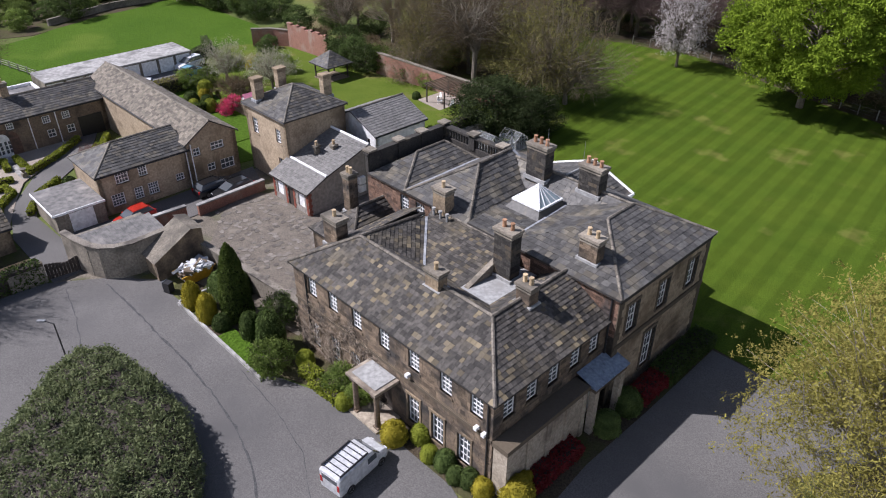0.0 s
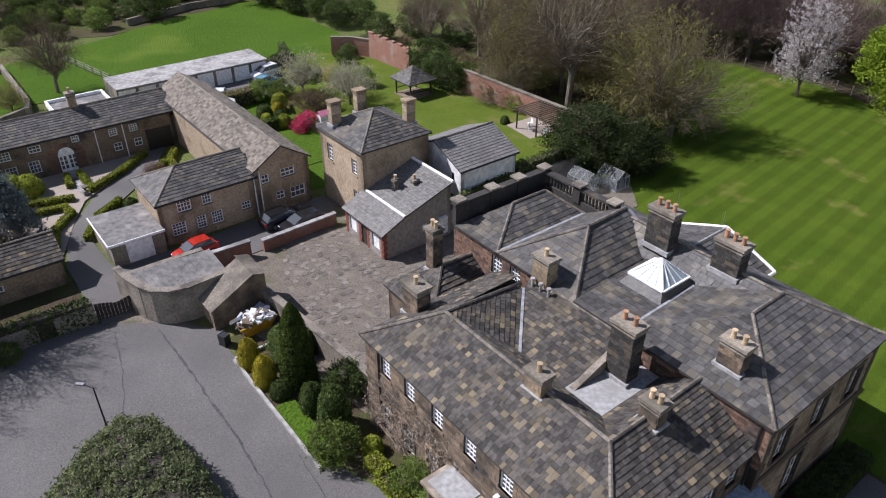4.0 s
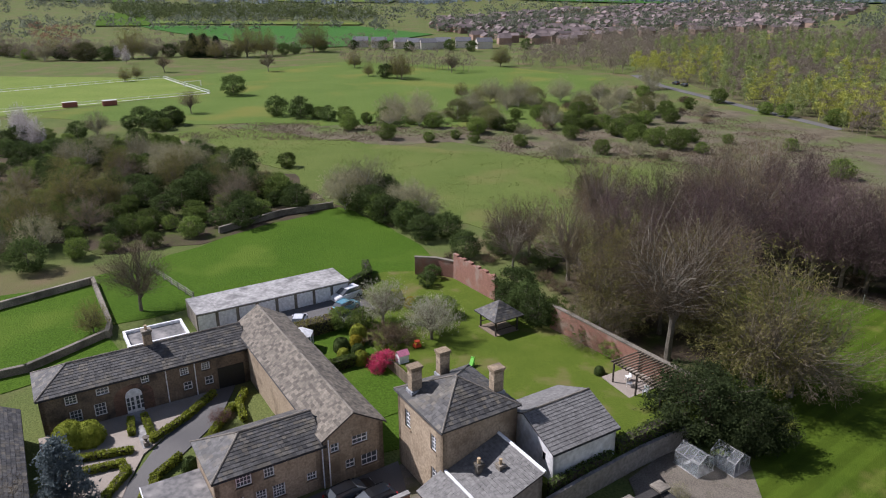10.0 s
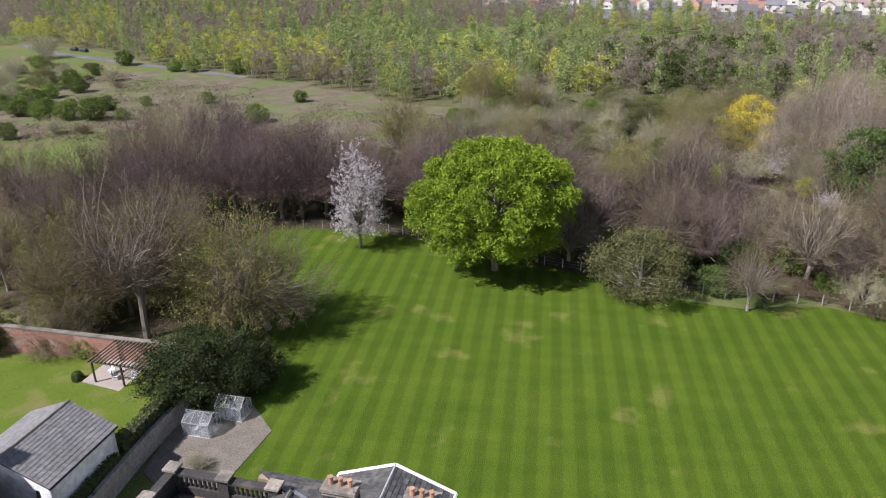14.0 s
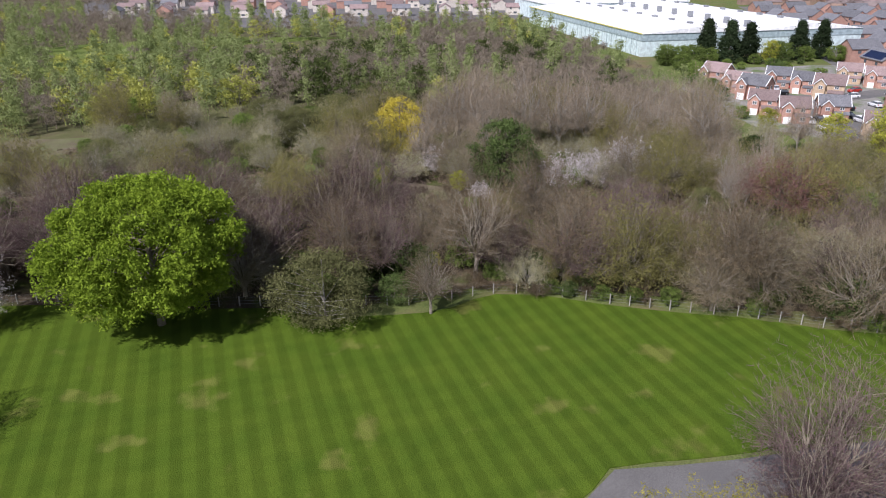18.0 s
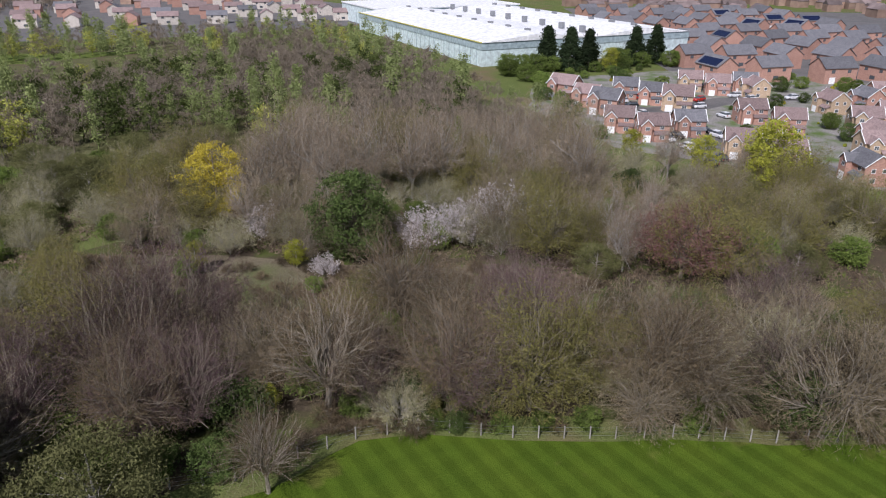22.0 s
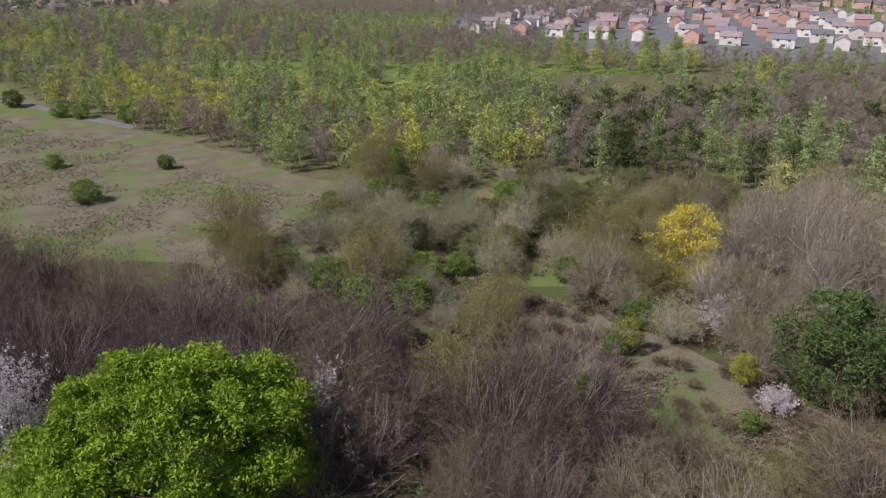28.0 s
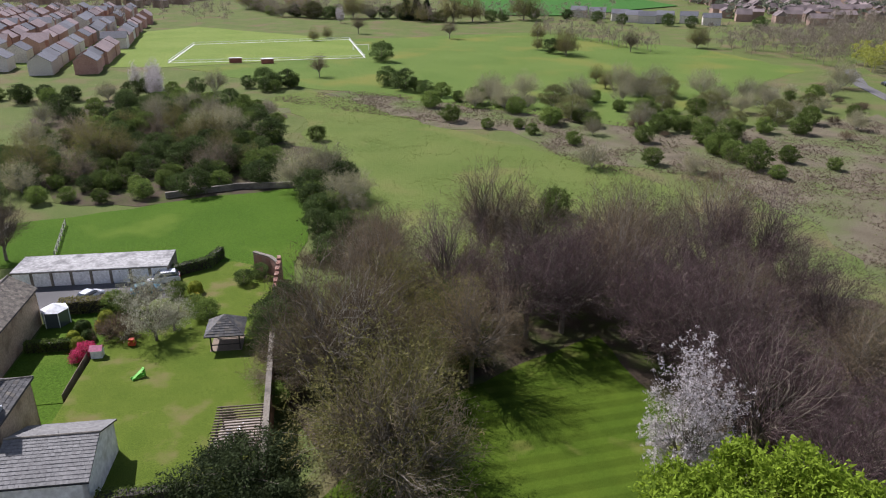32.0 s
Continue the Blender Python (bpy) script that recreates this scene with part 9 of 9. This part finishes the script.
garden("ball", [(17.4, 70.4, 1.2), (18.6, 68.4, 1.0), (39.6, 50.0, 0.7)])
hedge([(13.6, 76.2), (18.6, 76.4)], 1.6, 1.9, L_OLIVE, "brown-green clipped hedge beside the parking yard", leaf=0.12, step=0.15)
hedge([(12.6, 66.5), (17.0, 66.5)], 1.0, 1.3, L_BUSH, "clipped green garden hedge")
hedge([(25.6, 86.0), (29.8, 88.5), (31, 92)], 1.0, 1.8, L_OLD, "dark clipped hedge past the garages", leaf=0.12, step=0.15)
fence_g = thing("garden_fence", HM, "brown slatted garden fence", "fence")
for k in range(24):
    b = Build()
    b.box(20.2 - 0.03, 20.2 + 0.03, 54.4 + k * 0.42, 54.8 + k * 0.42, 0.08, 1.5)
    part("board", b, M_WOOD, fence_g)
b = Build()
b.prism([(12.4, 55.0), (20.0, 55.0), (20.0, 64.4), (12.4, 66)], 0.0, 0.12)
whole("cottage_lawn", b, M_FIELD, "small bright cottage lawn", "lawn", "structure", HM)
M_TOYRED, M_TOYGREEN, M_TOYPINK = plain("toy_red", (0.6, 0.08, 0.03), 0.4), plain("toy_green", (0.15, 0.5, 0.05), 0.4), plain("toy_pink", (0.7, 0.25, 0.35), 0.4)
slide = thing("garden_slide", hp(27.2, 57.2, gz(27, 57), 40), "green plastic children's slide on the lawn", "slide")
b = Build()
b.poly([(-0.9, -0.2, 0.1), (0.5, -0.2, 0.9), (0.5, 0.2, 0.9), (-0.9, 0.2, 0.1)])
b.box(-0.9, 0.5, -0.24, -0.2, 0.05, 0.3)
b.box(-0.9, 0.5, 0.2, 0.24, 0.05, 0.3)
part("chute", b, M_TOYGREEN, slide)
b = Build()
b.box(0.45, 0.6, -0.2, 0.2, 0, 0.95)
part("ladder", b, M_TOYGREEN, slide)
toy = thing("toy_car", hp(24.6, 64.8, gz(24, 65)), "red and yellow ride-on toy on the lawn", "toy")
b = Build()
b.box(-0.4, 0.4, -0.3, 0.3, 0.1, 0.5)
b.box(-0.3, 0.3, -0.28, 0.28, 0.8, 0.9)
part("body", b, M_TOYRED, toy)
for sx in (-0.25, 0.25):
    b = Build()
    b.box(sx - 0.04, sx + 0.04, -0.28, 0.28, 0.5, 0.8)
    part("pillar", b, plain("toy_yellow", (0.7, 0.5, 0.05), 0.4), toy)
ph = thing("playhouse", hp(21.4, 62.6, gz(21.4, 62.6)), "small pink and white plastic playhouse", "playhouse")
b = Build()
b.box(-0.6, 0.6, -0.5, 0.5, 0, 1.0)
part("wall", b, M_WHITE, ph)
b = Build()
b.poly([(-0.7, -0.6, 1.0), (0.7, -0.6, 1.0), (0.7, 0, 1.5), (-0.7, 0, 1.5)])
b.poly([(0.7, 0.6, 1.0), (-0.7, 0.6, 1.0), (-0.7, 0, 1.5), (0.7, 0, 1.5)])
part("roof", b, M_TOYPINK, ph)
cons = thing("conservatory", hp(13.4, 73.4), "white-framed conservatory behind the cottage", "conservatory")
b = Build()
for i in range(6):
    a0, a1 = 6.283 * i / 6, 6.283 * (i + 1) / 6
    b.poly([(1.7 * math.cos(a0), 1.7 * math.sin(a0), 2.1), (1.7 * math.cos(a1), 1.7 * math.sin(a1), 2.1), (0, 0, 2.9)])
part("roof", b, M_WHITEWALL, cons)
b = Build()
b.ring(0, 0, 0, 2.1, 1.6, 1.6, 6)
part("glazing", b, M_GLASS, cons)
for i in range(6):
    b = Build()
    a0 = 6.283 * i / 6
    b.tube((1.62 * math.cos(a0), 1.62 * math.sin(a0), 0), (1.62 * math.cos(a0), 1.62 * math.sin(a0), 2.1), 0.06, 0.06, 4)
    part("post", b, M_WHITE, cons)

# ---- formal garden of the cottages ----
garden("spruce", [(-13.4, 57.4, 1.0)])
garden("lime_bush", [(-12.2, 66.6, 1.9, 0.9), (-10.6, 66.2, 1.7, 0.9)])
garden("ball", [(-3.4, 56.9, 0.9), (-1.6, 58.6, 0.4)])
garden("red", [(0.9, 62.6, 0.2)])
for line in ([(-14.5, 64.0), (-9.0, 62.6), (-7.6, 62.2)], [(-14.0, 61.4), (-8.6, 60.6), (-8.4, 59.0), (-10.4, 56.6), (-11.2, 53.6), (-12.0, 51.2)], [(-7.0, 65.2), (-6.7, 67.6)], [(-5.4, 67.6), (-5.4, 63.0), (-1.8, 65.3), (1.6, 68.2)], [(-7.0, 55.0), (-6.4, 57.0), (-4.0, 58.8)], [(-8.4, 53.6), (-7.6, 55.0)], [(-1.4, 59.6), (0.4, 62.0), (2.6, 64.6)], [(3.0, 62.0), (3.4, 65.0), (4.6, 67.0)]):
    hedge(line, 0.55, 0.7, L_HEDGE, "low clipped golden-green box hedge")
b = Build()
b.prism([(-14.8, 52.0), (-11.0, 52.0), (-8.4, 58.0), (-6.6, 61.4), (-3.0, 64.4), (2.0, 68.6), (2.0, 69.3), (-14.8, 69.3)], 0, 0.13)
whole("garden_beds", b, M_GRAVEL, "gravelled formal garden beds", "garden", "structure", HM)
b = Build()
b.prism([(-6.5, 62.2), (-5.7, 62.2), (-5.5, 69.3), (-6.6, 69.3)], 0, 0.16)
whole("garden_path_stone", b, M_CONCRETE, "pale stone path to the arched door", "path", "structure", HM)
urn = thing("stone_urn", hp(-6.1, 62.6, 0.1), "weathered stone garden urn on a plinth", "urn")
b = Build()
b.box(-0.25, 0.25, -0.25, 0.25, 0, 0.5)
part("plinth", b, M_GREYWALL, urn)
b = Build()
b.ring(0, 0, 0.5, 0.7, 0.1, 0.12, 10)
b.ring(0, 0, 0.7, 1.0, 0.15, 0.35, 10)
part("bowl", b, M_GREYWALL, urn)

# ---- fences ----
M_POST = material("pale_post", (0.22, 0.205, 0.175), (0.32, 0.3, 0.26), 0.5, 0.9, 0.2, spread=0.15)
M_WIRE = plain("wire", (0.2, 0.21, 0.2), 0.5, 0.5)
lf = thing("wire_fence", pose(0, 0, 0), "post and wire fence along the wood's edge", "fence")
line = [(31.4, 118.4), (38.8, 113.4), (43, 107.8), (46.5, 100.2), (51, 91.8), (58, 81.5), (66, 68), (74.2, 60.6), (77.2, 55.6), (78.9, 47), (81.7, 38), (83.7, 33), (85.7, 24), (88.5, 16), (93, 3), (99.5, -10)]
post_at = []
for a, c in zip(line, line[1:]):
    n = max(1, round(math.dist(a, c) / 2.6))
    post_at += [(a[0] + (c[0] - a[0]) * k / n, a[1] + (c[1] - a[1]) * k / n) for k in range(n)]
for x, y in post_at:
    b = Build()
    b.box(x - 0.06, x + 0.06, y - 0.06, y + 0.06, 0, 1.35)
    part("post", b, M_POST, lf)
for z in (0.35, 0.75, 1.2):
    b = Build()
    for p, q in zip(post_at, post_at[1:]):
        b.tube((*p, z), (*q, z), 0.012, 0.012, 3)
    part("wire", b, M_WIRE, lf, kind="stuff")
b = Build()
for dx in (-1.1, 1.1):
    b.tube((77.2 + dx * 0.5, 55.6 - dx, 0), (77.2, 55.6, 1.3), 0.05, 0.05, 5)
part("brace", b, M_POST, lf)
pf = thing("post_and_rail_fence", pose(0, 0, 0), "weathered post and rail fence by the paddock", "fence")
for k in range(7):
    x, y = -71.2 + k * 2.03, 109.1 - k * 1.38
    b = Build()
    b.box(x - 0.06, x + 0.06, y - 0.06, y + 0.06, 0, 1.2)
    part("post", b, M_POST, pf)
for z in (0.4, 0.75, 1.1):
    b = Build()
    b.tube((-71.2, 109.1, z), (-59.0, 100.8, z), 0.045, 0.045, 4)
    part("rail", b, M_POST, pf)
free_wall([(-84, 91), (-76.7, 103.0), (-64.9, 90.8), (-63.2, 88)], 0.5, 1.1, M_GREYWALL, "low dry stone wall round the grass", None, Matrix.Identity(4))
free_wall([(-63.4, 88.7), (-66.8, 78.6), (-74, 72)], 0.5, 1.0, M_GREYWALL, "low curving stone wall", None, Matrix.Identity(4))
free_wall([(-70, 128), (-63.7, 140.0), (-56, 147)], 0.5, 1.2, M_GREYWALL, "dry stone wall at the paddock's end", None, Matrix.Identity(4))
# playing field
for a, c in (((-261, 276.6), (-217, 340)), ((-217, 340), (-166, 294)), ((-166, 294), (-218, 232)), ((-261, 276.6), (-218, 232))):
    d = Vector((c[0] - a[0], c[1] - a[1], 0))
    b = Build()
    turn = Matrix.Translation((a[0], a[1], 0)) @ Matrix.Rotation(math.atan2(d.y, d.x), 4, "Z")
    b.box(0, d.length, -0.25, 0.25, 0.05, 0.12, turn)
    whole("pitch_line", b, M_WHITE, "white painted line of the pitch", "line", "structure")
    rl = thing("pitch_rail", pose(0, 0, 0), "white rail round the playing field", "rail")
    n = int(d.length / 6)
    for k in range(n + 1):
        p = Vector((a[0], a[1], 0)) + d * k / n
        q = Build()
        q.box(p.x - 0.05, p.x + 0.05, p.y - 0.05, p.y + 0.05, 0, 1.1)
        part("post", q, M_WHITE, rl)
    q = Build()
    q.box(0, d.length, -0.05, 0.05, 1.0, 1.12, turn)
    part("rail", q, M_WHITE, rl)
for x, y in ((-198, 250), (-186, 256.5)):
    sh = thing("team_shelter", pose(x, y, 0, 0, 0, 50), "small brown team shelter beside the pitch", "shelter")
    b = Build()
    b.box(-2.5, 2.5, -0.6, 0.6, 0, 1.9)
    part("body", b, M_REDWOOD, sh)
    b = Build()
    b.box(-2.6, 2.6, -0.8, 0.8, 1.9, 2.0)
    part("roof", b, M_WHITE, sh)
goal = thing("goal", pose(-185, 313, 0, 0, 0, 45), "white football goal frame", "goal")
for p, q in (((-3.6, 0, 0), (-3.6, 0, 2.4)), ((3.6, 0, 0), (3.6, 0, 2.4)), ((-3.6, 0, 2.4), (3.6, 0, 2.4)), ((-3.6, 0, 2.4), (-3.6, 1.6, 0)), ((3.6, 0, 2.4), (3.6, 1.6, 0))):
    b = Build()
    b.tube(p, q, 0.1, 0.1, 6)
    part("bar", b, M_WHITE, goal)

# ---- courtyard flags and worn tarmac ----
rnd_f = random.Random(31)
court = bpy.data.objects["courtyard"]
flag_shapes = []
for k in range(8):
    b = Build()
    n = rnd_f.choice((4, 5, 5, 6))
    pts = [(rnd_f.uniform(0.22, 0.42) * math.cos(6.283 * i / n), rnd_f.uniform(0.18, 0.34) * math.sin(6.283 * i / n)) for i in range(n)]
    b.prism(pts, 0.0, 0.03, False)
    flag_shapes.append(b.mesh("flagstone", M_FLAG))
COURT = [(1.6, 33.5), (2.4, 21), (5, 20), (10, 25.4), (12.4, 30.5), (17.5, 33.6), (11, 33.8), (10.8, 41.4), (5, 41.6)]
done = 0
while done < 290:
    x, y = rnd_f.uniform(1, 17), rnd_f.uniform(20, 42)
    if inside((x, y), COURT):
        ob = new("flagstone", flag_shapes[done % 8])
        q = at_house(x, y)
        ob.parent = court
        ob.matrix_world = pose(q[0], q[1], 0.07, 0, 0, rnd_f.uniform(0, 360))
        done += 1
M_CRACK = material("tar_seam", (0.05, 0.05, 0.052), (0.08, 0.08, 0.08), 1.0, 0.9, 0.2)


def seam(points, wide=0.07):
    """A ragged dark joint in the tarmac."""
    b, last = Build(), None
    for (ax, ay), (bx, by) in zip(points, points[1:]):
        n = max(2, int(math.hypot(bx - ax, by - ay) / 0.5))
        for i in range(n):
            s = i / n
            p = Vector((ax + (bx - ax) * s + rnd_f.uniform(-0.05, 0.05), ay + (by - ay) * s + rnd_f.uniform(-0.05, 0.05), 0.036))
            d = Vector((by - ay, ax - bx, 0)).normalized() * wide * rnd_f.uniform(0.4, 1.6) / 2
            if last:
                b.poly([last[0], last[1], p + d, p - d])
            last = (p - d, p + d)
    return whole("tarmac_seam", b, M_CRACK, "dark worn seam in the tarmac", "seam", "structure")


seam([(-28.5, 49.3), (-25.2, 46.2), (-22.4, 43.2), (-19.0, 39.8), (-16.2, 36.6), (-13.6, 33.2), (-11.6, 29.6), (-10.4, 26)], 0.14)
seam([(-31.6, 48.6), (-29, 44.6), (-27.4, 41.6), (-26.6, 40)], 0.07)
seam([(-14.5, 38.6), (-11, 34.4), (-8.8, 31.0), (-7.6, 27.0)], 0.05)
plant("bare", -43.5, 46.5, 0.75, 2)
plant("bare", -48, 41, 0.8, 1)
garden("ivy", [(-20.5, 39.4, 0.4), (-17.6, 39.8, 0.3)])

for make in LATER:
    make()

# models that were not planted or built anywhere are taken away again
for models, placed in ((PROTO, USED), (HOUSES, HOUSED)):
    for key, spare in list(models.items()):
        if key not in placed:
            for ob in (*spare.children_recursive, spare):
                bpy.data.objects.remove(ob)
